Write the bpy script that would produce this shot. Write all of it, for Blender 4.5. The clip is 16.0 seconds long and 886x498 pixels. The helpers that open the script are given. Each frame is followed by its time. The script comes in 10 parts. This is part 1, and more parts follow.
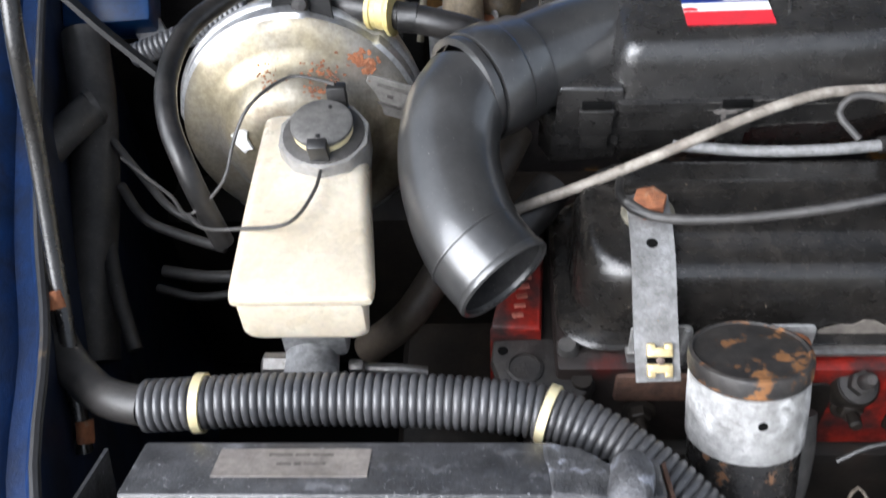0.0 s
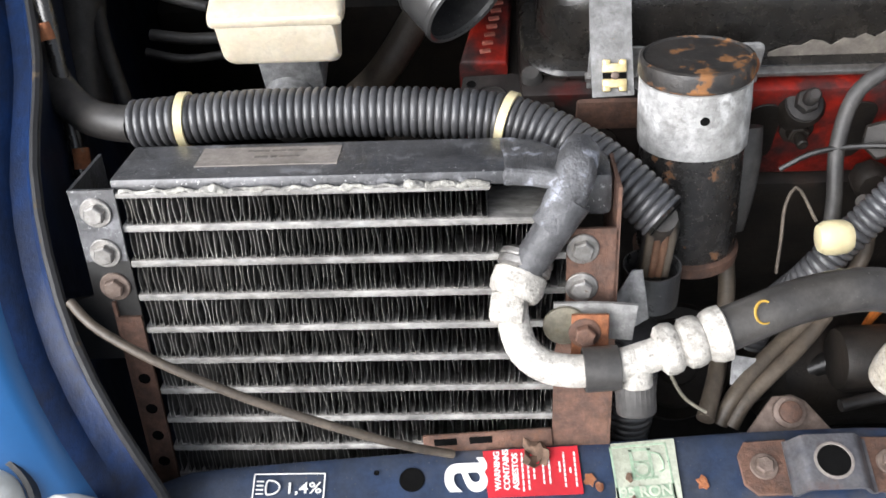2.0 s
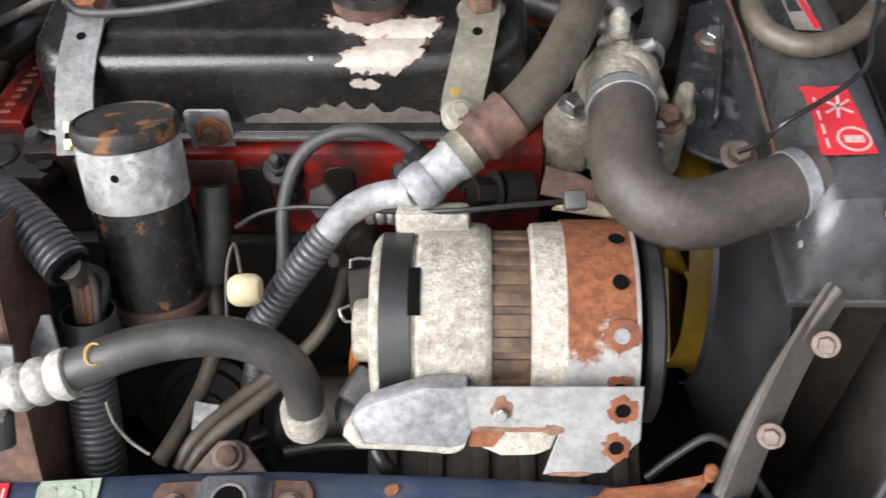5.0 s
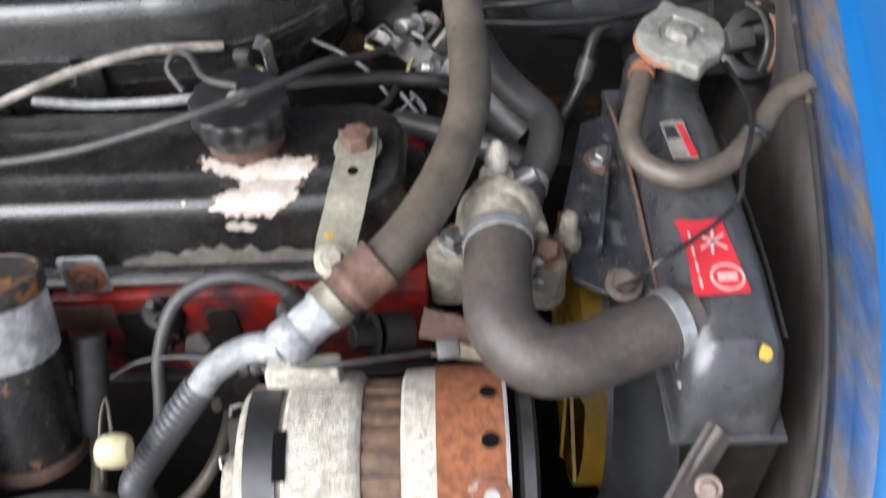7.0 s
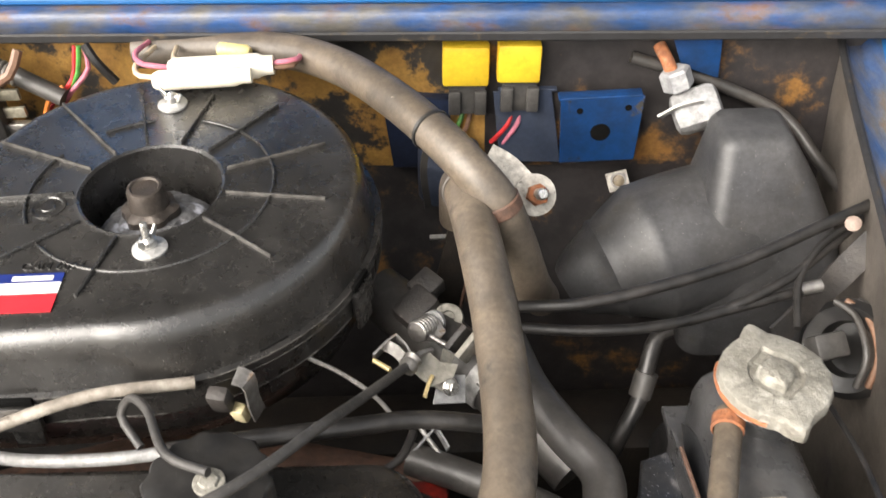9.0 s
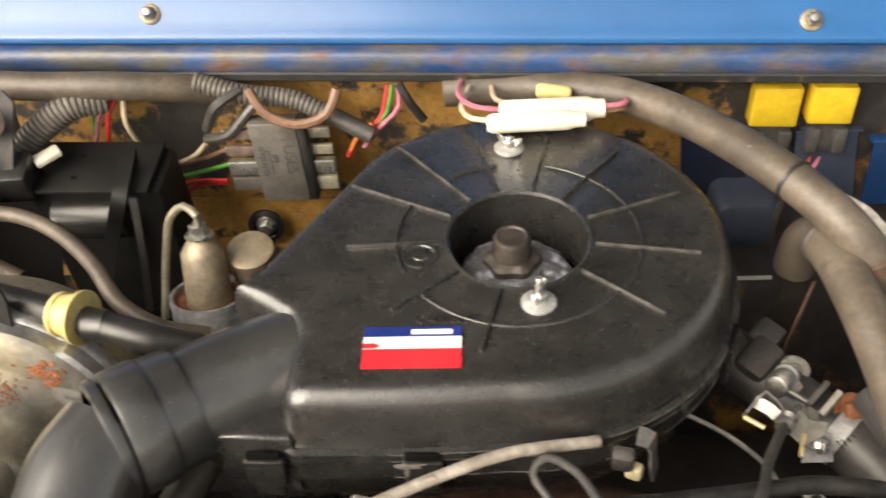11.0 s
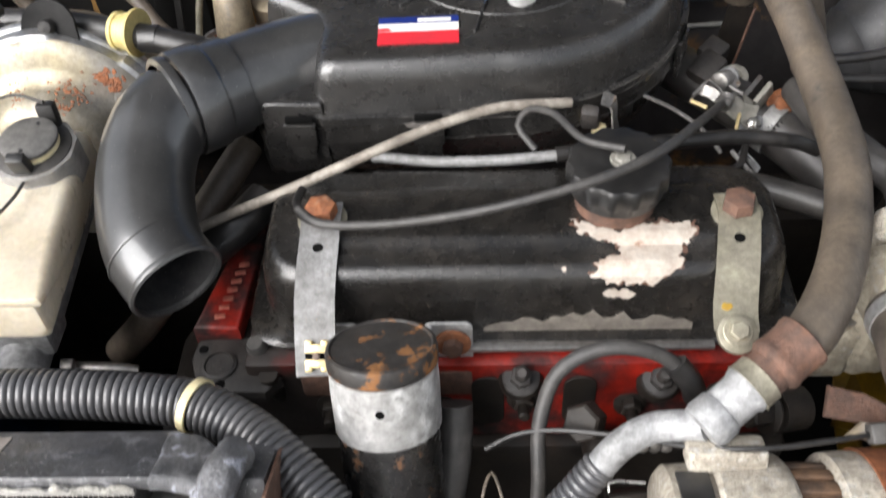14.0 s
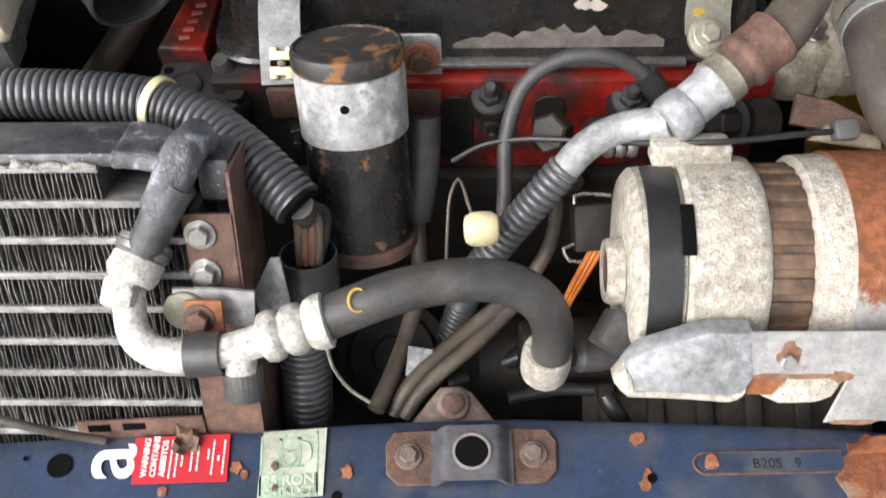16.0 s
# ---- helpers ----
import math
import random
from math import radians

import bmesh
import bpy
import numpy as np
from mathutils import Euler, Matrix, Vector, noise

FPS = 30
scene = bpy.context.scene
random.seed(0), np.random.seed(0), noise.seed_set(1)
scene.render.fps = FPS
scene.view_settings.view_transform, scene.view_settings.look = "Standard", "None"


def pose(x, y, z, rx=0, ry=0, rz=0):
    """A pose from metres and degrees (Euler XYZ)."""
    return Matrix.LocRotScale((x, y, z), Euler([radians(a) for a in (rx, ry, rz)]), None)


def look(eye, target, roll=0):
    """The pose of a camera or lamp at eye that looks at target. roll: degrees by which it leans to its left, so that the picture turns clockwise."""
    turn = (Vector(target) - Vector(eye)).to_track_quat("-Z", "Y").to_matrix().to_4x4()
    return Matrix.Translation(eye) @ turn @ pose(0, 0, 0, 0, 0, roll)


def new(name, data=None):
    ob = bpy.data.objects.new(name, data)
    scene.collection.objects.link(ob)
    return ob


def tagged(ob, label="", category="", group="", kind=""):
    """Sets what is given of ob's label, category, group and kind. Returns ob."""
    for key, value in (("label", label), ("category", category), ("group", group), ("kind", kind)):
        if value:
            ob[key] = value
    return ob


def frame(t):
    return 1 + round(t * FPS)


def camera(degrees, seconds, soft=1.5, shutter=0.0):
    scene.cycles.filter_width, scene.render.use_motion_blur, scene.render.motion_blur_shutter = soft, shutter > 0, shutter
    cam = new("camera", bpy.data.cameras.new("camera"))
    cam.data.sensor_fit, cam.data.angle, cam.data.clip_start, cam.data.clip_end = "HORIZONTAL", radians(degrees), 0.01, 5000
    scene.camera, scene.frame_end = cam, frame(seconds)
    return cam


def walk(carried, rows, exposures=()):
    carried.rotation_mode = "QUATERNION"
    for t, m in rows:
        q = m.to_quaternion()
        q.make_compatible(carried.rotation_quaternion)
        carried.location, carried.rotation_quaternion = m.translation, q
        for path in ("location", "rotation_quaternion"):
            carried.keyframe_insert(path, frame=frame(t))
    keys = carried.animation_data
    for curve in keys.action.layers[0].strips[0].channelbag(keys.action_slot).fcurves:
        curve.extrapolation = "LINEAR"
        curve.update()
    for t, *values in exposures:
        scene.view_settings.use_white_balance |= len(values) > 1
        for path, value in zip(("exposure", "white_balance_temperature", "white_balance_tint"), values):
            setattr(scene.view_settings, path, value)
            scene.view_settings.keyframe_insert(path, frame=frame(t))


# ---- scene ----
cam = camera(49.4, 16.0, shutter=0.5)
PATH = [
    (0, (0.031, -0.042, 1.258), (-0.056, 1.289, -0.233), -3.3),
    (0.5, (0.038, -0.072, 1.252), (-0.053, 1.215, -0.276), -4.0),
    (1, (0.047, -0.098, 1.241), (-0.066, 1.127, -0.336), -5.2),
    (1.5, (0.048, -0.117, 1.236), (-0.065, 1.022, -0.404), -5.6),
    (2, (0.056, -0.14, 1.23), (-0.052, 0.985, -0.42), -5.7),
    (2.5, (0.065, -0.148, 1.233), (-0.061, 0.981, -0.413), -5.7),
    (3, (0.117, -0.153, 1.239), (0.007, 1.018, -0.379), -4.2),
    (3.5, (0.209, -0.154, 1.235), (0.105, 1.018, -0.382), -1.9),
    (4, (0.312, -0.156, 1.235), (0.205, 1.037, -0.367), -3.4),
    (4.5, (0.357, -0.165, 1.24), (0.285, 1.064, -0.336), -2.4),
    (4.7, (0.375, -0.166, 1.241), (0.297, 1.069, -0.329), -2.6),
    (6.8, (0.463, -0.135, 1.263), (0.442, 1.145, -0.273), -2.6),
    (7, (0.463, -0.109, 1.271), (0.442, 1.204, -0.238), -2.6),
    (7.5, (0.455, -0.048, 1.273), (0.427, 1.33, -0.176), -2.2),
    (8, (0.456, 0.019, 1.27), (0.438, 1.451, -0.126), -1.8),
    (8.2, (0.454, 0.046, 1.263), (0.457, 1.496, -0.114), -1.4),
    (10.3, (0.363, 0.121, 1.283), (0.313, 1.626, -0.033), -2.8),
    (10.5, (0.331, 0.122, 1.287), (0.25, 1.621, -0.035), -3.3),
    (11, (0.246, 0.128, 1.295), (0.122, 1.615, -0.037), -3.6),
    (11.5, (0.211, 0.121, 1.305), (0.116, 1.612, -0.024), -2.9),
    (12, (0.214, 0.104, 1.305), (0.141, 1.596, -0.025), -2.3),
    (12.5, (0.219, 0.059, 1.305), (0.14, 1.536, -0.041), -2.3),
    (13, (0.226, -0.008, 1.304), (0.124, 1.446, -0.065), -3.3),
    (13.5, (0.231, -0.051, 1.296), (0.148, 1.364, -0.115), -3.2),
    (14, (0.24, -0.071, 1.279), (0.146, 1.278, -0.194), -3.9),
    (14.5, (0.238, -0.099, 1.254), (0.171, 1.202, -0.263), -2.7),
    (15, (0.24, -0.115, 1.239), (0.17, 1.108, -0.342), -2.5),
    (15.5, (0.244, -0.128, 1.226), (0.185, 1.036, -0.4), -2.7),
    (16, (0.25, -0.142, 1.216), (0.184, 0.984, -0.436), -2.9),
]
walk(cam, [(t, look(eye, target, roll)) for t, eye, target, roll in PATH], exposures=((0, 0.93, 6000, 10), (2.5, 0.83, 6300, 10), (4.7, 0.76, 6280, 10), (6.8, 0.82, 6050, 10), (7.1, 1.02, 6050, 10), (7.6, 1.42, 6300, 10), (8.2, 1.50, 6600, 10), (10.3, 1.15, 7750, 10), (11.5, 0.94, 7850, 10), (12.5, 0.95, 7900, 10), (13, 1.00, 6950, 10), (13.5, 0.96, 6500, 10), (14.5, 0.78, 6500, 10), (15.3, 0.69, 6450, 10), (16, 0.84, 6400, 10)))

from mathutils import noise

# ---- world, sun and exposure ----
world = bpy.data.worlds.new("sky")
scene.world = world
world.use_nodes = True
wn = world.node_tree.nodes
sky = wn.new("ShaderNodeTexSky")
sky.sky_type, sky.sun_disc = "NISHITA", False
sky.sun_elevation, sky.sun_rotation = radians(36), radians(222)
sky.air_density, sky.dust_density = 1.0, 3.0
# a hazy bright sky: thin cloud takes most of the blue out
haze = wn.new("ShaderNodeHueSaturation")
haze.inputs["Saturation"].default_value = 0.30
world.node_tree.links.new(sky.outputs[0], haze.inputs["Color"])
world.node_tree.links.new(haze.outputs[0], wn["Background"].inputs[0])
wn["Background"].inputs[1].default_value = 0.125
sun_data = bpy.data.lights.new("sun", "SUN")
sun_data.energy, sun_data.angle, sun_data.color = 3.2, radians(62), (1.0, 0.985, 0.985)
sun = new("sun", sun_data)
sun.matrix_world = look((-2.0, -1.3, 2.7), (0.2, 0.3, 0.7))


# ---- materials ----
def mat(name, base, second=None, rough=0.5, metal=0.0, patch=None, amount=0.0, pscale=30.0, prough=0.85, scale=60.0,
        bump=0.15, bscale=400.0, spread=0.06, coat=0.0, spec=0.5, stretch=None, fleck=None, fleck_amount=0.0, sub=0.0, rvar=0.16, grime=0.65,
        dust=0.0, bias=None):
    """A worn surface: two tones by noise, ragged patches of a third colour, light flecks, fine relief."""
    m = bpy.data.materials.new(name)
    m.use_nodes = True
    nt = m.node_tree
    b = nt.nodes["Principled BSDF"]
    link = nt.links.new
    co = raw = nt.nodes.new("ShaderNodeTexCoord").outputs["Object"]
    rnd = nt.nodes.new("ShaderNodeObjectInfo").outputs["Random"]
    shift = nt.nodes.new("ShaderNodeVectorMath")
    shift.operation = "MULTIPLY_ADD"
    shift.inputs[1].default_value = stretch or (1, 1, 1)
    link(co, shift.inputs[0])
    link(rnd, shift.inputs[2])
    co = shift.outputs[0]

    def cloud(s, detail=4.0, r=0.6):
        n = nt.nodes.new("ShaderNodeTexNoise")
        n.inputs["Scale"].default_value, n.inputs["Detail"].default_value, n.inputs["Roughness"].default_value = s, detail, r
        link(co, n.inputs["Vector"])
        return n.outputs["Fac"]

    def step(fac, lo, hi):
        r = nt.nodes.new("ShaderNodeMapRange")
        r.interpolation_type = "SMOOTHSTEP"
        r.inputs[1].default_value, r.inputs[2].default_value = lo, hi
        link(fac, r.inputs[0])
        return r.outputs[0]

    def blend(fac, a, c):
        x = nt.nodes.new("ShaderNodeMix")
        x.data_type = "RGBA"
        link(fac, x.inputs[0])
        for slot, v in ((6, a), (7, c)):
            if isinstance(v, tuple):
                x.inputs[slot].default_value = (*v, 1)
            else:
                link(v, x.inputs[slot])
        return x.outputs[2]

    def number(fac, a, c):
        x = nt.nodes.new("ShaderNodeMix")
        link(fac, x.inputs[0])
        for slot, v in ((2, a), (3, c)):
            if isinstance(v, float):
                x.inputs[slot].default_value = v
            else:
                link(v, x.inputs[slot])
        return x.outputs[0]

    second = second or tuple(c * 0.72 for c in base)
    col = blend(step(cloud(scale), 0.3, 0.7), base, second)
    dirt = nt.nodes.new("ShaderNodeMix")
    dirt.data_type, dirt.blend_type = "RGBA", "MULTIPLY"
    dirt.inputs[0].default_value = min(grime * 1.3, 1.0)
    link(col, dirt.inputs[6])
    link(blend(step(cloud(17.0, 6.0, 0.7), 0.32, 0.62), (0.66, 0.645, 0.62), (1.12, 1.11, 1.10)), dirt.inputs[7])
    grain = nt.nodes.new("ShaderNodeMix")
    grain.data_type, grain.blend_type = "RGBA", "MULTIPLY"
    grain.inputs[0].default_value = grime * 0.8
    link(dirt.outputs[2], grain.inputs[6])
    link(blend(step(cloud(210.0, 5.0, 0.75), 0.34, 0.66), (0.62, 0.61, 0.60), (1.22, 1.22, 1.21)), grain.inputs[7])
    col = grain.outputs[2]
    rg = number(cloud(scale * 2.3), max(rough - rvar, 0.03), min(rough + rvar, 1.0))
    mt = None
    if patch:
        field = cloud(pscale, 8.0, 0.68)
        if bias:
            dot = nt.nodes.new("ShaderNodeVectorMath")
            dot.operation = "DOT_PRODUCT"
            link(raw, dot.inputs[0])
            dot.inputs[1].default_value = bias
            add = nt.nodes.new("ShaderNodeMath")
            link(field, add.inputs[0])
            link(dot.outputs["Value"], add.inputs[1])
            field = add.outputs[0]
        mask = step(field, 0.66 - 0.32 * amount, 0.66 - 0.32 * amount + spread)
        tint = blend(step(cloud(pscale * 4), 0.35, 0.65), patch, tuple(c * 0.55 for c in patch))
        col = blend(mask, col, tint)
        rg = number(mask, rg, prough)
        if metal:
            mt = number(mask, metal, 0.0)
    if fleck:
        col = blend(step(cloud(pscale * 7, 6.0, 0.75), 0.72 - 0.3 * fleck_amount, 0.76 - 0.3 * fleck_amount), col, fleck)
    if dust:
        for cells, size, tone in ((430.0, 0.17, (0.105, 0.098, 0.088)), (260.0, 0.10, (0.20, 0.19, 0.175))):
            vor = nt.nodes.new("ShaderNodeTexVoronoi")
            vor.inputs["Scale"].default_value = cells
            link(co, vor.inputs["Vector"])
            pick = nt.nodes.new("ShaderNodeSeparateColor")
            link(vor.outputs["Color"], pick.inputs[0])
            gate = step(pick.outputs[0], 1.0 - dust, 1.0 - dust + 0.02)
            inner = nt.nodes.new("ShaderNodeMapRange")
            inner.inputs[1].default_value, inner.inputs[2].default_value = size, size * 0.6
            link(vor.outputs["Distance"], inner.inputs[0])
            both = nt.nodes.new("ShaderNodeMath")
            both.operation = "MULTIPLY"
            link(gate, both.inputs[0])
            link(inner.outputs[0], both.inputs[1])
            col = blend(both.outputs[0], col, tone)
    link(col, b.inputs["Base Color"])
    link(rg, b.inputs["Roughness"])
    b.inputs["Metallic"].default_value = metal
    if mt:
        link(mt, b.inputs["Metallic"])
    b.inputs["Coat Weight"].default_value = coat
    b.inputs["Coat Roughness"].default_value = 0.16
    b.inputs["Coat IOR"].default_value = 1.5 + 0.4 * coat
    b.inputs["Specular IOR Level"].default_value = spec
    if sub:
        b.inputs["Subsurface Weight"].default_value = sub
        b.inputs["Subsurface Radius"].default_value = (0.012, 0.009, 0.005)
        b.inputs["Subsurface Scale"].default_value = 1.0
    if bump:
        bp = nt.nodes.new("ShaderNodeBump")
        bp.inputs["Strength"].default_value, bp.inputs["Distance"].default_value = bump, 0.002
        link(cloud(bscale, 6.0, 0.65), bp.inputs["Height"])
        link(bp.outputs[0], b.inputs["Normal"])
    return m


BLUE = mat("blue_paint", (0.007, 0.094, 0.270), (0.006, 0.082, 0.24), rough=0.38, coat=0.34, bump=0.02, bscale=150, scale=8, fleck=(0.20, 0.24, 0.30), fleck_amount=0.02, pscale=25, grime=0.12)
BLUE_WORN = mat("worn_blue_paint", (0.005, 0.027, 0.105), (0.008, 0.017, 0.048), rough=0.45, patch=(0.028, 0.023, 0.020), amount=0.50, pscale=20, spread=0.25, stretch=(1, 0.6, 1), scale=26, bump=0.3, fleck=(0.2, 0.18, 0.16), fleck_amount=0.12, spec=0.3, coat=0.08)
BLUE_RUST = mat("rusty_blue_gutter", (0.012, 0.055, 0.17), (0.09, 0.085, 0.075), rough=0.42, patch=(0.20, 0.10, 0.042), amount=0.46, pscale=34, spread=0.2, scale=40, bump=0.3, stretch=(0.5, 1, 1), coat=0.2, fleck=(0.25, 0.22, 0.18), fleck_amount=0.12)
BLUE_RUST_LONG = mat("rust_streaked_blue_gutter", (0.012, 0.055, 0.17), (0.09, 0.085, 0.075), rough=0.42, patch=(0.20, 0.10, 0.042), amount=0.36, pscale=40, spread=0.2, scale=40, bump=0.3, stretch=(1.8, 0.30, 1), coat=0.2, fleck=(0.25, 0.22, 0.18), fleck_amount=0.12)
DUCT_GREY = mat("dull_black_duct_plastic", (0.033, 0.034, 0.037), (0.056, 0.056, 0.058), rough=0.46, scale=25, bump=0.15, fleck=(0.16, 0.14, 0.12), fleck_amount=0.14, pscale=40, spec=0.6, patch=(0.085, 0.072, 0.058), amount=0.26, spread=0.25, dust=0.3)
BLUE_DARK = mat("dirty_dark_blue_paint", (0.040, 0.050, 0.074), (0.022, 0.040, 0.088), rough=0.36, coat=0.25, patch=(0.150, 0.144, 0.140), amount=0.46, pscale=19, spread=0.26, scale=20, bump=0.14, fleck=(0.22, 0.13, 0.075), fleck_amount=0.16, grime=0.6, dust=0.3)
BLUE_BRACKET = mat("blue_bracket_paint", (0.005, 0.040, 0.14), (0.007, 0.028, 0.085), rough=0.35, patch=(0.05, 0.045, 0.04), amount=0.18, pscale=25, bump=0.05, grime=0.4)
BLUE_DUSTY = mat("dusty_grey_blue_paint", (0.050, 0.062, 0.092), (0.035, 0.047, 0.078), rough=0.45, patch=(0.08, 0.075, 0.07), amount=0.25, pscale=25, spread=0.2, bump=0.05, grime=0.4, scale=30)
SEAL = mat("black_edge_seal", (0.02, 0.02, 0.022), rough=0.6, patch=(0.10, 0.075, 0.05), amount=0.25, pscale=60)
PLASTIC = mat("black_air_box_plastic", (0.0160, 0.0156, 0.0154), (0.0275, 0.0262, 0.0250), rough=0.28, scale=38, bump=0.16, bscale=900, fleck=(0.12, 0.115, 0.105), fleck_amount=0.20, pscale=60, spec=0.8, rvar=0.09, grime=0.6, coat=0.34, dust=0.45)
LINER = mat("dusty_dark_duct_lining", (0.022, 0.022, 0.024), (0.040, 0.039, 0.039), rough=0.75, spec=0.25, scale=40, bump=0.15, patch=(0.10, 0.095, 0.085), amount=0.20, pscale=60, spread=0.2, dust=0.3)
WORN_LIT_EDGE = mat("abraded_lit_plastic_edge", (0.085, 0.081, 0.076), (0.026, 0.024, 0.022), rough=0.40, scale=120, bump=0.1)
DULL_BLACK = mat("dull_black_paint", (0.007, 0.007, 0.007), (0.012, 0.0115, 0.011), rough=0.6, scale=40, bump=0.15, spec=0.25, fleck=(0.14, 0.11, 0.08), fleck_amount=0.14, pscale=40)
GLOSS = mat("black_duct_plastic", (0.026, 0.026, 0.0268), (0.043, 0.0425, 0.042), rough=0.35, scale=25, bump=0.05, bscale=700, fleck=(0.2, 0.19, 0.17), fleck_amount=0.10, pscale=50, spec=0.95, rvar=0.10, patch=(0.055, 0.053, 0.051), amount=0.26, spread=0.3, prough=0.45, grime=0.4, coat=0.55, dust=0.25)
BLACK = mat("black_plastic", (0.011, 0.011, 0.0115), (0.022, 0.021, 0.020), rough=0.36, scale=60, bump=0.10, fleck=(0.12, 0.11, 0.10), fleck_amount=0.16, pscale=50, spec=0.7)
SATIN = mat("satin_black_paint", (0.0095, 0.009, 0.0085), (0.020, 0.018, 0.016), rough=0.27, scale=40, bump=0.16, bscale=300, fleck=(0.16, 0.125, 0.09), fleck_amount=0.24, patch=(0.055, 0.045, 0.035), amount=0.30, pscale=38, spread=0.2, prough=0.55, spec=0.6, rvar=0.12, grime=0.6, coat=0.25, dust=0.25)
COILBLACK = mat("chipped_black_coil_paint", (0.020, 0.0195, 0.0195), (0.040, 0.038, 0.037), rough=0.26, patch=(0.32, 0.15, 0.065), amount=0.19, pscale=62, spread=0.05, bump=0.25, fleck=(0.32, 0.24, 0.17), fleck_amount=0.20, spec=0.8, coat=0.2, dust=0.4)
COILTOP = mat("rusty_coil_top", (0.022, 0.021, 0.021), (0.04, 0.036, 0.033), rough=0.42, patch=(0.34, 0.15, 0.05), amount=0.38, pscale=38, spread=0.06, bump=0.25)
CATCH_STEEL = mat("rust_bloomed_slate_steel", (0.095, 0.097, 0.112), (0.15, 0.145, 0.15), rough=0.4, metal=0.3, scale=50, bump=0.25, patch=(0.20, 0.105, 0.07), amount=0.40, pscale=35, spread=0.25, prough=0.6, fleck=(0.4, 0.36, 0.3), fleck_amount=0.12)
RUBBER = mat("grey_brown_hose_rubber", (0.120, 0.096, 0.072), (0.080, 0.066, 0.053), rough=0.46, scale=40, bump=0.2, patch=(0.040, 0.036, 0.033), amount=0.34, pscale=30, spread=0.25, fleck=(0.26, 0.23, 0.19), fleck_amount=0.14, spec=0.6)
WING_HOSE = mat("dusty_black_hose", (0.035, 0.034, 0.034), (0.060, 0.057, 0.054), rough=0.5, scale=40, bump=0.2, dust=0.3, patch=(0.10, 0.095, 0.09), amount=0.2, pscale=30, spread=0.2)
RUBBER_DARK = mat("dark_hose_rubber", (0.040, 0.038, 0.037), (0.060, 0.056, 0.052), rough=0.42, scale=40, bump=0.12, spec=0.6, patch=(0.11, 0.10, 0.09), amount=0.22, pscale=40, spread=0.25)
RUBBER_THICK = mat("thick_brown_black_rubber", (0.083, 0.069, 0.058), (0.055, 0.046, 0.039), rough=0.52, scale=30, bump=0.2, fleck=(0.3, 0.28, 0.26), fleck_amount=0.14, pscale=30, spec=0.55, patch=(0.14, 0.13, 0.12), amount=0.22, spread=0.25)
CABLE = mat("black_cable_sheath", (0.011, 0.011, 0.011), (0.028, 0.026, 0.025), rough=0.34, scale=80, bump=0.05)
CONDUIT_DUSTY = mat("dusty_brown_grey_conduit", (0.105, 0.096, 0.085), (0.155, 0.142, 0.125), rough=0.45, scale=40, bump=0.1, spec=0.5, dust=0.4)
CONDUIT = mat("dark_grey_conduit_plastic", (0.058, 0.060, 0.066), (0.092, 0.091, 0.094), rough=0.36, scale=30, bump=0.08, fleck=(0.26, 0.25, 0.24), fleck_amount=0.14, pscale=60, spec=0.65, coat=0.15, grime=0.5, dust=0.3)
ZINC = mat("mottled_zinc_plate", (0.46, 0.46, 0.455), (0.33, 0.33, 0.325), rough=0.45, metal=0.5, patch=(0.56, 0.555, 0.54), amount=0.45, pscale=130, spread=0.12, prough=0.65, scale=160, bump=0.4, fleck=(0.20, 0.17, 0.145), fleck_amount=0.24, grime=0.6)
ZINC_MOTTLED = mat("white_bloomed_zinc", (0.50, 0.50, 0.495), (0.38, 0.38, 0.375), rough=0.5, metal=0.35, patch=(0.74, 0.735, 0.72), amount=0.55, pscale=70, spread=0.14, prough=0.7, scale=120, bump=0.45, fleck=(0.24, 0.20, 0.16), fleck_amount=0.22, grime=0.6)
ZINC_GOLD = mat("yellow_passivated_zinc", (0.41, 0.355, 0.24), (0.31, 0.295, 0.27), rough=0.38, metal=0.7, fleck=(0.30, 0.12, 0.05), fleck_amount=0.18, patch=(0.30, 0.20, 0.13), amount=0.34, pscale=20, spread=0.25, scale=14, bump=0.12, grime=0.6)
ZINC_BRIGHT = mat("bright_bluish_zinc", (0.66, 0.67, 0.68), (0.52, 0.53, 0.54), rough=0.34, metal=0.75, patch=(0.45, 0.36, 0.24), amount=0.24, pscale=30, spread=0.2, scale=90, bump=0.25, fleck=(0.36, 0.15, 0.06), fleck_amount=0.16)
LABEL_GREY = mat("dull_grey_label", (0.20, 0.195, 0.18), (0.26, 0.25, 0.235), rough=0.5, metal=0.2, scale=80, bump=0.1)
STRAP_ZINC = mat("dull_mottled_strap_zinc", (0.27, 0.272, 0.275), (0.19, 0.19, 0.19), rough=0.55, metal=0.3, patch=(0.36, 0.36, 0.355), amount=0.42, pscale=110, spread=0.16, prough=0.7, scale=120, bump=0.35, fleck=(0.26, 0.14, 0.07), fleck_amount=0.26, grime=0.7)
STRAP = mat("dull_yellowed_zinc", (0.36, 0.34, 0.26), (0.28, 0.26, 0.21), rough=0.5, metal=0.55, patch=(0.40, 0.30, 0.16), amount=0.25, pscale=50, spread=0.15, bump=0.2)
ALU = mat("white_oxidised_aluminium", (0.60, 0.555, 0.47), (0.40, 0.36, 0.30), rough=0.68, metal=0.1, patch=(0.72, 0.70, 0.66), amount=0.46, pscale=150, spread=0.16, scale=170, bump=0.9, bscale=420, fleck=(0.075, 0.062, 0.048), fleck_amount=0.50)
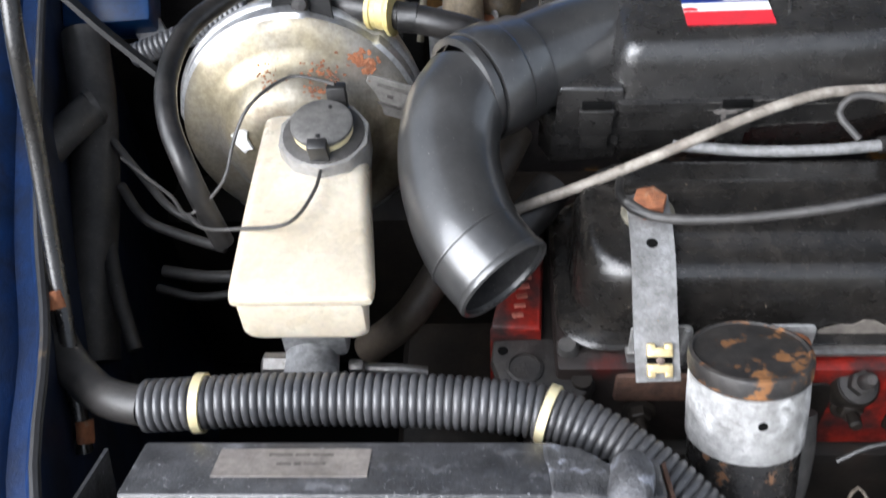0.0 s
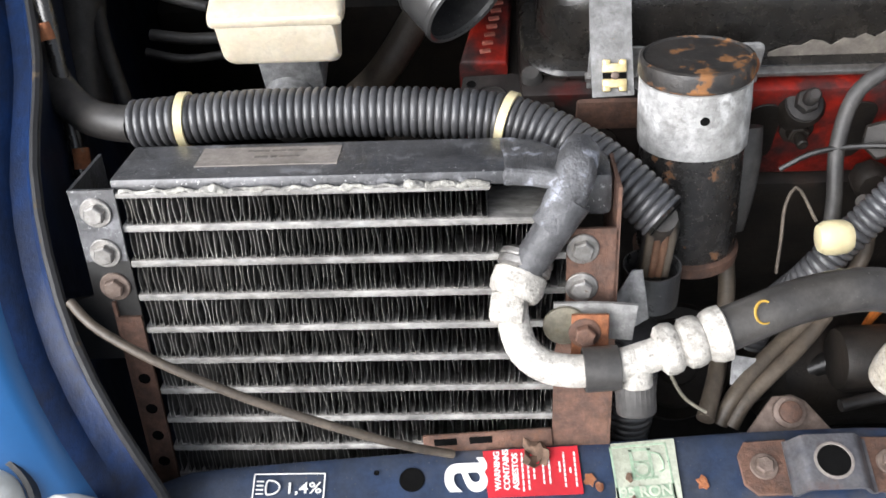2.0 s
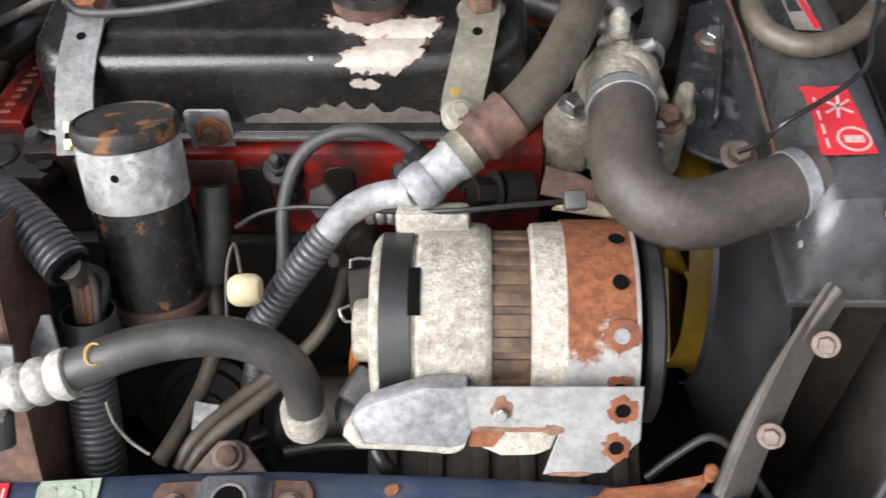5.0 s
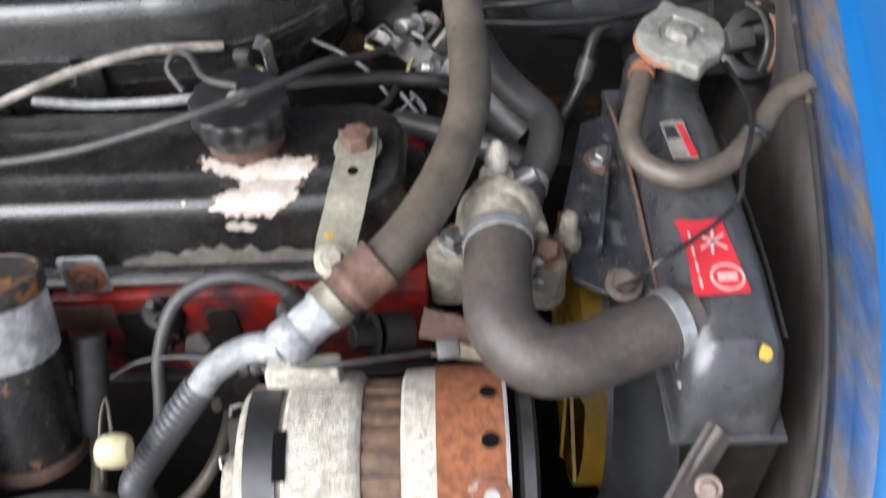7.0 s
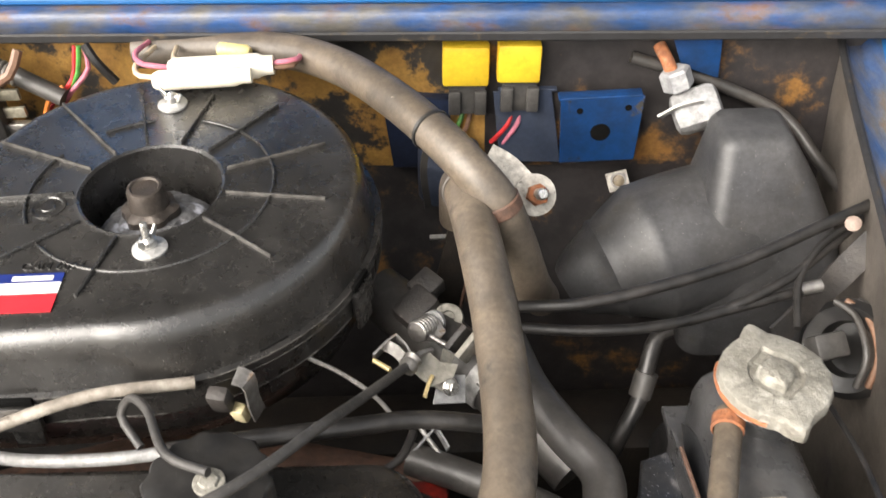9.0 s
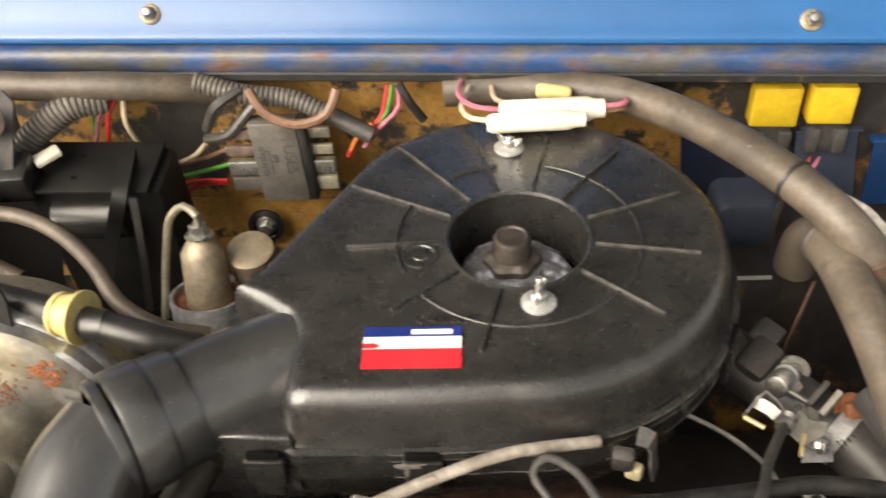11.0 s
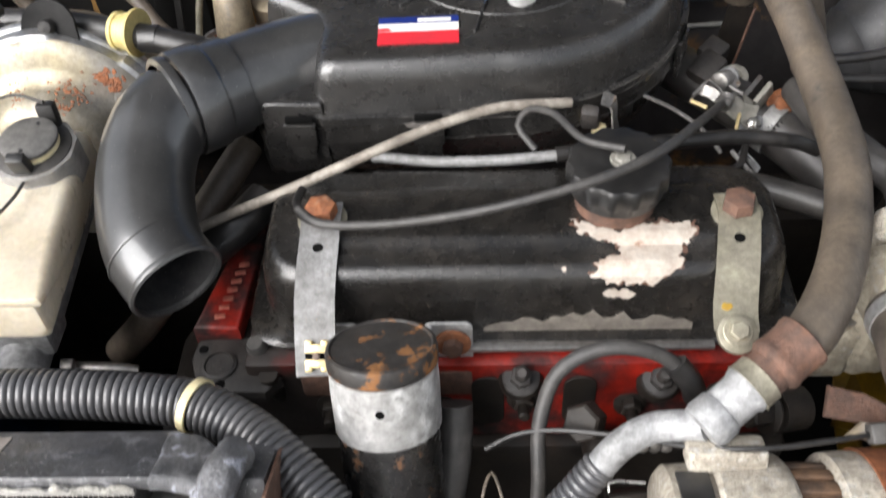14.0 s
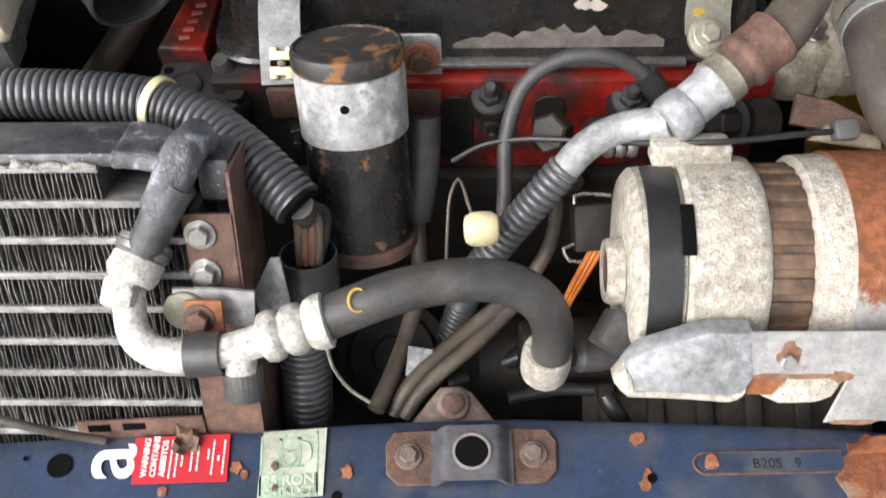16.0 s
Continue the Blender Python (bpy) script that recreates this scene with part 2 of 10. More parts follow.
ALU_GREY = mat("grey_oxidised_aluminium", (0.25, 0.255, 0.265), (0.37, 0.375, 0.385), rough=0.55, metal=0.25, patch=(0.60, 0.60, 0.60), amount=0.46, pscale=95, spread=0.2, bump=0.5, scale=150, fleck=(0.12, 0.11, 0.10), fleck_amount=0.22)
WHITE_PIPE = mat("white_corroded_aluminium", (0.62, 0.595, 0.55), (0.40, 0.378, 0.345), rough=0.65, patch=(0.22, 0.20, 0.18), amount=0.34, pscale=150, spread=0.16, bump=0.7, scale=170, fleck=(0.14, 0.12, 0.10), fleck_amount=0.22)
YELLOW_CLIP = mat("pale_yellow_nylon", (0.66, 0.57, 0.26), (0.56, 0.46, 0.18), rough=0.4, scale=90, bump=0.05, sub=0.1, grime=0.3)
TAN_ALLOY = mat("browned_alloy", (0.36, 0.30, 0.21), (0.24, 0.20, 0.15), rough=0.5, metal=0.4, scale=60, bump=0.25, patch=(0.40, 0.38, 0.35), amount=0.35, pscale=60, spread=0.2)
STEEL = mat("dull_steel", (0.42, 0.41, 0.40), (0.28, 0.27, 0.26), rough=0.42, metal=0.85, bump=0.15, patch=(0.22, 0.15, 0.10), amount=0.15, pscale=80)
BRIGHT = mat("bright_steel", (0.72, 0.72, 0.70), (0.6, 0.6, 0.58), rough=0.3, metal=0.9, bump=0.1)
RUST = mat("brown_rust", (0.150, 0.080, 0.055), (0.085, 0.050, 0.038), rough=0.75, scale=110, bump=0.5, patch=(0.27, 0.125, 0.065), amount=0.40, pscale=60, spread=0.25, fleck=(0.32, 0.24, 0.19), fleck_amount=0.12)
RUST_STEEL = mat("rust_dulled_steel", (0.22, 0.17, 0.145), (0.15, 0.11, 0.09), rough=0.6, metal=0.3, scale=120, bump=0.3)
LEAF = mat("dead_leaf", (0.17, 0.105, 0.070), (0.10, 0.062, 0.042), rough=0.8, scale=200, bump=0.5)
# near-black for hole and slot pieces, painting the shade inside them
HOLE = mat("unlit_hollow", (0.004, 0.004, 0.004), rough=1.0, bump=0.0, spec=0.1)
OXIDE_CRUST = mat("chalky_oxide_crust", (0.56, 0.55, 0.50), (0.24, 0.235, 0.22), rough=0.8, scale=150, bump=0.8, patch=(0.11, 0.11, 0.112), amount=0.42, pscale=120, spread=0.15)
CORROSION = mat("white_blue_corrosion", (0.095, 0.097, 0.105), (0.17, 0.172, 0.182), rough=0.48, scale=60, metal=0.2, patch=(0.58, 0.60, 0.68), amount=0.42, pscale=75, spread=0.12, bump=0.8)
CORROSION_DULL = mat("dull_scuffed_pipe_alloy", (0.062, 0.063, 0.068), (0.105, 0.106, 0.112), rough=0.42, scale=60, metal=0.25, patch=(0.36, 0.36, 0.35), amount=0.26, pscale=60, spread=0.2, bump=0.4)
THERMO = mat("furred_cast_alloy", (0.44, 0.40, 0.32), (0.24, 0.205, 0.155), rough=0.7, metal=0.1, scale=90, bump=0.9, bscale=300, patch=(0.62, 0.60, 0.54), amount=0.42, pscale=90, spread=0.15, fleck=(0.08, 0.06, 0.045), fleck_amount=0.34)
RUST_BRIGHT = mat("orange_rust", (0.33, 0.125, 0.052), (0.20, 0.072, 0.034), rough=0.85, scale=150, bump=0.6, patch=(0.42, 0.26, 0.17), amount=0.35, pscale=140, spread=0.15)
PLUG_GREY = mat("pale_grey_plug_plastic", (0.36, 0.355, 0.34), (0.28, 0.275, 0.265), rough=0.45, scale=60, bump=0.08, grime=0.6)
RUST_STAIN = mat("brown_rust_stain", (0.26, 0.135, 0.080), (0.17, 0.085, 0.050), rough=0.6, scale=150, bump=0.3, patch=(0.36, 0.30, 0.25), amount=0.42, pscale=120, spread=0.2)
RUST_SHEET = mat("galvanised_sheet_with_rust", (0.38, 0.375, 0.365), (0.29, 0.285, 0.28), rough=0.5, metal=0.25, scale=60, patch=(0.33, 0.13, 0.045), amount=0.26, pscale=34, spread=0.16, bump=0.3, dust=0.3, grime=0.5)
SHIELD = mat("half_rusted_galvanised_shield", (0.38, 0.37, 0.355), (0.29, 0.28, 0.27), rough=0.5, metal=0.2, scale=60, patch=(0.25, 0.085, 0.032), amount=1.85, pscale=42, spread=0.14, bump=0.4, grime=0.5, bias=(0.0, 8.0, 0.0))
RUST_ALT = mat("rust_red_sheet", (0.26, 0.085, 0.030), (0.14, 0.045, 0.020), rough=0.72, scale=70, bump=0.45, patch=(0.42, 0.30, 0.20), amount=0.36, pscale=34, spread=0.16, fleck=(0.50, 0.42, 0.33), fleck_amount=0.12)
STATOR = mat("brown_laminations", (0.15, 0.088, 0.052), (0.055, 0.036, 0.026), rough=0.7, scale=60, bump=0.3)
RED = mat("red_engine_paint", (0.27, 0.013, 0.006), (0.11, 0.007, 0.005), rough=0.36, patch=(0.013, 0.011, 0.010), amount=0.78, pscale=20, spread=0.26, bump=0.25, scale=40, coat=0.12)
RED_WORN = mat("worn_raised_letters", (0.42, 0.16, 0.12), (0.30, 0.08, 0.06), rough=0.4, scale=200, bump=0.1)
CASTING = mat("oily_grey_casting", (0.028, 0.027, 0.027), (0.048, 0.043, 0.040), rough=0.5, scale=50, bump=0.4, patch=(0.075, 0.042, 0.026), amount=0.2, pscale=40, spread=0.2, spec=0.4)
CASTING_RED = mat("oily_casting_with_red_traces", (0.020, 0.016, 0.015), (0.034, 0.026, 0.023), rough=0.45, scale=40, bump=0.35, patch=(0.15, 0.010, 0.006), amount=0.30, pscale=22, spread=0.22, prough=0.4, spec=0.4)
OILY = mat("oily_black_metal", (0.013, 0.0115, 0.0105), (0.026, 0.021, 0.017), rough=0.5, scale=40, bump=0.3, patch=(0.075, 0.042, 0.026), amount=0.22, pscale=30, spread=0.2, spec=0.35)
OILY_BLUE = mat("oily_blue_black_metal", (0.020, 0.024, 0.032), (0.045, 0.043, 0.042), rough=0.33, scale=40, bump=0.4, patch=(0.16, 0.155, 0.16), amount=0.50, pscale=44, spread=0.14, fleck=(0.42, 0.42, 0.44), fleck_amount=0.34, dust=0.4)
VALANCE = mat("dirty_brown_valance", (0.075, 0.060, 0.048), (0.045, 0.038, 0.032), rough=0.7, scale=40, bump=0.4, patch=(0.13, 0.075, 0.045), amount=0.35, pscale=30, spread=0.25)
BONNET_UNDERSIDE = mat("dark_bonnet_underside", (0.024, 0.024, 0.025), (0.036, 0.035, 0.034), rough=0.85, scale=20, bump=0.4, spec=0.2)
SHROUD = mat("dull_blue_black_shroud_plastic", (0.032, 0.034, 0.038), (0.052, 0.052, 0.054), rough=0.45, scale=22, bump=0.2, spec=0.5, patch=(0.075, 0.072, 0.068), amount=0.2, pscale=30, spread=0.25, fleck=(0.25, 0.24, 0.22), fleck_amount=0.10, dust=0.2)
FUSE_GREY = mat("brownish_grey_fuse_cover", (0.105, 0.098, 0.088), (0.075, 0.070, 0.063), rough=0.38, scale=50, bump=0.08, spec=0.6, fleck=(0.35, 0.33, 0.30), fleck_amount=0.08)
NEAR_BLACK = mat("near_black_panel", (0.0075, 0.0072, 0.0072), (0.014, 0.012, 0.011), rough=0.8, scale=14, bump=0.2, patch=(0.035, 0.025, 0.018), amount=0.15, pscale=9, spread=0.25, spec=0.2)
BROWN_PANEL = mat("dusty_brown_inner_wing", (0.128, 0.112, 0.098), (0.082, 0.073, 0.065), rough=0.55, scale=12, bump=0.25, patch=(0.045, 0.050, 0.072), amount=0.25, pscale=11, spread=0.25, fleck=(0.24, 0.18, 0.12), fleck_amount=0.12)
DARKBLUE_PANEL = mat("dark_blue_inner_wing", (0.009, 0.020, 0.058), (0.010, 0.013, 0.024), rough=0.5, scale=12, bump=0.1, patch=(0.02, 0.018, 0.016), amount=0.4, pscale=8, spread=0.25)
MUSTARD = mat("mustard_bulkhead_coating", (0.40, 0.225, 0.058), (0.28, 0.145, 0.038), rough=0.55, scale=26, bump=0.35, bscale=250, patch=(0.040, 0.035, 0.031), amount=0.52, pscale=11, spread=0.06, prough=0.7, fleck=(0.09, 0.05, 0.03), fleck_amount=0.16)
RES_WHITE = mat("milky_reservoir_plastic", (0.68, 0.62, 0.51), (0.58, 0.505, 0.385), rough=0.30, scale=18, bump=0.06, sub=0.3, patch=(0.44, 0.345, 0.235), amount=0.24, pscale=13, spread=0.35, prough=0.4, grime=0.30)
PALE_GREY = mat("dusty_grey_plastic", (0.15, 0.14, 0.13), (0.11, 0.10, 0.095), rough=0.45, scale=60, bump=0.1)
MUSTARD_DARK = mat("darker_mustard_bulkhead", (0.24, 0.12, 0.032), (0.14, 0.068, 0.022), rough=0.6, scale=26, bump=0.3, bscale=250, patch=(0.030, 0.026, 0.026), amount=0.98, pscale=13, spread=0.12, prough=0.6, fleck=(0.10, 0.055, 0.03), fleck_amount=0.12)
COLLAR_GREY = mat("milky_grey_plastic", (0.27, 0.262, 0.250), (0.18, 0.175, 0.168), rough=0.42, scale=40, bump=0.10, sub=0.15, grime=0.5)
CAP_DUSTY = mat("dusty_dark_cap", (0.085, 0.083, 0.080), (0.135, 0.130, 0.124), rough=0.6, scale=70, bump=0.2, dust=0.4)
DARK_GREY = mat("dark_grey_plastic", (0.055, 0.053, 0.052), (0.08, 0.076, 0.072), rough=0.5, scale=60, bump=0.15)
CREAM = mat("cream_nylon", (0.74, 0.66, 0.42), (0.66, 0.56, 0.32), rough=0.45, scale=90, bump=0.05, sub=0.1, grime=0.2)
YELLOW = mat("yellow_plastic", (0.78, 0.54, 0.04), (0.66, 0.43, 0.03), rough=0.35, scale=60, bump=0.04, grime=0.2)
OCHRE = mat("ochre_paint_dab", (0.52, 0.33, 0.04), (0.40, 0.25, 0.04), rough=0.5, scale=120, bump=0.1)
CABLE_WORN = mat("worn_pale_cable_sheath", (0.34, 0.31, 0.27), (0.19, 0.165, 0.14), rough=0.5, scale=60, bump=0.2, patch=(0.10, 0.075, 0.055), amount=0.38, pscale=40, spread=0.15)
YELLOW_FAN = mat("dirty_yellow_fan_plastic", (0.30, 0.18, 0.012), (0.17, 0.10, 0.012), rough=0.45, scale=20, bump=0.05)
WHITE_PLASTIC = mat("white_connector_plastic", (0.78, 0.74, 0.64), (0.7, 0.64, 0.52), rough=0.4, scale=60, bump=0.03, grime=0.2)
BRASS = mat("brass", (0.80, 0.66, 0.36), (0.66, 0.52, 0.26), rough=0.35, metal=0.45, bump=0.1)
DARK_TANK = mat("dull_black_radiator_paint", (0.040, 0.041, 0.044), (0.068, 0.068, 0.070), rough=0.30, scale=30, bump=0.14, patch=(0.16, 0.152, 0.142), amount=0.34, pscale=32, spread=0.24, prough=0.5, fleck=(0.3, 0.28, 0.26), fleck_amount=0.14, spec=0.7, coat=0.15, dust=0.3)
CONDENSER_TOP = mat("scuffed_black_aluminium", (0.068, 0.069, 0.074), (0.130, 0.131, 0.140), rough=0.36, scale=45, metal=0.25, patch=(0.30, 0.30, 0.315), amount=0.38, pscale=55, spread=0.10, prough=0.55, bump=0.35, fleck=(0.62, 0.62, 0.62), fleck_amount=0.34, spec=0.8, coat=0.2, dust=0.3)
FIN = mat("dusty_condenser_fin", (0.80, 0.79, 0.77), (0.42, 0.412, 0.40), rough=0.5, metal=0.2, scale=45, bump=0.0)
FIN_SHADED = mat("shaded_condenser_fin", (0.21, 0.207, 0.203), (0.10, 0.098, 0.096), rough=0.6, scale=60, bump=0.0)
RUBBER_AC = mat("worn_refrigerant_hose", (0.040, 0.038, 0.037), (0.072, 0.067, 0.062), rough=0.38, scale=22, bump=0.14, patch=(0.15, 0.132, 0.11), amount=0.28, pscale=40, spread=0.22, fleck=(0.010, 0.010, 0.010), fleck_amount=0.22, spec=0.6, dust=0.25)
TUBE = mat("scuffed_flat_tube", (0.36, 0.352, 0.335), (0.19, 0.186, 0.18), rough=0.62, metal=0.1, scale=190, stretch=(0.5, 1, 1), bump=0.3, patch=(0.50, 0.50, 0.485), amount=0.42, pscale=90, spread=0.2)
CAP_BROWN = mat("oily_brown_metal", (0.085, 0.070, 0.060), (0.05, 0.043, 0.038), rough=0.38, metal=0.4, scale=90, bump=0.4, patch=(0.34, 0.33, 0.31), amount=0.22, pscale=110, spread=0.15)
CAP_GREY = mat("worn_grey_cap_metal", (0.27, 0.26, 0.23), (0.20, 0.19, 0.165), rough=0.55, metal=0.3, patch=(0.40, 0.385, 0.34), amount=0.40, pscale=90, scale=60, bump=0.6, fleck=(0.10, 0.09, 0.075), fleck_amount=0.2)
GASKET = mat("torn_gasket_sealant", (0.20, 0.18, 0.155), (0.14, 0.125, 0.11), rough=0.8, scale=80, bump=0.3)
BARE = mat("chipped_bare_primer", (0.47, 0.425, 0.375), (0.38, 0.32, 0.27), rough=0.5, scale=70, bump=0.15, patch=(0.36, 0.19, 0.11), amount=0.24, pscale=70, spread=0.2, grime=0.5)
FADED_PRINT = mat("faded_grey_print", (0.12, 0.11, 0.10), (0.20, 0.18, 0.165), rough=0.6, scale=300, bump=0.1)
PLATE = mat("worn_data_plate", (0.30, 0.27, 0.245), (0.24, 0.215, 0.20), rough=0.5, scale=60, bump=0.08, fleck=(0.45, 0.43, 0.4), fleck_amount=0.1)
BACKDROP_DARK = mat("dark_backdrop", (0.035, 0.045, 0.025), (0.012, 0.016, 0.010), rough=0.9, scale=3.0, bump=0.8, bscale=14)
ASPHALT = mat("asphalt", (0.055, 0.053, 0.05), (0.07, 0.067, 0.063), rough=0.9, scale=6, bump=0.5)
WHITE = mat("white_print", (0.80, 0.80, 0.78), rough=0.45, bump=0.0, second=(0.74, 0.73, 0.7), grime=0.2)
RED_PRINT = mat("red_print", (0.56, 0.024, 0.036), (0.46, 0.028, 0.038), rough=0.35, bump=0.05, scale=40, fleck=(0.5, 0.2, 0.2), fleck_amount=0.10, pscale=60, grime=0.2)
PALE_RED = mat("faded_white_print", (0.62, 0.42, 0.40), (0.50, 0.30, 0.29), rough=0.5, scale=120, bump=0.0)
NAVY_PRINT = mat("navy_print", (0.012, 0.028, 0.18), rough=0.4, bump=0.0, grime=0.2)
GREEN_PRINT = mat("faded_green_print", (0.30, 0.42, 0.30), (0.36, 0.45, 0.34), rough=0.5, bump=0.0, patch=(0.42, 0.42, 0.36), amount=0.35, pscale=90, spread=0.2)
PALE_PRINT = mat("pale_green_paper", (0.50, 0.53, 0.43), (0.44, 0.47, 0.38), rough=0.5, bump=0.02, patch=(0.30, 0.20, 0.13), amount=0.20, pscale=60, grime=0.6, dust=0.2)
DARK_PRINT = mat("dark_print", (0.03, 0.03, 0.032), rough=0.5, bump=0.0)
W_RED = mat("red_wire", (0.55, 0.03, 0.035), rough=0.4, bump=0.0)
W_GREEN = mat("green_wire", (0.07, 0.28, 0.05), rough=0.4, bump=0.0)
W_PINK = mat("pink_wire", (0.62, 0.20, 0.28), rough=0.4, bump=0.0)
W_ORANGE = mat("orange_wire", (0.62, 0.19, 0.04), rough=0.4, bump=0.0)
W_WHITE = mat("cream_wire", (0.68, 0.56, 0.40), rough=0.4, bump=0.0)
W_BROWN = mat("brown_wire", (0.20, 0.11, 0.07), rough=0.45, bump=0.0)
MILK_GLASS = mat("milky_lamp_glass", (0.72, 0.73, 0.70), (0.62, 0.63, 0.60), rough=0.12, bump=0.0, coat=0.6, grime=0.15)


# ---- building helpers ----
def craggy(bm, amp, size, seed=0.0):
    """Roughens a mesh with uneven lumps."""
    bm.normal_update()
    for v in bm.verts:
        w = v.co / size + Vector((seed, seed, seed))
        v.co += v.normal * (noise.noise(w) + 0.5 * noise.noise(w * 2.3)) * amp
    return bm


def finer(bm, cuts=1):
    """Cuts every face smaller, for roughening."""
    bmesh.ops.triangulate(bm, faces=bm.faces[:])
    bmesh.ops.subdivide_edges(bm, edges=bm.edges[:], cuts=cuts, use_grid_fill=True)
    return bm


def V(*a):
    return Vector(a)


def basis(origin, x, z):
    """A pose with its x axis along x and its z axis near z."""
    x = Vector(x).normalized()
    z = Vector(z)
    z = (z - x * z.dot(x)).normalized()
    m = Matrix((x, z.cross(x), z)).transposed().to_4x4()
    m.translation = origin
    return m


def along(origin, z):
    """A pose whose z axis points along z."""
    z = Vector(z).normalized()
    ref = Vector((1, 0, 0)) if abs(z.x) < 0.9 else Vector((0, 1, 0))
    return basis(origin, ref - z * ref.dot(z), z)


def thing(name, loc, label, category, group="", kind=""):
    ob = new(name)
    ob.empty_display_size = 0.02
    ob.location = loc
    return tagged(ob, label, category, group, kind)


def world_loc(ob):
    p = Vector(ob.location)
    while ob.parent:
        ob = ob.parent
        p += Vector(ob.location)
    return p


def part(name, bm, material, parent, label="", sharp=38, sub=None):
    """Links a bmesh in world coordinates as ONE mesh under a thing or a part."""
    if parent is not None:
        bmesh.ops.translate(bm, verts=bm.verts, vec=-world_loc(parent))
    limit = radians(sharp)
    for f in bm.faces:
        f.smooth = True
    for e in bm.edges:
        if len(e.link_faces) == 2 and e.calc_face_angle(0) > limit:
            e.smooth = False
    me = bpy.data.meshes.new(name)
    bm.to_mesh(me)
    bm.free()
    me.materials.append(material)
    ob = new(name, me)
    if parent is not None:
        ob.parent = parent
    if label:
        tagged(ob, label)
    return ob


def solo(name, bm, material, label, category, group="", kind="", sharp=38):
    """A thing that is one mesh, its origin at its base."""
    lo = [min(v.co[i] for v in bm.verts) for i in range(3)]
    hi = [max(v.co[i] for v in bm.verts) for i in range(3)]
    at = Vector(((lo[0] + hi[0]) / 2, (lo[1] + hi[1]) / 2, lo[2]))
    bmesh.ops.translate(bm, verts=bm.verts, vec=-at)
    ob = part(name, bm, material, None, "", sharp)
    ob.location = at
    return tagged(ob, label, category, group, kind)


def moved(bm, m):
    bmesh.ops.transform(bm, matrix=m, verts=bm.verts)
    return bm


def join(*bms):
    """Several bmeshes of one piece in one."""
    out = bmesh.new()
    for b in bms:
        me = bpy.data.meshes.new("tmp")
        b.to_mesh(me)
        b.free()
        out.from_mesh(me)
        bpy.data.meshes.remove(me)
    return out


def box(size, m=None, bevel=0.0, seg=2):
    bm = bmesh.new()
    bmesh.ops.create_cube(bm, size=1)
    bmesh.ops.scale(bm, vec=size, verts=bm.verts)
    if bevel:
        bmesh.ops.bevel(bm, geom=bm.edges, offset=bevel, segments=seg, affect="EDGES", profile=0.5)
    return moved(bm, m) if m is not None else bm


def span(x0, x1, y0, y1, z0, z1, bevel=0.0, seg=2):
    return box((x1 - x0, y1 - y0, z1 - z0), Matrix.Translation(((x0 + x1) / 2, (y0 + y1) / 2, (z0 + z1) / 2)), bevel, seg)


def lathe(profile, m=None, seg=32, close=True):
    """Turns rows of (radius, height) about the z axis."""
    bm = bmesh.new()
    rings = []
    for r, h in profile:
        rings.append([bm.verts.new((r * math.cos(2 * math.pi * k / seg), r * math.sin(2 * math.pi * k / seg), h)) for k in range(seg)])
    for a, b in zip(rings, rings[1:]):
        for k in range(seg):
            bm.faces.new((a[k], a[(k + 1) % seg], b[(k + 1) % seg], b[k]))
    if close:
        bm.faces.new(rings[0][::-1])
        bm.faces.new(rings[-1])
    bmesh.ops.recalc_face_normals(bm, faces=bm.faces)
    return moved(bm, m) if m is not None else bm


def prism(poly, z0, z1, m=None, bevel=0.0, seg=2, top_only=False):
    """A plate with the outline poly, between two heights."""
    bm = bmesh.new()
    lo = [bm.verts.new((x, y, z0)) for x, y in poly]
    hi = [bm.verts.new((x, y, z1)) for x, y in poly]
    n = len(poly)
    bm.faces.new(lo[::-1])
    top = bm.faces.new(hi)
    for k in range(n):
        bm.faces.new((lo[k], lo[(k + 1) % n], hi[(k + 1) % n], hi[k]))
    bmesh.ops.recalc_face_normals(bm, faces=bm.faces)
    if bevel:
        edges = list(top.edges) if top_only else [e for e in bm.edges if abs(e.verts[0].co.z - e.verts[1].co.z) < 1e-6]
        bmesh.ops.bevel(bm, geom=edges, offset=bevel, segments=seg, affect="EDGES", profile=0.5, clamp_overlap=True)
    return moved(bm, m) if m is not None else bm


def spline(pts, step=0.006):
    """A smooth line through the points, in even small steps."""
    pts = [Vector(p) for p in pts]
    if len(pts) == 2:
        n = max(2, int((pts[1] - pts[0]).length / step))
        return [pts[0].lerp(pts[1], k / n) for k in range(n + 1)]
    ext = [pts[0] * 2 - pts[1]] + pts + [pts[-1] * 2 - pts[-2]]
    out = []
    for a, b, c, d in zip(ext, ext[1:], ext[2:], ext[3:]):
        n = max(2, int((c - b).length / step))
        ta, tb, tc = (b - a).length ** 0.5 + 1e-6, (c - b).length ** 0.5 + 1e-6, (d - c).length ** 0.5 + 1e-6
        m1 = (c - b) + ((b - a) / ta - (c - a) / (ta + tb)) * tb
        m2 = (c - b) + ((d - c) / tc - (d - b) / (tb + tc)) * tb
        for k in range(n):
            u = k / n
            out.append(b * (2 * u**3 - 3 * u**2 + 1) + m1 * (u**3 - 2 * u**2 + u) + c * (-2 * u**3 + 3 * u**2) + m2 * (u**3 - u**2))
    out.append(pts[-1])
    return out


def resample(line, step):
    out, left = [line[0]], step
    for a, b in zip(line, line[1:]):
        d = (b - a).length
        at = left
        while at <= d:
            out.append(a.lerp(b, at / d))
            at += step
        left = at - d
    return out


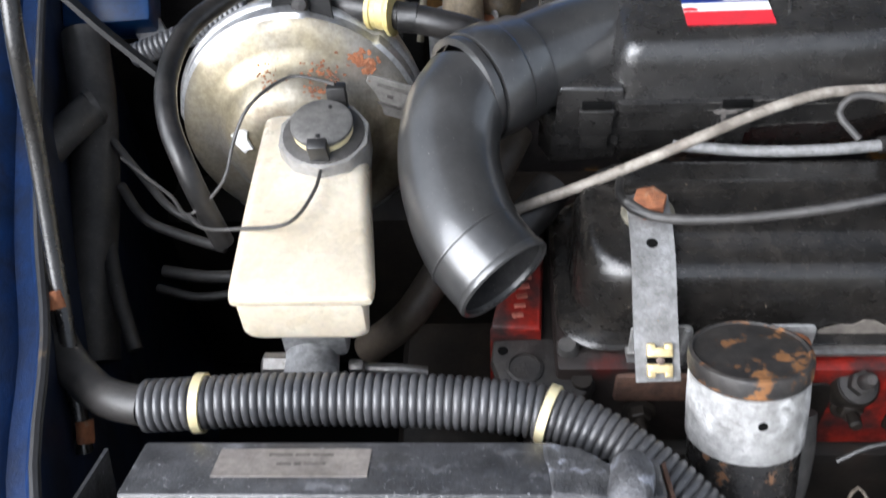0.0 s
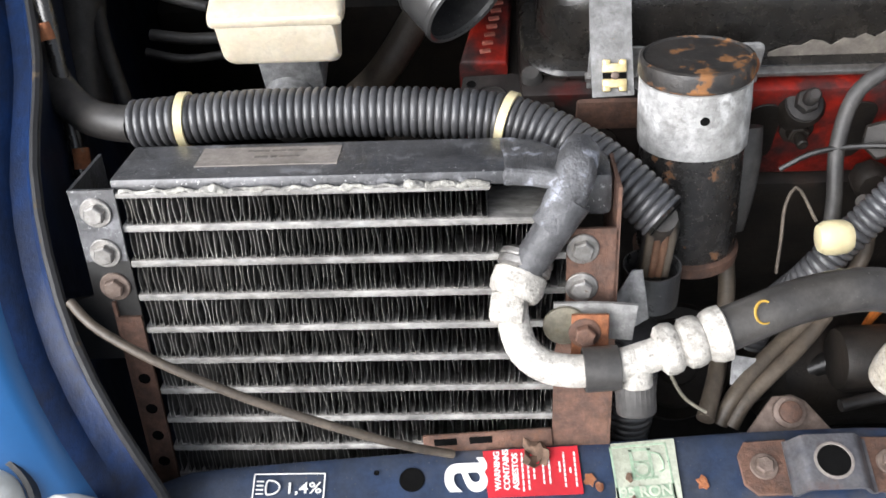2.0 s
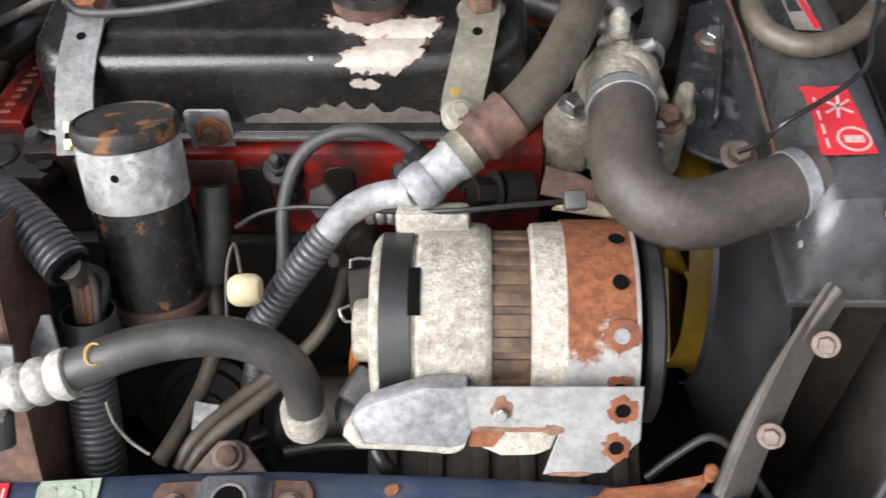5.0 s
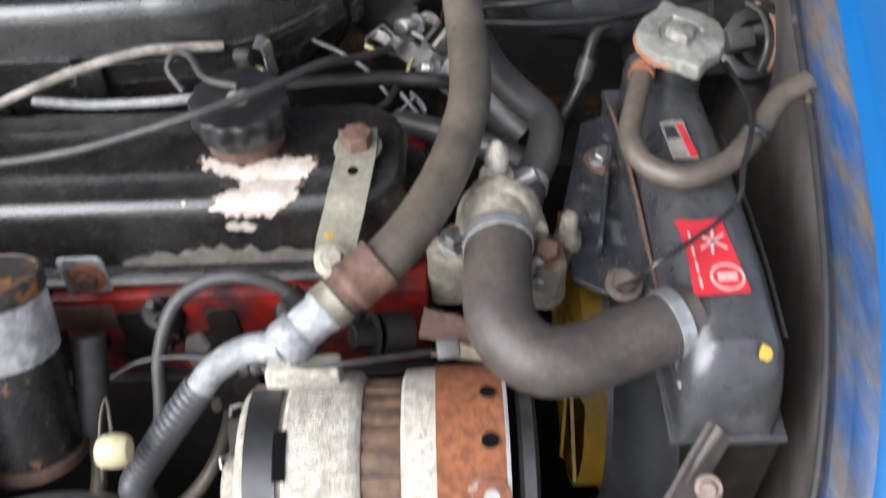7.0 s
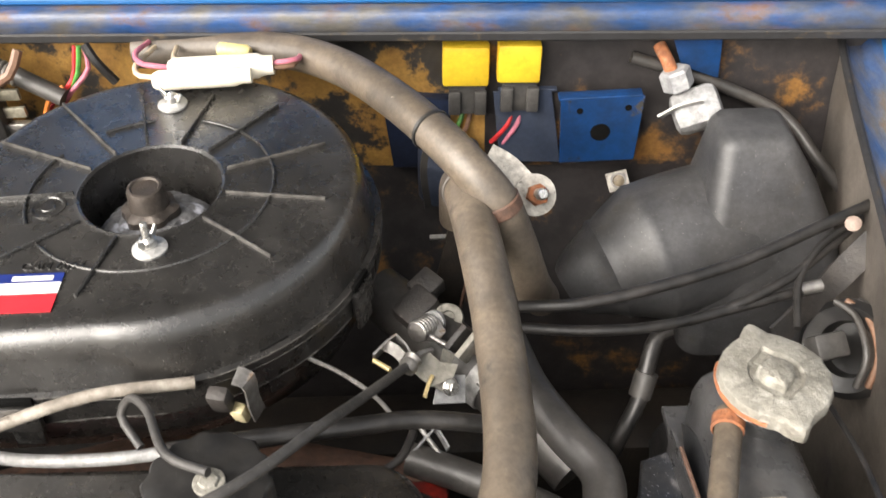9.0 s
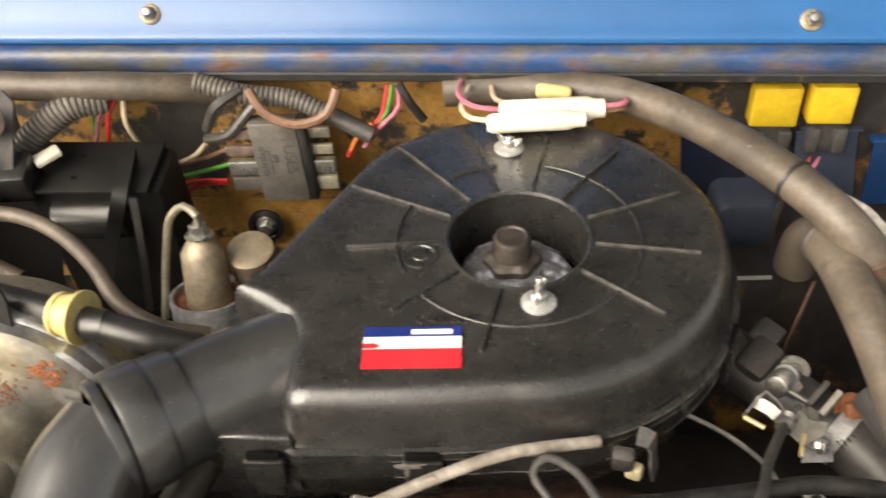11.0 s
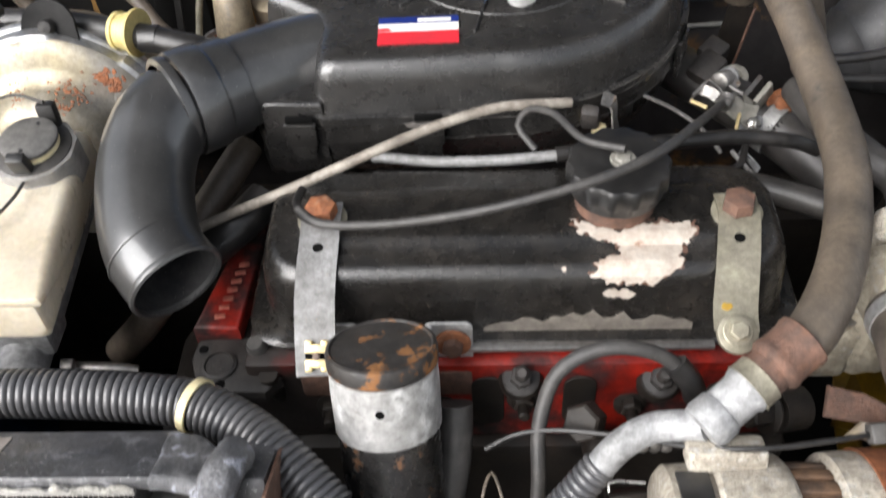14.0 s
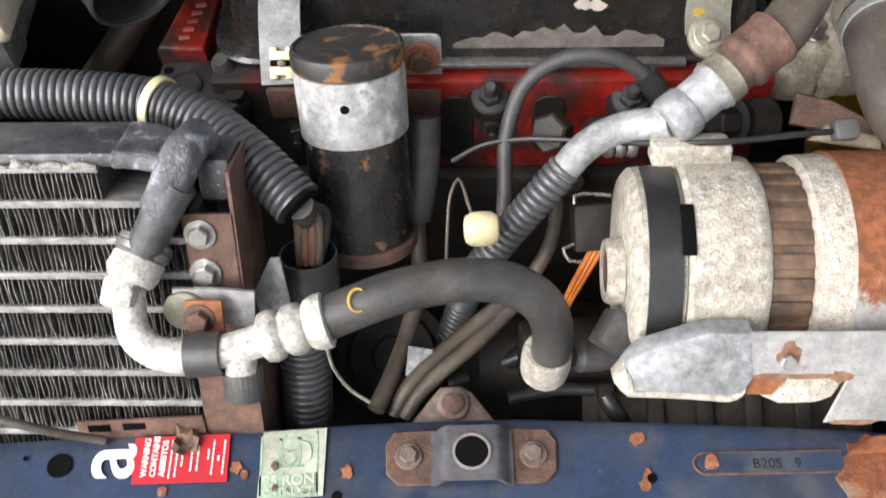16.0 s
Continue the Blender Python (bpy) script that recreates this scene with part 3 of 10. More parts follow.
def skin(line, radii, seg=14, caps=True, flat=1.0):
    """A round skin along a line with a radius at each point."""
    bm = bmesh.new()
    t0 = (line[1] - line[0]).normalized()
    side = t0.orthogonal().normalized()
    rings = []
    for i, p in enumerate(line):
        t = (line[min(i + 1, len(line) - 1)] - line[max(i - 1, 0)]).normalized()
        side = (side - t * side.dot(t)).normalized()
        up = t.cross(side)
        r = radii[i] if isinstance(radii, list) else radii
        rings.append([bm.verts.new(p + (side * math.cos(2 * math.pi * k / seg) + up * flat * math.sin(2 * math.pi * k / seg)) * r) for k in range(seg)])
    for a, b in zip(rings, rings[1:]):
        for k in range(seg):
            bm.faces.new((a[k], a[(k + 1) % seg], b[(k + 1) % seg], b[k]))
    if caps:
        bm.faces.new(rings[0][::-1])
        bm.faces.new(rings[-1])
    bmesh.ops.recalc_face_normals(bm, faces=bm.faces)
    return bm


def tube(pts, r, seg=14, step=0.006):
    return skin(spline(pts, step), r, seg)


def ribbed(pts, r, depth, pitch, seg=18):
    """A corrugated tube: round ribs with narrow grooves."""
    line = resample(spline(pts, 0.003), pitch / 6)
    shape = (-1.0, -0.25, 0.0, 0.0, 0.0, -0.25)
    return skin(line, [r + depth * shape[i % 6] for i in range(len(line))], seg)


def strip(pts, width, thick, across, step=0.004):
    """A flat band along a line, its width along the vector across."""
    line = spline(pts, step)
    w = Vector(across).normalized()
    bm = bmesh.new()
    rows = []
    for i, p in enumerate(line):
        t = (line[min(i + 1, len(line) - 1)] - line[max(i - 1, 0)]).normalized()
        ww = (w - t * w.dot(t)).normalized() * width / 2
        n = t.cross(ww).normalized() * thick / 2
        rows.append([bm.verts.new(q) for q in (p - ww - n, p + ww - n, p + ww + n, p - ww + n)])
    for a, b in zip(rows, rows[1:]):
        for k in range(4):
            bm.faces.new((a[k], a[(k + 1) % 4], b[(k + 1) % 4], b[k]))
    bm.faces.new(rows[0][::-1])
    bm.faces.new(rows[-1])
    bmesh.ops.recalc_face_normals(bm, faces=bm.faces)
    return bm


def section(profiles, thick=0.0):
    """A skin through rows of points of equal count; thick gives it a back."""
    bm = bmesh.new()
    rows = [[bm.verts.new(p) for p in row] for row in profiles]
    for a, b in zip(rows, rows[1:]):
        for k in range(len(a) - 1):
            bm.faces.new((a[k], a[k + 1], b[k + 1], b[k]))
    bmesh.ops.recalc_face_normals(bm, faces=bm.faces)
    if thick:
        bmesh.ops.solidify(bm, geom=bm.faces[:], thickness=thick)
    return bm


def hexhead(at, axis, r, h, washer=True):
    """A hexagon bolt head on a washer."""
    m = along(at, axis)
    head = prism([(r * math.cos(k * math.pi / 3 + 0.3), r * math.sin(k * math.pi / 3 + 0.3)) for k in range(6)], 0.001, h, None, r * 0.12, 1, True)
    if not washer:
        return moved(head, m)
    return moved(join(head, lathe([(r * 1.5, 0), (r * 1.5, 0.0012), (r * 1.42, 0.0016)], None, 20)), m)


def lettering(text, size, m, material, parent, name="lettering", depth=0.0003, bold=0.0, align="LEFT"):
    """Raised or printed letters lying in the pose's xy plane."""
    cu = bpy.data.curves.new(name, "FONT")
    cu.body, cu.size, cu.extrude, cu.offset, cu.align_x = text, size, depth, bold, align
    tmp = bpy.data.objects.new("tmp", cu)
    me = bpy.data.meshes.new_from_object(tmp)
    bpy.data.objects.remove(tmp)
    bm = bmesh.new()
    bm.from_mesh(me)
    bpy.data.meshes.remove(me)
    return part(name, moved(bm, m), material, parent)


def ragged(n, rx, ry, jag, rng):
    """An uneven outline."""
    out = []
    for k in range(n):
        a = 2 * math.pi * k / n
        s = 1 + rng.uniform(-jag, jag)
        out.append((rx * s * math.cos(a), ry * s * math.sin(a)))
    return out


def roundrect(x0, x1, y0, y1, r, n=8):
    out = []
    for cx, cy, a0 in ((x1 - r, y0 + r, -90), (x1 - r, y1 - r, 0), (x0 + r, y1 - r, 90), (x0 + r, y0 + r, 180)):
        for k in range(n + 1):
            a = radians(a0 + 90 * k / n)
            out.append((cx + r * math.cos(a), cy + r * math.sin(a)))
    return out


def loft(loops, cap=True):
    """A skin over closed loops of equal count, closed at the last."""
    bm = bmesh.new()
    rings = [[bm.verts.new(p) for p in lp] for lp in loops]
    for a, b in zip(rings, rings[1:]):
        n = len(a)
        for k in range(n):
            bm.faces.new((a[k], a[(k + 1) % n], b[(k + 1) % n], b[k]))
    if cap:
        bm.faces.new(rings[-1])
        bm.faces.new(rings[0][::-1])
    bmesh.ops.recalc_face_normals(bm, faces=bm.faces)
    return bm


rng = random.Random(7)


# ---- the setting ----
def wing(edge, side, name, label):
    """A front wing seen from the engine bay: skirt, seal, rusty gutter and painted outer panel."""
    line = spline(edge, 0.02)
    w = thing(name, line[len(line) // 2], label, "wing panel", kind="structure")
    outs = []
    for i, p in enumerate(line):
        t = line[min(i + 1, len(line) - 1)] - line[max(i - 1, 0)]
        outs.append(Vector((-t.y, t.x, 0)).normalized() * (1 if Vector((-t.y, t.x, 0)).x * side > 0 else -1))

    def skin_of(prof):
        return section([[p + o * a + V(0, 0, b) for a, b in prof] for p, o in zip(line, outs)])
    part("gutter", skin_of([(0.003, -0.004), (0.007, -0.0075), (0.017, -0.0075), (0.024, 0.002), (0.029, 0.004)]), BLUE_RUST_LONG if side > 0 else BLUE_WORN, w, "rust-stained blue gutter")
    part("outer_panel", skin_of([(0.029, 0.004), (0.034, 0.011), (0.040, 0.0135), (0.07, 0.012), (0.12, 0.0), (0.165, -0.035), (0.185, -0.10), (0.19, -0.3)]), BLUE, w, "glossy bright blue outer panel")
    part("edge_seal", skin([p + V(0, 0, -0.001) for p in line], 0.0032, 8), SEAL, w, "thin black edge seal")
    part("inner_panel", skin_of([(0.002, -0.004), (0.004, -0.05), (0.012, -0.14), (0.006, -0.40), (-0.020, -0.56)]), BROWN_PANEL if side > 0 else DARKBLUE_PANEL, w, "grimy inner wing")
    return w


ground = solo("ground", section([[(x, y, 0) for y in (-40, -4, -1, 1, 4, 40)] for x in (-40, -4, 0, 4, 40)]), ASPHALT, "grey asphalt ground under the car", "ground", kind="structure")
# unseen backdrop, added so the lid and paint have something dark to reflect
backdrop = solo("backdrop", section([[(-7 + 0.5 * k, 5.5 + 0.25 * math.sin(k * 1.7), z) for z in (0, 1.2, 2.6, 4.0, 5.0 + 0.5 * math.sin(k * 2.3))] for k in range(30)], 0.3), BACKDROP_DARK, "unseen dark backdrop behind the car, added for reflections", "backdrop", kind="structure")

wing([(-0.375, 0.86, 0.862), (-0.292, 0.523, 0.84), (-0.247, 0.362, 0.83), (-0.219, 0.279, 0.826), (-0.206, 0.204, 0.815), (-0.192, 0.155, 0.80), (-0.175, 0.112, 0.778), (-0.156, 0.079, 0.748), (-0.139, 0.055, 0.708), (-0.128, 0.035, 0.665)],
     -1, "wing_left", "blue front wing with worn dark blue gutter")
wing([(0.79, 0.86, 0.868), (0.766, 0.757, 0.862), (0.719, 0.488, 0.85), (0.704, 0.358, 0.83), (0.689, 0.255, 0.81), (0.675, 0.188, 0.79), (0.660, 0.134, 0.765), (0.642, 0.092, 0.735), (0.622, 0.06, 0.695), (0.60, 0.035, 0.66)],
     1, "wing_right", "blue front wing with rust-streaked gutter")

# front cross panel
slam = thing("front_panel", (0.25, 0.05, 0.60), "dirty dark blue steel front cross panel with stickers", "front panel", kind="structure")


BACK = ((-0.20, 0.045), (-0.159, 0.067), (-0.131, 0.078), (-0.074, 0.083), (0.0, 0.0885), (0.134, 0.0955), (0.20, 0.1000), (0.27, 0.1026), (0.338, 0.1012), (0.405, 0.0993), (0.471, 0.0963), (0.55, 0.0905), (0.63, 0.078), (0.70, 0.06))


def slam_back(x):
    """The back edge of the front panel."""
    for (a, p), (b, q) in zip(BACK, BACK[1:]):
        if x <= b:
            return p + (q - p) * (x - a) / (b - a)
    return BACK[-1][1]


ZS = 0.677
rows = []
for k in range(45):
    x = -0.15 + 0.78 * k / 44
    yb = slam_back(x)
    yf = -0.035 + 0.22 * (x - 0.23) ** 2
    rows.append([(x, yb - 0.004, ZS - 0.05), (x, yb, ZS - 0.008), (x, yb - 0.001, ZS - 0.002), (x, yb - 0.004, ZS), (x, yb - 0.012, ZS), (x, (yb + yf) / 2, ZS + 0.001), (x, yf + 0.01, ZS + 0.001), (x, yf, ZS - 0.006), (x, yf - 0.012, ZS - 0.05), (x, yf - 0.015, ZS - 0.30)])
part("cross_panel", section(rows), BLUE_DARK, slam)
SHOLE = (0.0035, 0.0697)
part("panel_hole", lathe([(0.0076, 0.0002), (0.0072, 0.0006), (0.0002, 0.0005)], Matrix.Translation((*SHOLE, ZS + 0.001)), 28), HOLE, slam, "punched hole drawn as a black disc")
for x, y, r in ((-0.018, 0.074, 0.0017), (0.352, 0.064, 0.003), (0.170, 0.052, 0.003)):
    part("panel_hole", lathe([(r, 0.0015), (r * 0.8, 0.002), (r * 0.1, 0.0016)], Matrix.Translation((x, y, ZS)), 14), HOLE, slam)

def fan_patch(pts, m, lift=0.0004):
    """A thin uneven patch, its faces spread from its middle."""
    bm = bmesh.new()
    mid = bm.verts.new((sum(p[0] for p in pts) / len(pts), sum(p[1] for p in pts) / len(pts), lift))
    top = [bm.verts.new((x, y, lift * 0.7)) for x, y in pts]
    low = [bm.verts.new((x, y, -0.0004)) for x, y in pts]
    for k in range(len(pts)):
        q = (k + 1) % len(pts)
        bm.faces.new((mid, top[k], top[q]))
        bm.faces.new((top[k], low[k], low[q], top[q]))
    bmesh.ops.recalc_face_normals(bm, faces=bm.faces)
    return moved(bm, m)


# blue scuttle panel behind the bay
bonnet = thing("scuttle_panel", (0.23, 0.86, 0.92), "glossy bright blue scuttle panel behind the engine bay", "scuttle panel", kind="structure")


def lipy(x):
    return 0.803 - 0.040 * x


SLOPE = 1.15


def scuttle_z(d):
    """Height of the panel, d metres behind its lip: a steep face that rolls over to a flat top."""
    return 0.9160 + 0.075 * math.tanh((d - 0.012) * SLOPE / 0.075)


brow = []
for k in range(25):
    x = -0.38 + 1.2 * k / 24
    y = lipy(x)
    brow.append([(x, y + 0.012, 0.9050), (x, y + 0.0085, 0.9085), (x, y + 0.0085, 0.9120), (x, y + 0.0100, 0.9145), (x, y + 0.0130, 0.9165)] + [(x, y + d, scuttle_z(d)) for d in (0.02, 0.03, 0.04, 0.05, 0.065, 0.08, 0.10, 0.13, 0.17, 0.23, 0.30)])
part("panel_skin", section(brow, 0.002), BLUE, bonnet)
for x, d in ((-0.038, 0.022), (0.482, 0.018)):
    y, z = lipy(x) + d, scuttle_z(d)
    up = V(0, -1.1, 1)
    m = along((x, y, z), up)
    part("jet_base", lathe([(0.0086, -0.001), (0.0086, 0.0010), (0.0074, 0.0020), (0.006, 0.0022)], m, 28), TAN_ALLOY, bonnet, "tarnished flanged base")
    part("jet_nut", prism([(0.0058 * math.cos(q * math.pi / 3), 0.0058 * math.sin(q * math.pi / 3)) for q in range(6)], 0.002, 0.0060, m, 0.0008, 1), TAN_ALLOY, bonnet)
    part("jet_stud", lathe([(0.0046, 0.0055), (0.0044, 0.0080), (0.0030, 0.0100), (0.0004, 0.0106)], m, 16), STEEL, bonnet, "dull steel stud")

scuttle = thing("scuttle_rail", (0.23, 0.80, 0.87), "rust-stained blue scuttle rail above the bulkhead", "scuttle", kind="structure")
srow = []
for k in range(33):
    x = -0.38 + 1.2 * k / 32
    y = lipy(x)
    srow.append([(x, y + 0.02, 0.879), (x, y, 0.8785), (x, y - 0.0015, 0.880), (x, y - 0.0015, 0.8855), (x, y, 0.887)])
part("lip", section(srow), SEAL, scuttle, "dark flattened lip")
srow = []
for k in range(33):
    x = -0.38 + 1.2 * k / 32
    y = lipy(x)
    srow.append([(x, y, 0.887), (x, y - 0.0012, 0.8885), (x, y - 0.0016, 0.896), (x, y - 0.0006, 0.9010), (x, y + 0.0018, 0.9040), (x, y + 0.0060, 0.9056), (x, y + 0.012, 0.9060), (x, y + 0.05, 0.907), (x, y + 0.12, 0.905)])
part("rail", section(srow), BLUE_RUST, scuttle, "rust-stained blue rail")

bulk = thing("bulkhead", (0.23, 0.83, 0.40), "mustard-coated steel bulkhead with dark flaking patches", "bulkhead", kind="structure")
bgrid = []
for k in range(41):
    x = -0.40 + 1.22 * k / 40
    y = 0.826 - 0.035 * x
    bgrid.append([(x, y, 0.884), (x, y, 0.86), (x, y - 0.002, 0.80), (x, y - 0.004, 0.74), (x, y - 0.006, 0.70), (x, y - 0.03, 0.66), (x, y - 0.06, 0.55), (x, y - 0.06, 0.25)])
part("wall", section([q[:4] for q in bgrid[7:30]]), MUSTARD, bulk)
# right corner and lower wall: darker mustard with denser dark patches
part("worn_wall", section([q[:4] for q in bgrid[29:]]), MUSTARD_DARK, bulk, "bulkhead corner in the darker, densely patched mustard")
part("lower_coating", section([q[3:6] for q in bgrid[7:18]]), MUSTARD, bulk)
part("lower_recess", section([q[5:] for q in bgrid[7:18]]), MUSTARD_DARK, bulk)
part("lower_wall", section([q[3:] for q in bgrid[17:]]), MUSTARD_DARK, bulk, "lower bulkhead in the darker, densely patched mustard")
# left end of the bulkhead in near-black instead of mustard
part("side_wall", section(bgrid[:8]), NEAR_BLACK, bulk, "near-black side of the bulkhead")
pit = thing("bay_floor", (0.23, 0.4, 0.30), "near-black floor and subframe deep under the engine", "bay floor", kind="structure")
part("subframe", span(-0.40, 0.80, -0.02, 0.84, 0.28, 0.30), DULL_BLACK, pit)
part("crossmember", span(-0.30, 0.72, 0.62, 0.70, 0.30, 0.56, 0.02), OILY, pit)

# raised bonnet, added out of view, hinged behind the scuttle and propped over the bay
lidb = thing("bonnet", (0.22, 1.10, 0.97), "unseen open blue bonnet propped over the engine, underside coloured dark", "bonnet", kind="structure")
BH, BT = V(0.22, 1.10, 0.97), radians(57)
bm_ = basis(BH, (1, 0, 0), (0, -math.sin(BT), -math.cos(BT)))
# underside coloured dark to keep the lid's reflections dim and neutral
part("panel", moved(span(-0.60, 0.60, 0.0, 0.98, -0.012, -0.004, 0.003), bm_), BONNET_UNDERSIDE, lidb)
for x0, x1, y0, y1 in ((-0.60, -0.55, 0.0, 0.98), (0.55, 0.60, 0.0, 0.98), (-0.55, 0.55, 0.92, 0.98), (-0.55, 0.55, 0.0, 0.06)):
    part("edge_rib", moved(span(x0, x1, y0, y1, -0.003, 0.014, 0.004), bm_), BONNET_UNDERSIDE, lidb, "folded stiffening rib")

part("outer_skin", moved(span(-0.602, 0.602, -0.002, 0.982, -0.018, -0.0125, 0.002), bm_), BLUE, lidb, "glossy blue outer skin")

# headlamp in the wing front
lamp = thing("headlamp", (-0.225, -0.02, 0.60), "pale glass headlamp with a dark rubber rim in the blue wing", "headlamp")
lm = along((-0.2190, 0.0330, 0.7440), (-0.05, -0.66, 0.75))
part("lens", lathe([(0.0245, 0.0), (0.0240, 0.006), (0.021, 0.013), (0.014, 0.018), (0.001, 0.0195)], lm, 36), MILK_GLASS, lamp, "pale curved glass lens")
part("rim", lathe([(0.0300, -0.008), (0.0300, 0.001), (0.0275, 0.002), (0.0250, -0.001), (0.0245, -0.006)], lm, 36, False), BLACK, lamp, "dark rubber rim")
side = thing("side_lamp", (-0.172, 0.034, 0.724), "white plastic side lamp in the blue wing", "side lamp")
part("housing", box((0.044, 0.020, 0.012), basis((-0.174, 0.0335, 0.7280), (1, -0.15, -0.32), (0.35, -0.6, 0.7)), 0.005), MILK_GLASS, side)
part("end_cap", box((0.012, 0.022, 0.013), basis((-0.156, 0.0305, 0.7215), (1, -0.15, -0.32), (0.35, -0.6, 0.7)), 0.004), WHITE_PLASTIC, side)

# ---- engine ----
engine = thing("engine", (0.26, 0.38, 0.30), "red-painted engine block and cylinder head, oily and flaking", "engine")
part("cylinder_head", span(0.185, 0.445, 0.300, 0.455, 0.672, 0.7600, 0.004), RED, engine)
part("head_front_end", span(0.075, 0.1845, 0.302, 0.455, 0.672, 0.7590, 0.004), CASTING_RED, engine, "oily dark end of the cylinder head")
part("block", span(0.06, 0.45, 0.292, 0.475, 0.36, 0.671, 0.006), OILY, engine, "oily black block")
part("head_end", prism([(0.034, 0.336), (0.067, 0.334), (0.075, 0.450), (0.058, 0.450)], 0.64, 0.7585, None, 0.004, 3), RED, engine)
part("head_step", prism([(0.066, 0.312), (0.080, 0.305), (0.080, 0.450), (0.075, 0.450), (0.066, 0.334)], 0.64, 0.745, None, 0.004, 2), OILY, engine, "oily dark step of the head")
part("cover_flange", prism([(0.036, 0.334), (0.034, 0.318), (0.040, 0.300), (0.056, 0.290), (0.090, 0.288), (0.100, 0.300), (0.096, 0.330), (0.070, 0.336)], 0.735, 0.748, None, 0.004, 2), CASTING, engine, "oily dark cast flange")
part("flange_disc", lathe([(0.0120, 0.747), (0.0120, 0.7495), (0.0100, 0.7505), (0.0095, 0.7490), (0.002, 0.7490)], Matrix.Translation((0.0555, 0.3105, 0)), 28), CASTING, engine, "round boss of the flange")
for x, y in ((0.0420, 0.3245), (0.0585, 0.2955)):
    part("flange_hole", lathe([(0.0034, 0.748), (0.0030, 0.7486), (0.0002, 0.7484)], Matrix.Translation((x, y, 0)), 16), HOLE, engine)
for x, z in ((0.130, 0.715), (0.205, 0.715), (0.262, 0.722), (0.335, 0.715), (0.395, 0.728)):
    part("stud", join(hexhead((x, 0.2995, z), (0, -1, 0.2), 0.0075, 0.009), lathe([(0.004, 0), (0.004, 0.018), (0.003, 0.019)], along((x, 0.2995, z), (0, -1, 0.2)), 12)), OILY, engine, "oily rusted stud and nut")
for x, z in ((0.2602, 0.745), (0.352, 0.742)):
    part("boss", lathe([(0.0155, -0.03), (0.0150, 0.002), (0.0125, 0.006)], along((x, 0.300, z), (0, -0.55, 0.83)), 22), OILY, engine)
    part("nut", hexhead((x, 0.2965, z + 0.005), (0, -0.45, 0.9), 0.0078, 0.010), CASTING, engine, "oily nut")
    part("stud_end", lathe([(0.0046, 0), (0.0046, 0.012), (0.003, 0.014)], along((x, 0.2925, z + 0.013), (0, -0.45, 0.9)), 14), CASTING, engine)
# flat dark ovals on the face stand in for shaded plug recesses
for x in (0.238, 0.300):
    part("port_recess", prism(roundrect(-0.011, 0.011, -0.030, 0.026, 0.010, 5), 0.0, 0.0015, basis((x, 0.2995, 0.722), (1, 0, 0), (0, -1, 0.0)), 0.0006, 1), OILY, engine, "dark oval plate painting the shade of a plug recess")
for k in range(7):
    part("embossed_mark", box((0.0075, 0.0034, 0.0016), basis((0.0520 + 0.0016 * k, 0.345 + 0.0080 * k, 0.7590), (1, 0.15, 0), (0, 0, 1)), 0.0005), RED_WORN, engine)
part("side_plug", lathe([(0.013, 0), (0.013, 0.012), (0.010, 0.016)], along((0.315, 0.283, 0.690), (0, -1, 0.35)), 8), OILY, engine)
part("oil_stick_tube", tube([(0.095, 0.315, 0.700), (0.092, 0.302, 0.735), (0.091, 0.300, 0.752)], [0.007] * 1 and 0.0065, 12), OILY, engine)
part("manifold", tube([(0.10, 0.50, 0.66), (0.25, 0.52, 0.68), (0.44, 0.50, 0.66)], 0.03, 14), RUST, engine, "rust-brown manifold behind the head")
part("gearbox", span(-0.04, 0.06, 0.30, 0.47, 0.36, 0.60, 0.02), OILY, engine)

# ---- rocker cover ----
RX0, RX1, RY0, RY1 = 0.087, 0.436, 0.3225, 0.432


rocker = thing("rocker_cover", (0.26, 0.377, 0.763), "satin black steel rocker cover with chipped paint", "rocker cover")
loops = []
for inset, z, r in ((-0.0105, 0.7635, 0.030), (-0.011, 0.7665, 0.030), (-0.009, 0.769, 0.030), (-0.001, 0.770, 0.032), (0.0, 0.773, 0.032), (0.0025, 0.806, 0.032), (0.0048, 0.8150, 0.032), (0.0085, 0.8200, 0.030), (0.013, 0.8216, 0.028), (0.026, 0.8213, 0.02), (0.0295, 0.8238, 0.018), (0.035, 0.8256, 0.014), (0.045, 0.8258, 0.008)):
    loops.append([(x, y, z) for x, y in roundrect(RX0 + inset, RX1 - inset, RY0 + inset, RY1 - inset, r)])
part("cover", loft(loops), SATIN, rocker)
part("front_flange", span(RX0 + 0.03, RX1 - 0.05, RY0 - 0.0165, RY0 - 0.010, 0.7655, 0.7695, 0.001), STEEL, rocker, "bare steel flange edge")
poly = [(0.236, 0.0)]
gr = random.Random(3)
xs = [0.236 + 0.0065 * k for k in range(22)]
poly = [(x, 0.0) for x in xs] + [(x, max(0.003, 0.013 + gr.uniform(-0.004, 0.006) - 0.9 * abs(x - 0.315) ** 2 * 2)) for x in reversed(xs)]
part("gasket", prism(poly, 0.0, 0.0008, basis((0, RY0 - 0.0012, 0.770), (1, 0, 0), (0, -1, 0.06))), GASKET, rocker, "torn grey-brown gasket edge")


def chip(parent, cx, cy, rx, ry, n, jag, seed, m, material=BARE):
    r2 = random.Random(seed)
    part("paint_chip", fan_patch([(cx + a, cy + b) for a, b in ragged(n, rx, ry, jag, r2)], m), material, parent, "bare chipped patch")


PROFILE = ((0.0, 0.773), (0.0025, 0.806), (0.0048, 0.8150), (0.0085, 0.8200), (0.013, 0.8216), (0.026, 0.8213), (0.0295, 0.8238), (0.035, 0.8256), (0.045, 0.8258), (0.07, 0.8258))


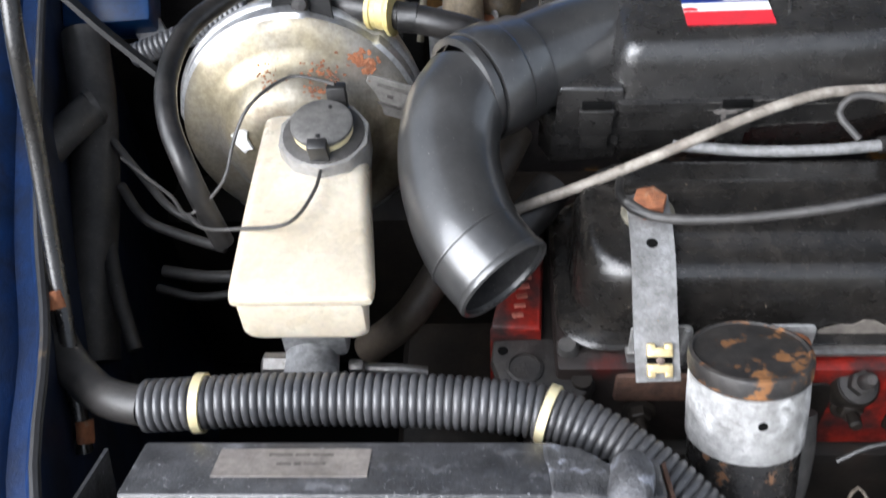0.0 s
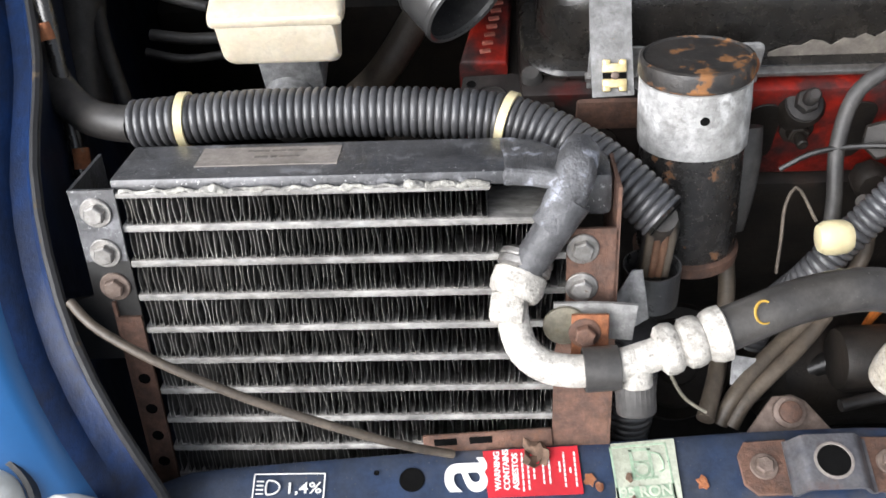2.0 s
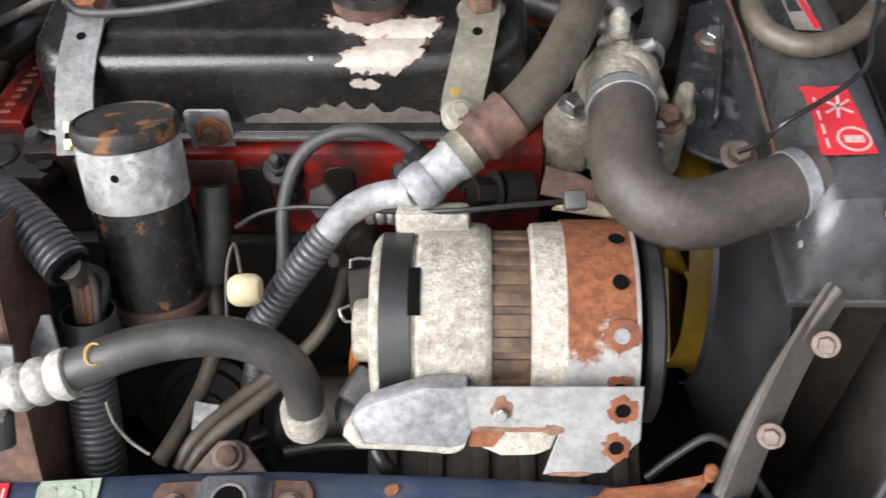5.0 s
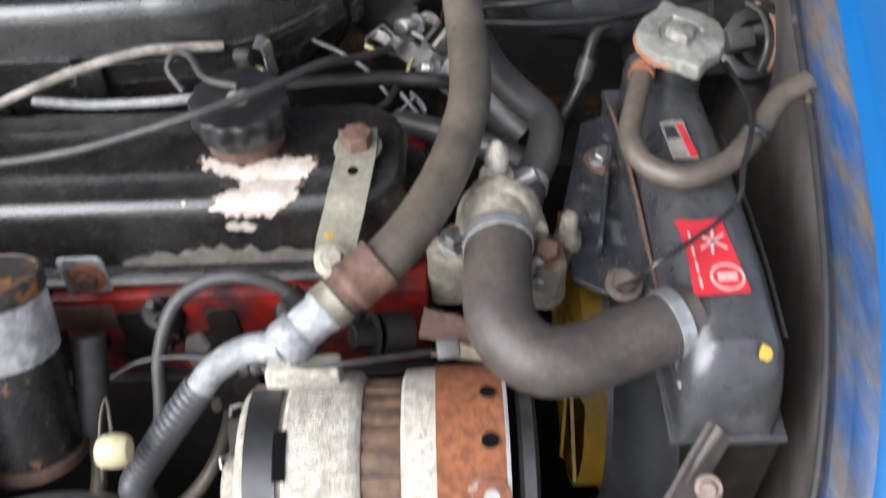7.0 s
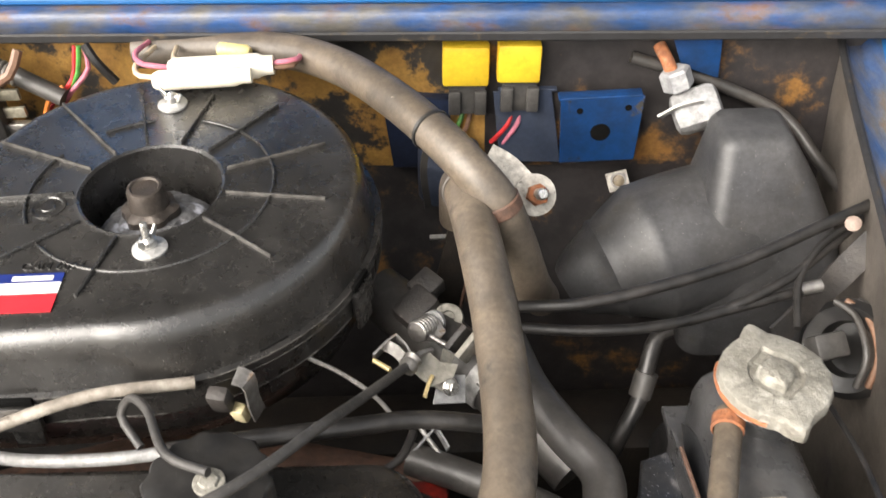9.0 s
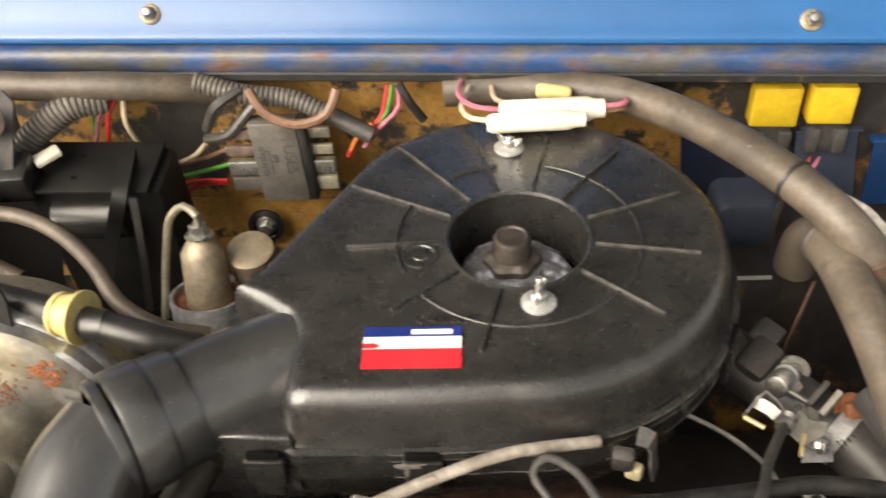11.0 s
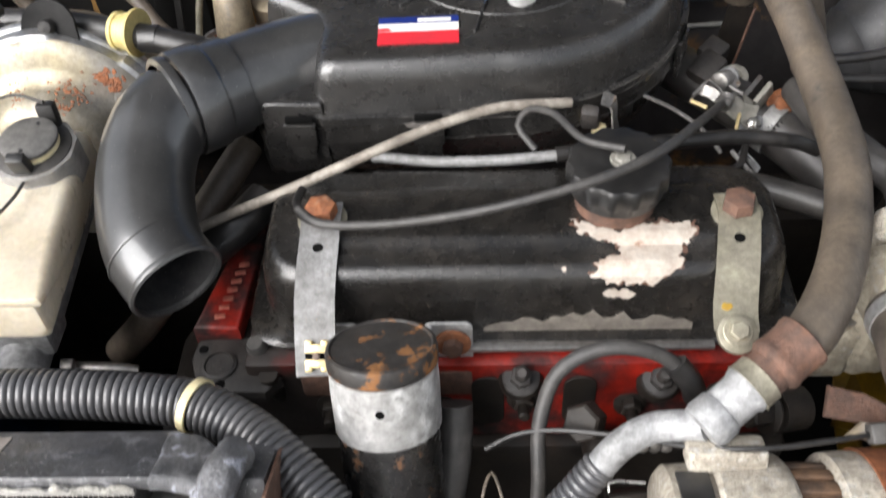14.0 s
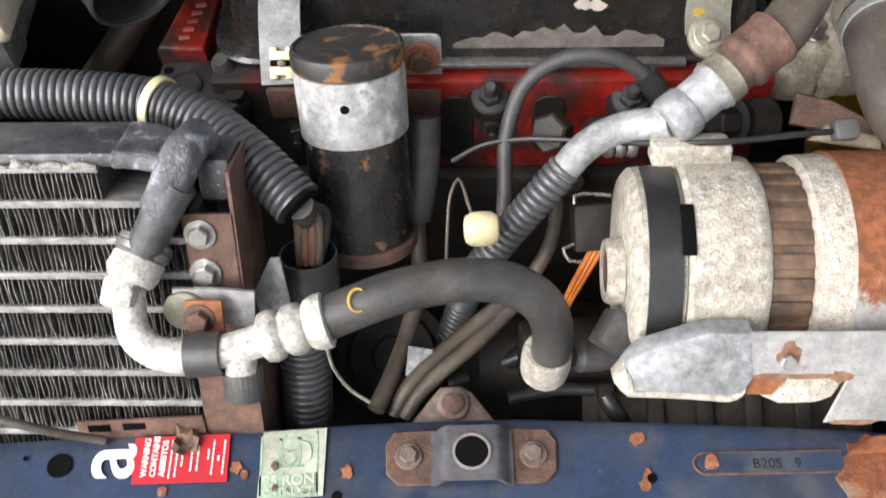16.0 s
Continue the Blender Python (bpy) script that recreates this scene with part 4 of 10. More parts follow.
def on_cover(s):
    """Place and outward normal on the cover's front profile, s metres up along it."""
    for (a, p), (b, q) in zip(PROFILE, PROFILE[1:]):
        n = math.hypot(b - a, q - p)
        if s <= n:
            return RY0 + a + (b - a) * s / n, p + (q - p) * s / n, V(0, -(q - p) / n, (b - a) / n)
        s -= n
    return RY0 + 0.07, 0.8258, V(0, 0, 1)


def inside(x, y, poly):
    hit = False
    for (a, b), (c, d) in zip(poly, poly[1:] + poly[:1]):
        if (b > y) != (d > y) and x < a + (c - a) * (y - b) / (d - b):
            hit = not hit
    return hit


def flake(outline, jag, seed, lift):
    """A flake lying on the curved front of the cover; the outline is given on a level plane seen from the front."""
    bm = bmesh.new()
    step = 0.0008
    grid = {}

    def vert(i, k):
        if (i, k) not in grid:
            y, z, nr = on_cover(k * step)
            grid[i, k] = bm.verts.new(V(0.28 + i * step, y, z) + nr * lift)
        return grid[i, k]
    for k in range(10, 110):
        y, z, nr = on_cover((k + 0.5) * step)
        for i in range(125):
            x = 0.28 + (i + 0.5) * step
            w = Vector((x * 160, k * 0.16, seed))
            dx, dy = noise.noise(w) * jag, noise.noise(w * 1.3 + V(7, 3, 1)) * jag
            if inside(x + dx, y - (0.8215 - z) * 1.05 + dy, outline):
                bm.faces.new((vert(i, k), vert(i + 1, k), vert(i + 1, k + 1), vert(i, k + 1)))
    return bm


BIG = [(0.296, 0.372), (0.324, 0.361), (0.345, 0.369), (0.372, 0.369), (0.372, 0.358), (0.363, 0.345), (0.361, 0.331), (0.343, 0.314), (0.318, 0.315), (0.306, 0.322), (0.308, 0.336), (0.322, 0.340), (0.324, 0.348), (0.311, 0.355), (0.297, 0.362)]
part("paint_chip", flake(BIG, 0.0045, 3.0, 0.0004), BARE, rocker, "bare chipped patch")
part("rust_halo", flake([(x + (x - 0.334) * 0.035, y + (y - 0.342) * 0.035) for x, y in BIG], 0.0058, 9.0, 0.0002), RUST, rocker, "thin rust line round the chip")
part("paint_chip", flake([(0.312, 0.306), (0.318, 0.310), (0.322, 0.306), (0.327, 0.309), (0.334, 0.304), (0.330, 0.300), (0.322, 0.302), (0.315, 0.301)], 0.0025, 5.0, 0.0004), BARE, rocker, "small chip")
part("paint_chip", flake([(0.286, 0.330), (0.2885, 0.331), (0.289, 0.327), (0.287, 0.326)], 0.001, 6.0, 0.0004), BARE, rocker, "small chip")
for x in (0.131, 0.401):
    mtl = RUST_BRIGHT if x < 0.2 else RUST
    part("cup_washer", lathe([(0.0165, 0.0), (0.0165, 0.002), (0.013, 0.0035), (0.0105, 0.0035)], Matrix.Translation((x, 0.371, 0.8262)), 24), STRAP, rocker)
    part("cover_bolt", join(prism([(0.0108 * math.cos(k * math.pi / 3 + 0.2), 0.0108 * math.sin(k * math.pi / 3 + 0.2)) for k in range(6)], 0.0, 0.0095, Matrix.Translation((x, 0.371, 0.8315)), 0.0018, 2, True)), mtl, rocker, "rust-orange hexagon bolt" if x < 0.2 else "dull rusty hexagon bolt")

filler = thing("oil_filler_cap", (0.324, 0.385, 0.832), "black scalloped plastic oil filler cap on a rusty neck", "filler cap")
part("neck", lathe([(0.0265, 0.8210), (0.0265, 0.8345), (0.0280, 0.836), (0.0280, 0.8385), (0.026, 0.8395)], Matrix.Translation((0.324, 0.385, 0)), 36), RUST, filler, "rusty filler neck")
n = 96
loops = []
for r, z, d in ((0.0280, 0.8375, 0.0), (0.0300, 0.839, 0.0), (0.0305, 0.846, 0.0004), (0.0325, 0.8485, 0.0011), (0.0325, 0.8600, 0.0011), (0.0312, 0.8620, 0.0009), (0.0285, 0.8627, 0.0003), (0.02, 0.8630, 0.0)):
    loops.append([(0.324 + (r + d * math.cos(14 * 2 * math.pi * k / n)) * math.cos(2 * math.pi * k / n), 0.385 + (r + d * math.cos(14 * 2 * math.pi * k / n)) * math.sin(2 * math.pi * k / n), z) for k in range(n)])
part("cap", loft(loops), BLACK, filler)
part("retaining_clip", join(hexhead((0.326, 0.384, 0.8631), (0, 0, 1), 0.0055, 0.003)), CAP_GREY, filler, "small dull clip")

# two lifting straps down the front of the cover
s_left = thing("bracket_strap", (0.131, 0.34, 0.765), "dull zinc strap bolted over the rocker cover", "bracket", "rocker cover straps")
part("band", strip([(0.131, 0.382, 0.8308), (0.131, 0.364, 0.8304), (0.131, 0.347, 0.8268), (0.1305, 0.333, 0.8228), (0.1300, 0.314, 0.8135), (0.1303, 0.295, 0.7990), (0.1312, 0.2765, 0.7835)], 0.0258, 0.0022, (1, 0, 0)), STRAP_ZINC, s_left)
part("bolt_hole", lathe([(0.0035, 0.0), (0.003, 0.0004), (0.0002, 0.0003)], along((0.1305, 0.3455, 0.8276), (0, -0.18, 0.98)), 16), HOLE, s_left)
clip_d, clip_n = V(0, -0.745, -0.667), V(0, -0.667, 0.745)
clip_at = V(0.1318, 0.2858, 0.7921) + clip_n * 0.002
for q in (-1, 1):
    cmx = basis(clip_at + clip_d * 0.0047 * q, (1, 0, 0), clip_n)
    part("brass_clip", join(box((0.0150, 0.0056, 0.0042), cmx, 0.0010), box((0.0046, 0.0034, 0.0050), cmx @ Matrix.Translation((-0.0050, -0.0034 * q, 0)), 0.0008), box((0.0046, 0.0034, 0.0050), cmx @ Matrix.Translation((0.0050, -0.0034 * q, 0)), 0.0008)), BRASS, s_left, "pale brass push clip")
part("clip_slot", box((0.0145, 0.0036, 0.0016), basis(clip_at, (1, 0, 0), clip_n), 0.0004), HOLE, s_left)
part("clip_pin", lathe([(0.0024, 0), (0.0024, 0.0036), (0.0014, 0.0042)], along(clip_at, clip_n), 14), RUST_STEEL, s_left)
s_right = thing("bracket_strap", (0.398, 0.34, 0.765), "yellowed zinc strap bolted over the rocker cover", "bracket", "rocker cover straps")
part("band", strip([(0.401, 0.384, 0.8308), (0.401, 0.366, 0.8304), (0.3985, 0.348, 0.8266), (0.3960, 0.334, 0.8235), (0.3930, 0.318, 0.8185), (0.3895, 0.300, 0.8140), (0.3882, 0.286, 0.8118)], 0.0265, 0.0022, (1, 0, 0)), STRAP, s_right)
part("bolt_hole", lathe([(0.0035, 0.0), (0.003, 0.0004), (0.0002, 0.0003)], along((0.3986, 0.3475, 0.8279), (0, -0.18, 0.98)), 16), HOLE, s_right)
part("paint_dab", fan_patch(ragged(12, 0.003, 0.0025, 0.3, gr), along((0.3845, 0.3020, 0.8158), (0, -0.26, 0.96)), 0.0006), OCHRE, s_right, "yellow paint dab")

# ---- ignition coil in its clamp ----
CD = V(0.03, -0.40, -0.916).normalized()
CN = V(0, -0.916, 0.40)
CC = V(0.1765, 0.2595, 0.798)
coil = thing("ignition_coil", CC + CD * 0.11, "black ignition coil with a rusty top in a zinc clamp", "ignition coil")
cm = along(CC, -CD)
part("can", lathe([(0.0305, -0.100), (0.0315, -0.098), (0.0315, 0.020)], cm, 40), COILBLACK, coil)
part("bottom_seam", lathe([(0.029, -0.110), (0.033, -0.108), (0.0335, -0.101), (0.0315, -0.099)], cm, 40), RUST, coil, "rusty bottom seam")
part("clamp_band", lathe([(0.0317, -0.0265), (0.0328, -0.026), (0.0332, 0.0), (0.0328, 0.0145), (0.0317, 0.015)], cm, 40, False), ZINC_MOTTLED, coil, "mottled zinc clamp band")
part("top_cap", lathe([(0.0322, 0.0155), (0.0335, 0.017), (0.0338, 0.0245), (0.033, 0.0272), (0.0312, 0.0280), (0.0300, 0.0268), (0.02, 0.0270), (0.001, 0.0272)], cm, 40), COILTOP, coil, "black rusted top")
part("band_hole", lathe([(0.0028, 0.0), (0.0024, 0.0003), (0.0002, 0.0002)], along(CC + CN * 0.0331 + V(0, 0, 0), CN), 14), HOLE, coil)
for x0, x1 in ((0.1975, 0.2290), (0.1185, 0.1560)):
    em = basis(((x0 + x1) / 2, 0.309, 0.767), (1, 0, 0), (0, -1, 0.08))
    hw = (x1 - x0) / 2
    part("clamp_tab", prism(roundrect(-hw, hw, -0.0255, 0.0250, 0.005, 5), -0.0011, 0.0011, em, 0.0005, 1), ZINC, coil, "zinc clamp tab")
    part("tab_rib", box((0.004, 0.046, 0.004), em @ Matrix.Translation((-hw + 0.004 if x0 > 0.18 else hw - 0.004, 0, 0.0014)), 0.0016), ZINC, coil)
tb = V(0.2158, 0.3080, 0.7745)
part("tab_washer", lathe([(0.0120, 0), (0.0120, 0.0016), (0.0108, 0.0022), (0.0092, 0.0022)], along(tb, (0, -1, 0.08)), 26), RUST_BRIGHT, coil, "rust-stained washer")
part("tab_bolt", craggy(finer(hexhead(tb + V(0, -0.0018, 0), (0, -1, 0.08), 0.0072, 0.0062, False)), 0.0005, 0.004), RUST, coil, "rusty tab bolt")
part("rust_block", span(0.112, 0.2285, 0.2985, 0.3065, 0.7265, 0.7545, 0.003), RUST, coil, "rusted mounting bracket")

# ---- condenser in front ----
CO = basis((-0.146, 0.176, 0.838), (1, 0, 0), (0, -0.894, 0.447))
cond = thing("condenser", (-0.03, 0.12, 0.63), "scuffed aluminium condenser with zigzag fins", "condenser")


def L(x, y, z):
    return CO @ V(x, y, z)


part("top_tank", moved(span(-0.003, 0.212, -0.0085, 0.0, -0.046, 0.0, 0.0022), CO), CONDENSER_TOP, cond, "scuffed black top plate")
slab = prism([(0.203, -0.046), (0.226, -0.041), (0.237, -0.028), (0.241, -0.027), (0.2500, -0.018), (0.2520, 0.000), (0.2490, 0.0110), (0.2400, 0.0125), (0.2330, 0.0070), (0.2180, 0.0010), (0.207, 0.0006)], -0.0100, 0.0008, None, 0.0040, 3)
slab = moved(slab, CO @ Matrix(((1, 0, 0, 0), (0, 0, 1, 0), (0, 1, 0, 0), (0, 0, 0, 1))))
lobe = skin(spline([L(0.2485, -0.0010, -0.0215), L(0.2475, 0.0006, -0.0130), L(0.2455, -0.0010, -0.0030), L(0.2420, -0.0080, 0.0040), L(0.2370, -0.0190, 0.0080), L(0.2315, -0.0290, 0.0090)], 0.003), 0.0108, 24)
part("corner_casting", craggy(finer(join(finer(slab, 2), lobe), 1), 0.0008, 0.0075), CORROSION, cond, "cast corner furred with white corrosion", sharp=60)
part("data_plate", moved(span(0.040, 0.118, -0.0004, 0.0006, -0.038, -0.014), CO), PLATE, cond, "worn data plate")
for k, a, b in ((0, 0.066, 0.078), (0, 0.0795, 0.087), (0, 0.0885, 0.099), (1, 0.071, 0.0785), (1, 0.080, 0.0835), (1, 0.085, 0.096)):
    part("print_bar", moved(span(a, b, 0.0006, 0.0008, -0.0335 + 0.008 * k, -0.0312 + 0.008 * k), CO), FADED_PRINT, cond)
part("tank_lip", moved(span(-0.004, 0.200, -0.0105, -0.0070, -0.002, 0.0022, 0.001), CO), TUBE, cond, "whitened front edge")
crust = skin([L(0.002 + 0.198 * k / 260, -0.0066 + 0.0007 * math.sin(k * 0.31), 0.0014) for k in range(261)], [0.0009 + 0.0011 * max(0.0, noise.noise(Vector((k * 0.11, 2.0, 0.5)))) * 1.9 + (0.0008 if k > 215 else 0.0) for k in range(261)], 12)
part("oxide_crust", craggy(crust, 0.0006, 0.003), OXIDE_CRUST, cond, "chalky oxide along the front edge")
PITCH = 0.02213
for k in range(10):
    y = -0.0295 - PITCH * k
    part("tube", moved(span(-0.001, 0.2415 if k else 0.232, y - 0.0022, y + 0.0022, -0.040, 0.0005, 0.0009), CO), TUBE, cond)
fr = random.Random(21)


def fins(y0, y1, x0, x1, step, near, far, seed, thick):
    """One zigzag strip of fins between two tubes."""
    bm = bmesh.new()
    fr = random.Random(seed)
    prev = None
    n = int((x1 - x0) / step)
    for i in range(n + 1):
        x = x0 + (x1 - x0) * i / n
        up = i % 2
        j = fr.uniform(-0.0006, 0.0006)
        lean = fr.uniform(-0.0011, 0.0011)
        rowv = []
        for s in (0.0, 0.25, 0.5, 0.75, 1.0):
            y = y0 + (y1 - y0) * s
            bend = math.sin(s * math.pi) * lean
            rowv.append((x + (0.0 if up else 0.0) + bend + (s - 0.5) * j * 2, y))
        out = fr.uniform(-0.0006, 0.0006)
        front = [bm.verts.new((a, b, near + out)) for a, b in rowv]
        back = [bm.verts.new((a, b, far + out)) for a, b in rowv]
        for q in range(4):
            bm.faces.new((front[q], front[q + 1], back[q + 1], back[q]))
        if prev:
            e = 4 if up else 0
            bm.faces.new((prev[0][e], front[e], back[e], prev[1][e]))
        prev = (front, back)
    bmesh.ops.solidify(bm, geom=bm.faces[:], thickness=thick)
    return bm


for k in range(10):
    top = -0.0105 if k == 0 else -0.0295 - PITCH * (k - 1) - 0.0023
    bot = -0.0295 - PITCH * k + 0.0023
    end = 0.198 if k == 0 else 0.2385
    # fin depth coloured darker than the dusty edges, painting shade between the fins
    part("fin_strip", moved(fins(bot, top, 0.002, end, 0.0027, -0.0016, -0.036, 40 + k, 0.0004), CO), FIN_SHADED, cond)
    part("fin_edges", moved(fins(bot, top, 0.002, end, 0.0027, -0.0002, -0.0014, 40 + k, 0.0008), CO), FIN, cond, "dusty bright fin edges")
# black sheet that paints the shade behind the core
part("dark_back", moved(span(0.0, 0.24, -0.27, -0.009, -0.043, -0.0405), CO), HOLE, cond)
part("right_header", moved(span(0.2405, 0.247, -0.27, -0.036, -0.044, -0.006, 0.002), CO), CONDENSER_TOP, cond)
part("tank_foot", moved(span(0.247, 0.2665, -0.034, -0.008, -0.052, -0.010, 0.005), CO), CONDENSER_TOP, cond, "dark cast foot of the tank")

lbr = thing("condenser_bracket", L(-0.012, -0.27, 0), "dark steel angle bracket with bolts beside the condenser", "bracket", "condenser brackets")
part("upper_plate", moved(prism([(-0.0255, -0.0045), (0.0, -0.0045), (-0.001, -0.048), (-0.023, -0.048)], 0.0008, 0.0028), CO), CONDENSER_TOP, lbr, "scuffed steel plate")
part("top_flange", moved(span(-0.0255, -0.0235, -0.05, -0.0045, -0.046, 0.0008), CO), CONDENSER_TOP, lbr)
part("lower_plate", moved(prism([(-0.0255, -0.048), (-0.001, -0.048), (-0.001, -0.115), (-0.040, -0.115), (-0.046, -0.075), (-0.026, -0.072)], -0.0012, 0.0008), CO), BLACK, lbr, "dark painted plate")
part("lower_rail", moved(prism([(-0.014, -0.085), (-0.001, -0.085), (-0.001, -0.27), (-0.014, -0.27)], 0.001, 0.003), CO), RUST, lbr, "brown rusty drilled rail")
part("rail_flange", moved(span(-0.016, -0.014, -0.27, -0.075, -0.03, 0.003), CO), RUST, lbr)
for y in (-0.1284, -0.1509, -0.1716, -0.192):
    part("rail_hole", moved(lathe([(0.0036, 0.003), (0.0036, 0.0034), (0.0002, 0.0033)], Matrix.Translation((-0.0075, y, 0)), 16), CO), HOLE, lbr)
for y, mt in ((-0.0176, STEEL), (-0.0424, STEEL), (-0.0651, RUST_STEEL)):
    part("bolt", hexhead(L(-0.0122, y, 0.0028 if y > -0.05 else 0.0008), (0, -0.894, 0.447), 0.0058, 0.0055), mt, lbr)
rbr = thing("condenser_bracket", L(0.25, -0.25, 0), "brown rusted steel angle bracket beside the condenser", "bracket", "condenser brackets")
part("face_plate", moved(prism([(0.2405, -0.034), (0.2680, -0.034), (0.2665, -0.25), (0.2335, -0.25), (0.2345, -0.115), (0.2405, -0.085)], 0.001, 0.003), CO), RUST, rbr)
part("side_flange", moved(span(0.2668, 0.2688, -0.25, -0.010, -0.055, 0.003), CO), RUST, rbr)
for y in (-0.0457, -0.0697):
    part("bolt", hexhead(L(0.249, y, 0.003), (0, -0.894, 0.447), 0.0060, 0.006), STEEL, rbr, "dull zinc bolt")
slot = thing("slotted_rail", L(0.16, -0.18, 0.01), "brown rusty slotted strip below the condenser", "bracket")
part("strip", moved(box((0.078, 0.0135, 0.002), Matrix.Translation((0.195, -0.1775, 0.004)) @ pose(0, 0, 0, 0, 0, 4), 0.0005), CO), RUST, slot)
for x in (0.1696, 0.191):
    part("long_slot", moved(box((0.0138, 0.0050, 0.0006), Matrix.Translation((x, -0.1768 + (x - 0.180) * 0.08, 0.0052)) @ pose(0, 0, 0, 0, 0, 4), 0.0002), CO), HOLE, slot)

# ---- air cleaner ----
AX, AY, AR, AZ = 0.256, 0.610, 0.1345, 0.880


def air_outline(g, n=44):
    """The lid's outline, g metres outside the edge of its top."""
    pts = []
    r = AR + g
    a0, a1 = radians(-93), radians(142)
    for k in range(n + 1):
        a = a0 + (a1 - a0) * k / n
        pts.append((AX + r * math.cos(a), AY + r * math.sin(a)))
    return pts + [(0.088 - g, 0.5725 + 0.6 * g), (0.076 - g, 0.5605), (0.098 - g * 0.6, 0.5475 - g * 0.6), (0.116 - g * 0.8, 0.5345 - g * 0.5), (0.1225 - g, 0.518), (0.1225 - g, 0.490), (0.1235 - g, 0.4735), (0.128 - 0.5 * g, 0.4700 - g), (0.19, 0.4712 - g), (0.225, 0.4735 - g)]


airbox = thing("air_cleaner", (AX, AY, 0.78), "black plastic air cleaner housing with ribbed round lid", "air cleaner")
HR = 0.0455


def air_ring(g, n=220):
    """The outline seen from the well's middle, at even angles."""
    pts = [Vector(p) - Vector((AX, 0.6015)) for p in air_outline(g)]
    out = []
    for k in range(n):
        d = Vector((math.cos(2 * math.pi * k / n), math.sin(2 * math.pi * k / n)))
        best = 0.0
        for a, c in zip(pts, pts[1:] + pts[:1]):
            e = c - a
            den = d.x * e.y - d.y * e.x
            if abs(den) < 1e-9:
                continue
            s = (a.x * e.y - a.y * e.x) / den
            u = (a.x * d.y - a.y * d.x) / den
            if s > 0 and -1e-6 <= u <= 1 + 1e-6:
                best = max(best, s)
        out.append((AX + d.x * best, 0.6015 + d.y * best))
    return out


def air_lid():
    """The lid: a skirt with a rounded rim, a flat top and a deep round well."""
    rings = [[(x, y, z) for x, y in air_ring(g)] for g, z in ((0.009, 0.838), (0.008, 0.842), (0.004, 0.863), (0.002, 0.872), (-0.002, 0.8772), (-0.006, 0.8792), (-0.012, 0.8798))]
    for r, z in ((HR * 1.10, 0.8800), (HR * 1.04, 0.8812), (HR, 0.8800), (HR * 0.985, 0.850), (HR * 0.98, 0.836)):
        rings.append([(AX + r * math.cos(2 * math.pi * k / 220), 0.6015 + r * math.sin(2 * math.pi * k / 220), z) for k in range(220)])
    return loft(rings, False)


part("lid", air_lid(), PLASTIC, airbox, sharp=50)
for nm, rows in (("seam_rim", ((0.0085, 0.8335), (0.0128, 0.8340), (0.0128, 0.8405), (0.0085, 0.8412))), ("tray_rim", ((0.0080, 0.8155), (0.0110, 0.8162), (0.0112, 0.8330), (0.0080, 0.8336)))):
    part(nm, loft([[(x, y, z) for x, y in air_ring(g)] for g, z in rows], False), PLASTIC, airbox)
part("lower_tray", loft([[(x, y, z) for x, y in air_outline(g)] for g, z in ((-0.014, 0.770), (-0.004, 0.776), (0.005, 0.797), (0.0080, 0.8160))]), PLASTIC, airbox)
for g, z in ((0.0126, 0.8402), (0.0126, 0.8343), (0.0110, 0.8166)):
    edge = air_ring(g)
    for k0, k1 in ((148, 172), (178, 206), (208, 232)):
        part("worn_seam", skin([V(*edge[k % 220], z) for k in range(k0, k1)], 0.0005, 8), WORN_LIT_EDGE, airbox, "rubbed pale seam edge")
part("snout_ledge", prism([(0.0800, 0.4625), (0.1235, 0.4615), (0.1235, 0.515), (0.108, 0.515), (0.088, 0.480)], 0.800, 0.8515, None, 0.0035, 3, True), PLASTIC, airbox, sharp=60)
part("snout_floor", prism([(0.075, 0.561), (0.123, 0.53), (0.123, 0.468), (0.078, 0.463), (0.070, 0.48)], 0.782, 0.822, None, 0.004), PLASTIC, airbox)
for a, r0, r1 in ((-39, 0.050, 0.111), (-8, 0.050, 0.116), (22, 0.050, 0.119), (52, 0.050, 0.118), (78, 0.050, 0.112), (105, 0.050, 0.112), (130, 0.050, 0.134), (154, 0.050, 0.129), (184, 0.050, 0.112), (220, 0.050, 0.102), (257, 0.050, 0.103)):
    c, s = math.cos(radians(a)), math.sin(radians(a))
    # five ribs take the pale edge colour, painting highlights along them
    part("rib", box((r1 - r0, 0.0019, 0.0034), basis((AX + c * (r0 + r1) / 2, 0.6015 + s * (r0 + r1) / 2, 0.8808), (c, s, 0), (0, 0, 1)), 0.0009), WORN_LIT_EDGE if a in (-39, -8, 22, 130, 154) else PLASTIC, airbox, "moulded rib")
for a0, a1, r in ((-68, 75, 0.0795), (100, 125, 0.0795), (150, 205, 0.0795), (218, 300, 0.0795)):
    line = [V(AX + r * math.cos(radians(a0 + (a1 - a0) * k / 24)), 0.6015 + r * math.sin(radians(a0 + (a1 - a0) * k / 24)), 0.8804) for k in range(25)]
    part("ring_rib", skin(line, 0.0011, 8), PLASTIC, airbox)
part("moulded_boss", lathe([(0.0115, 0.0), (0.0115, 0.0010), (0.0095, 0.0010), (0.0088, 0.0003), (0.005, 0.0003), (0.0045, 0.001), (0.001, 0.001)], Matrix.Translation((0.193, 0.585, 0.8798)), 28), PLASTIC, airbox)
lettering("CAM 6037", 0.0085, basis((0.1935, 0.5255, 0.8800), (1, 0.0, 0), (0, 0, 1)), PLASTIC, airbox, "embossed_text", depth=0.0009)
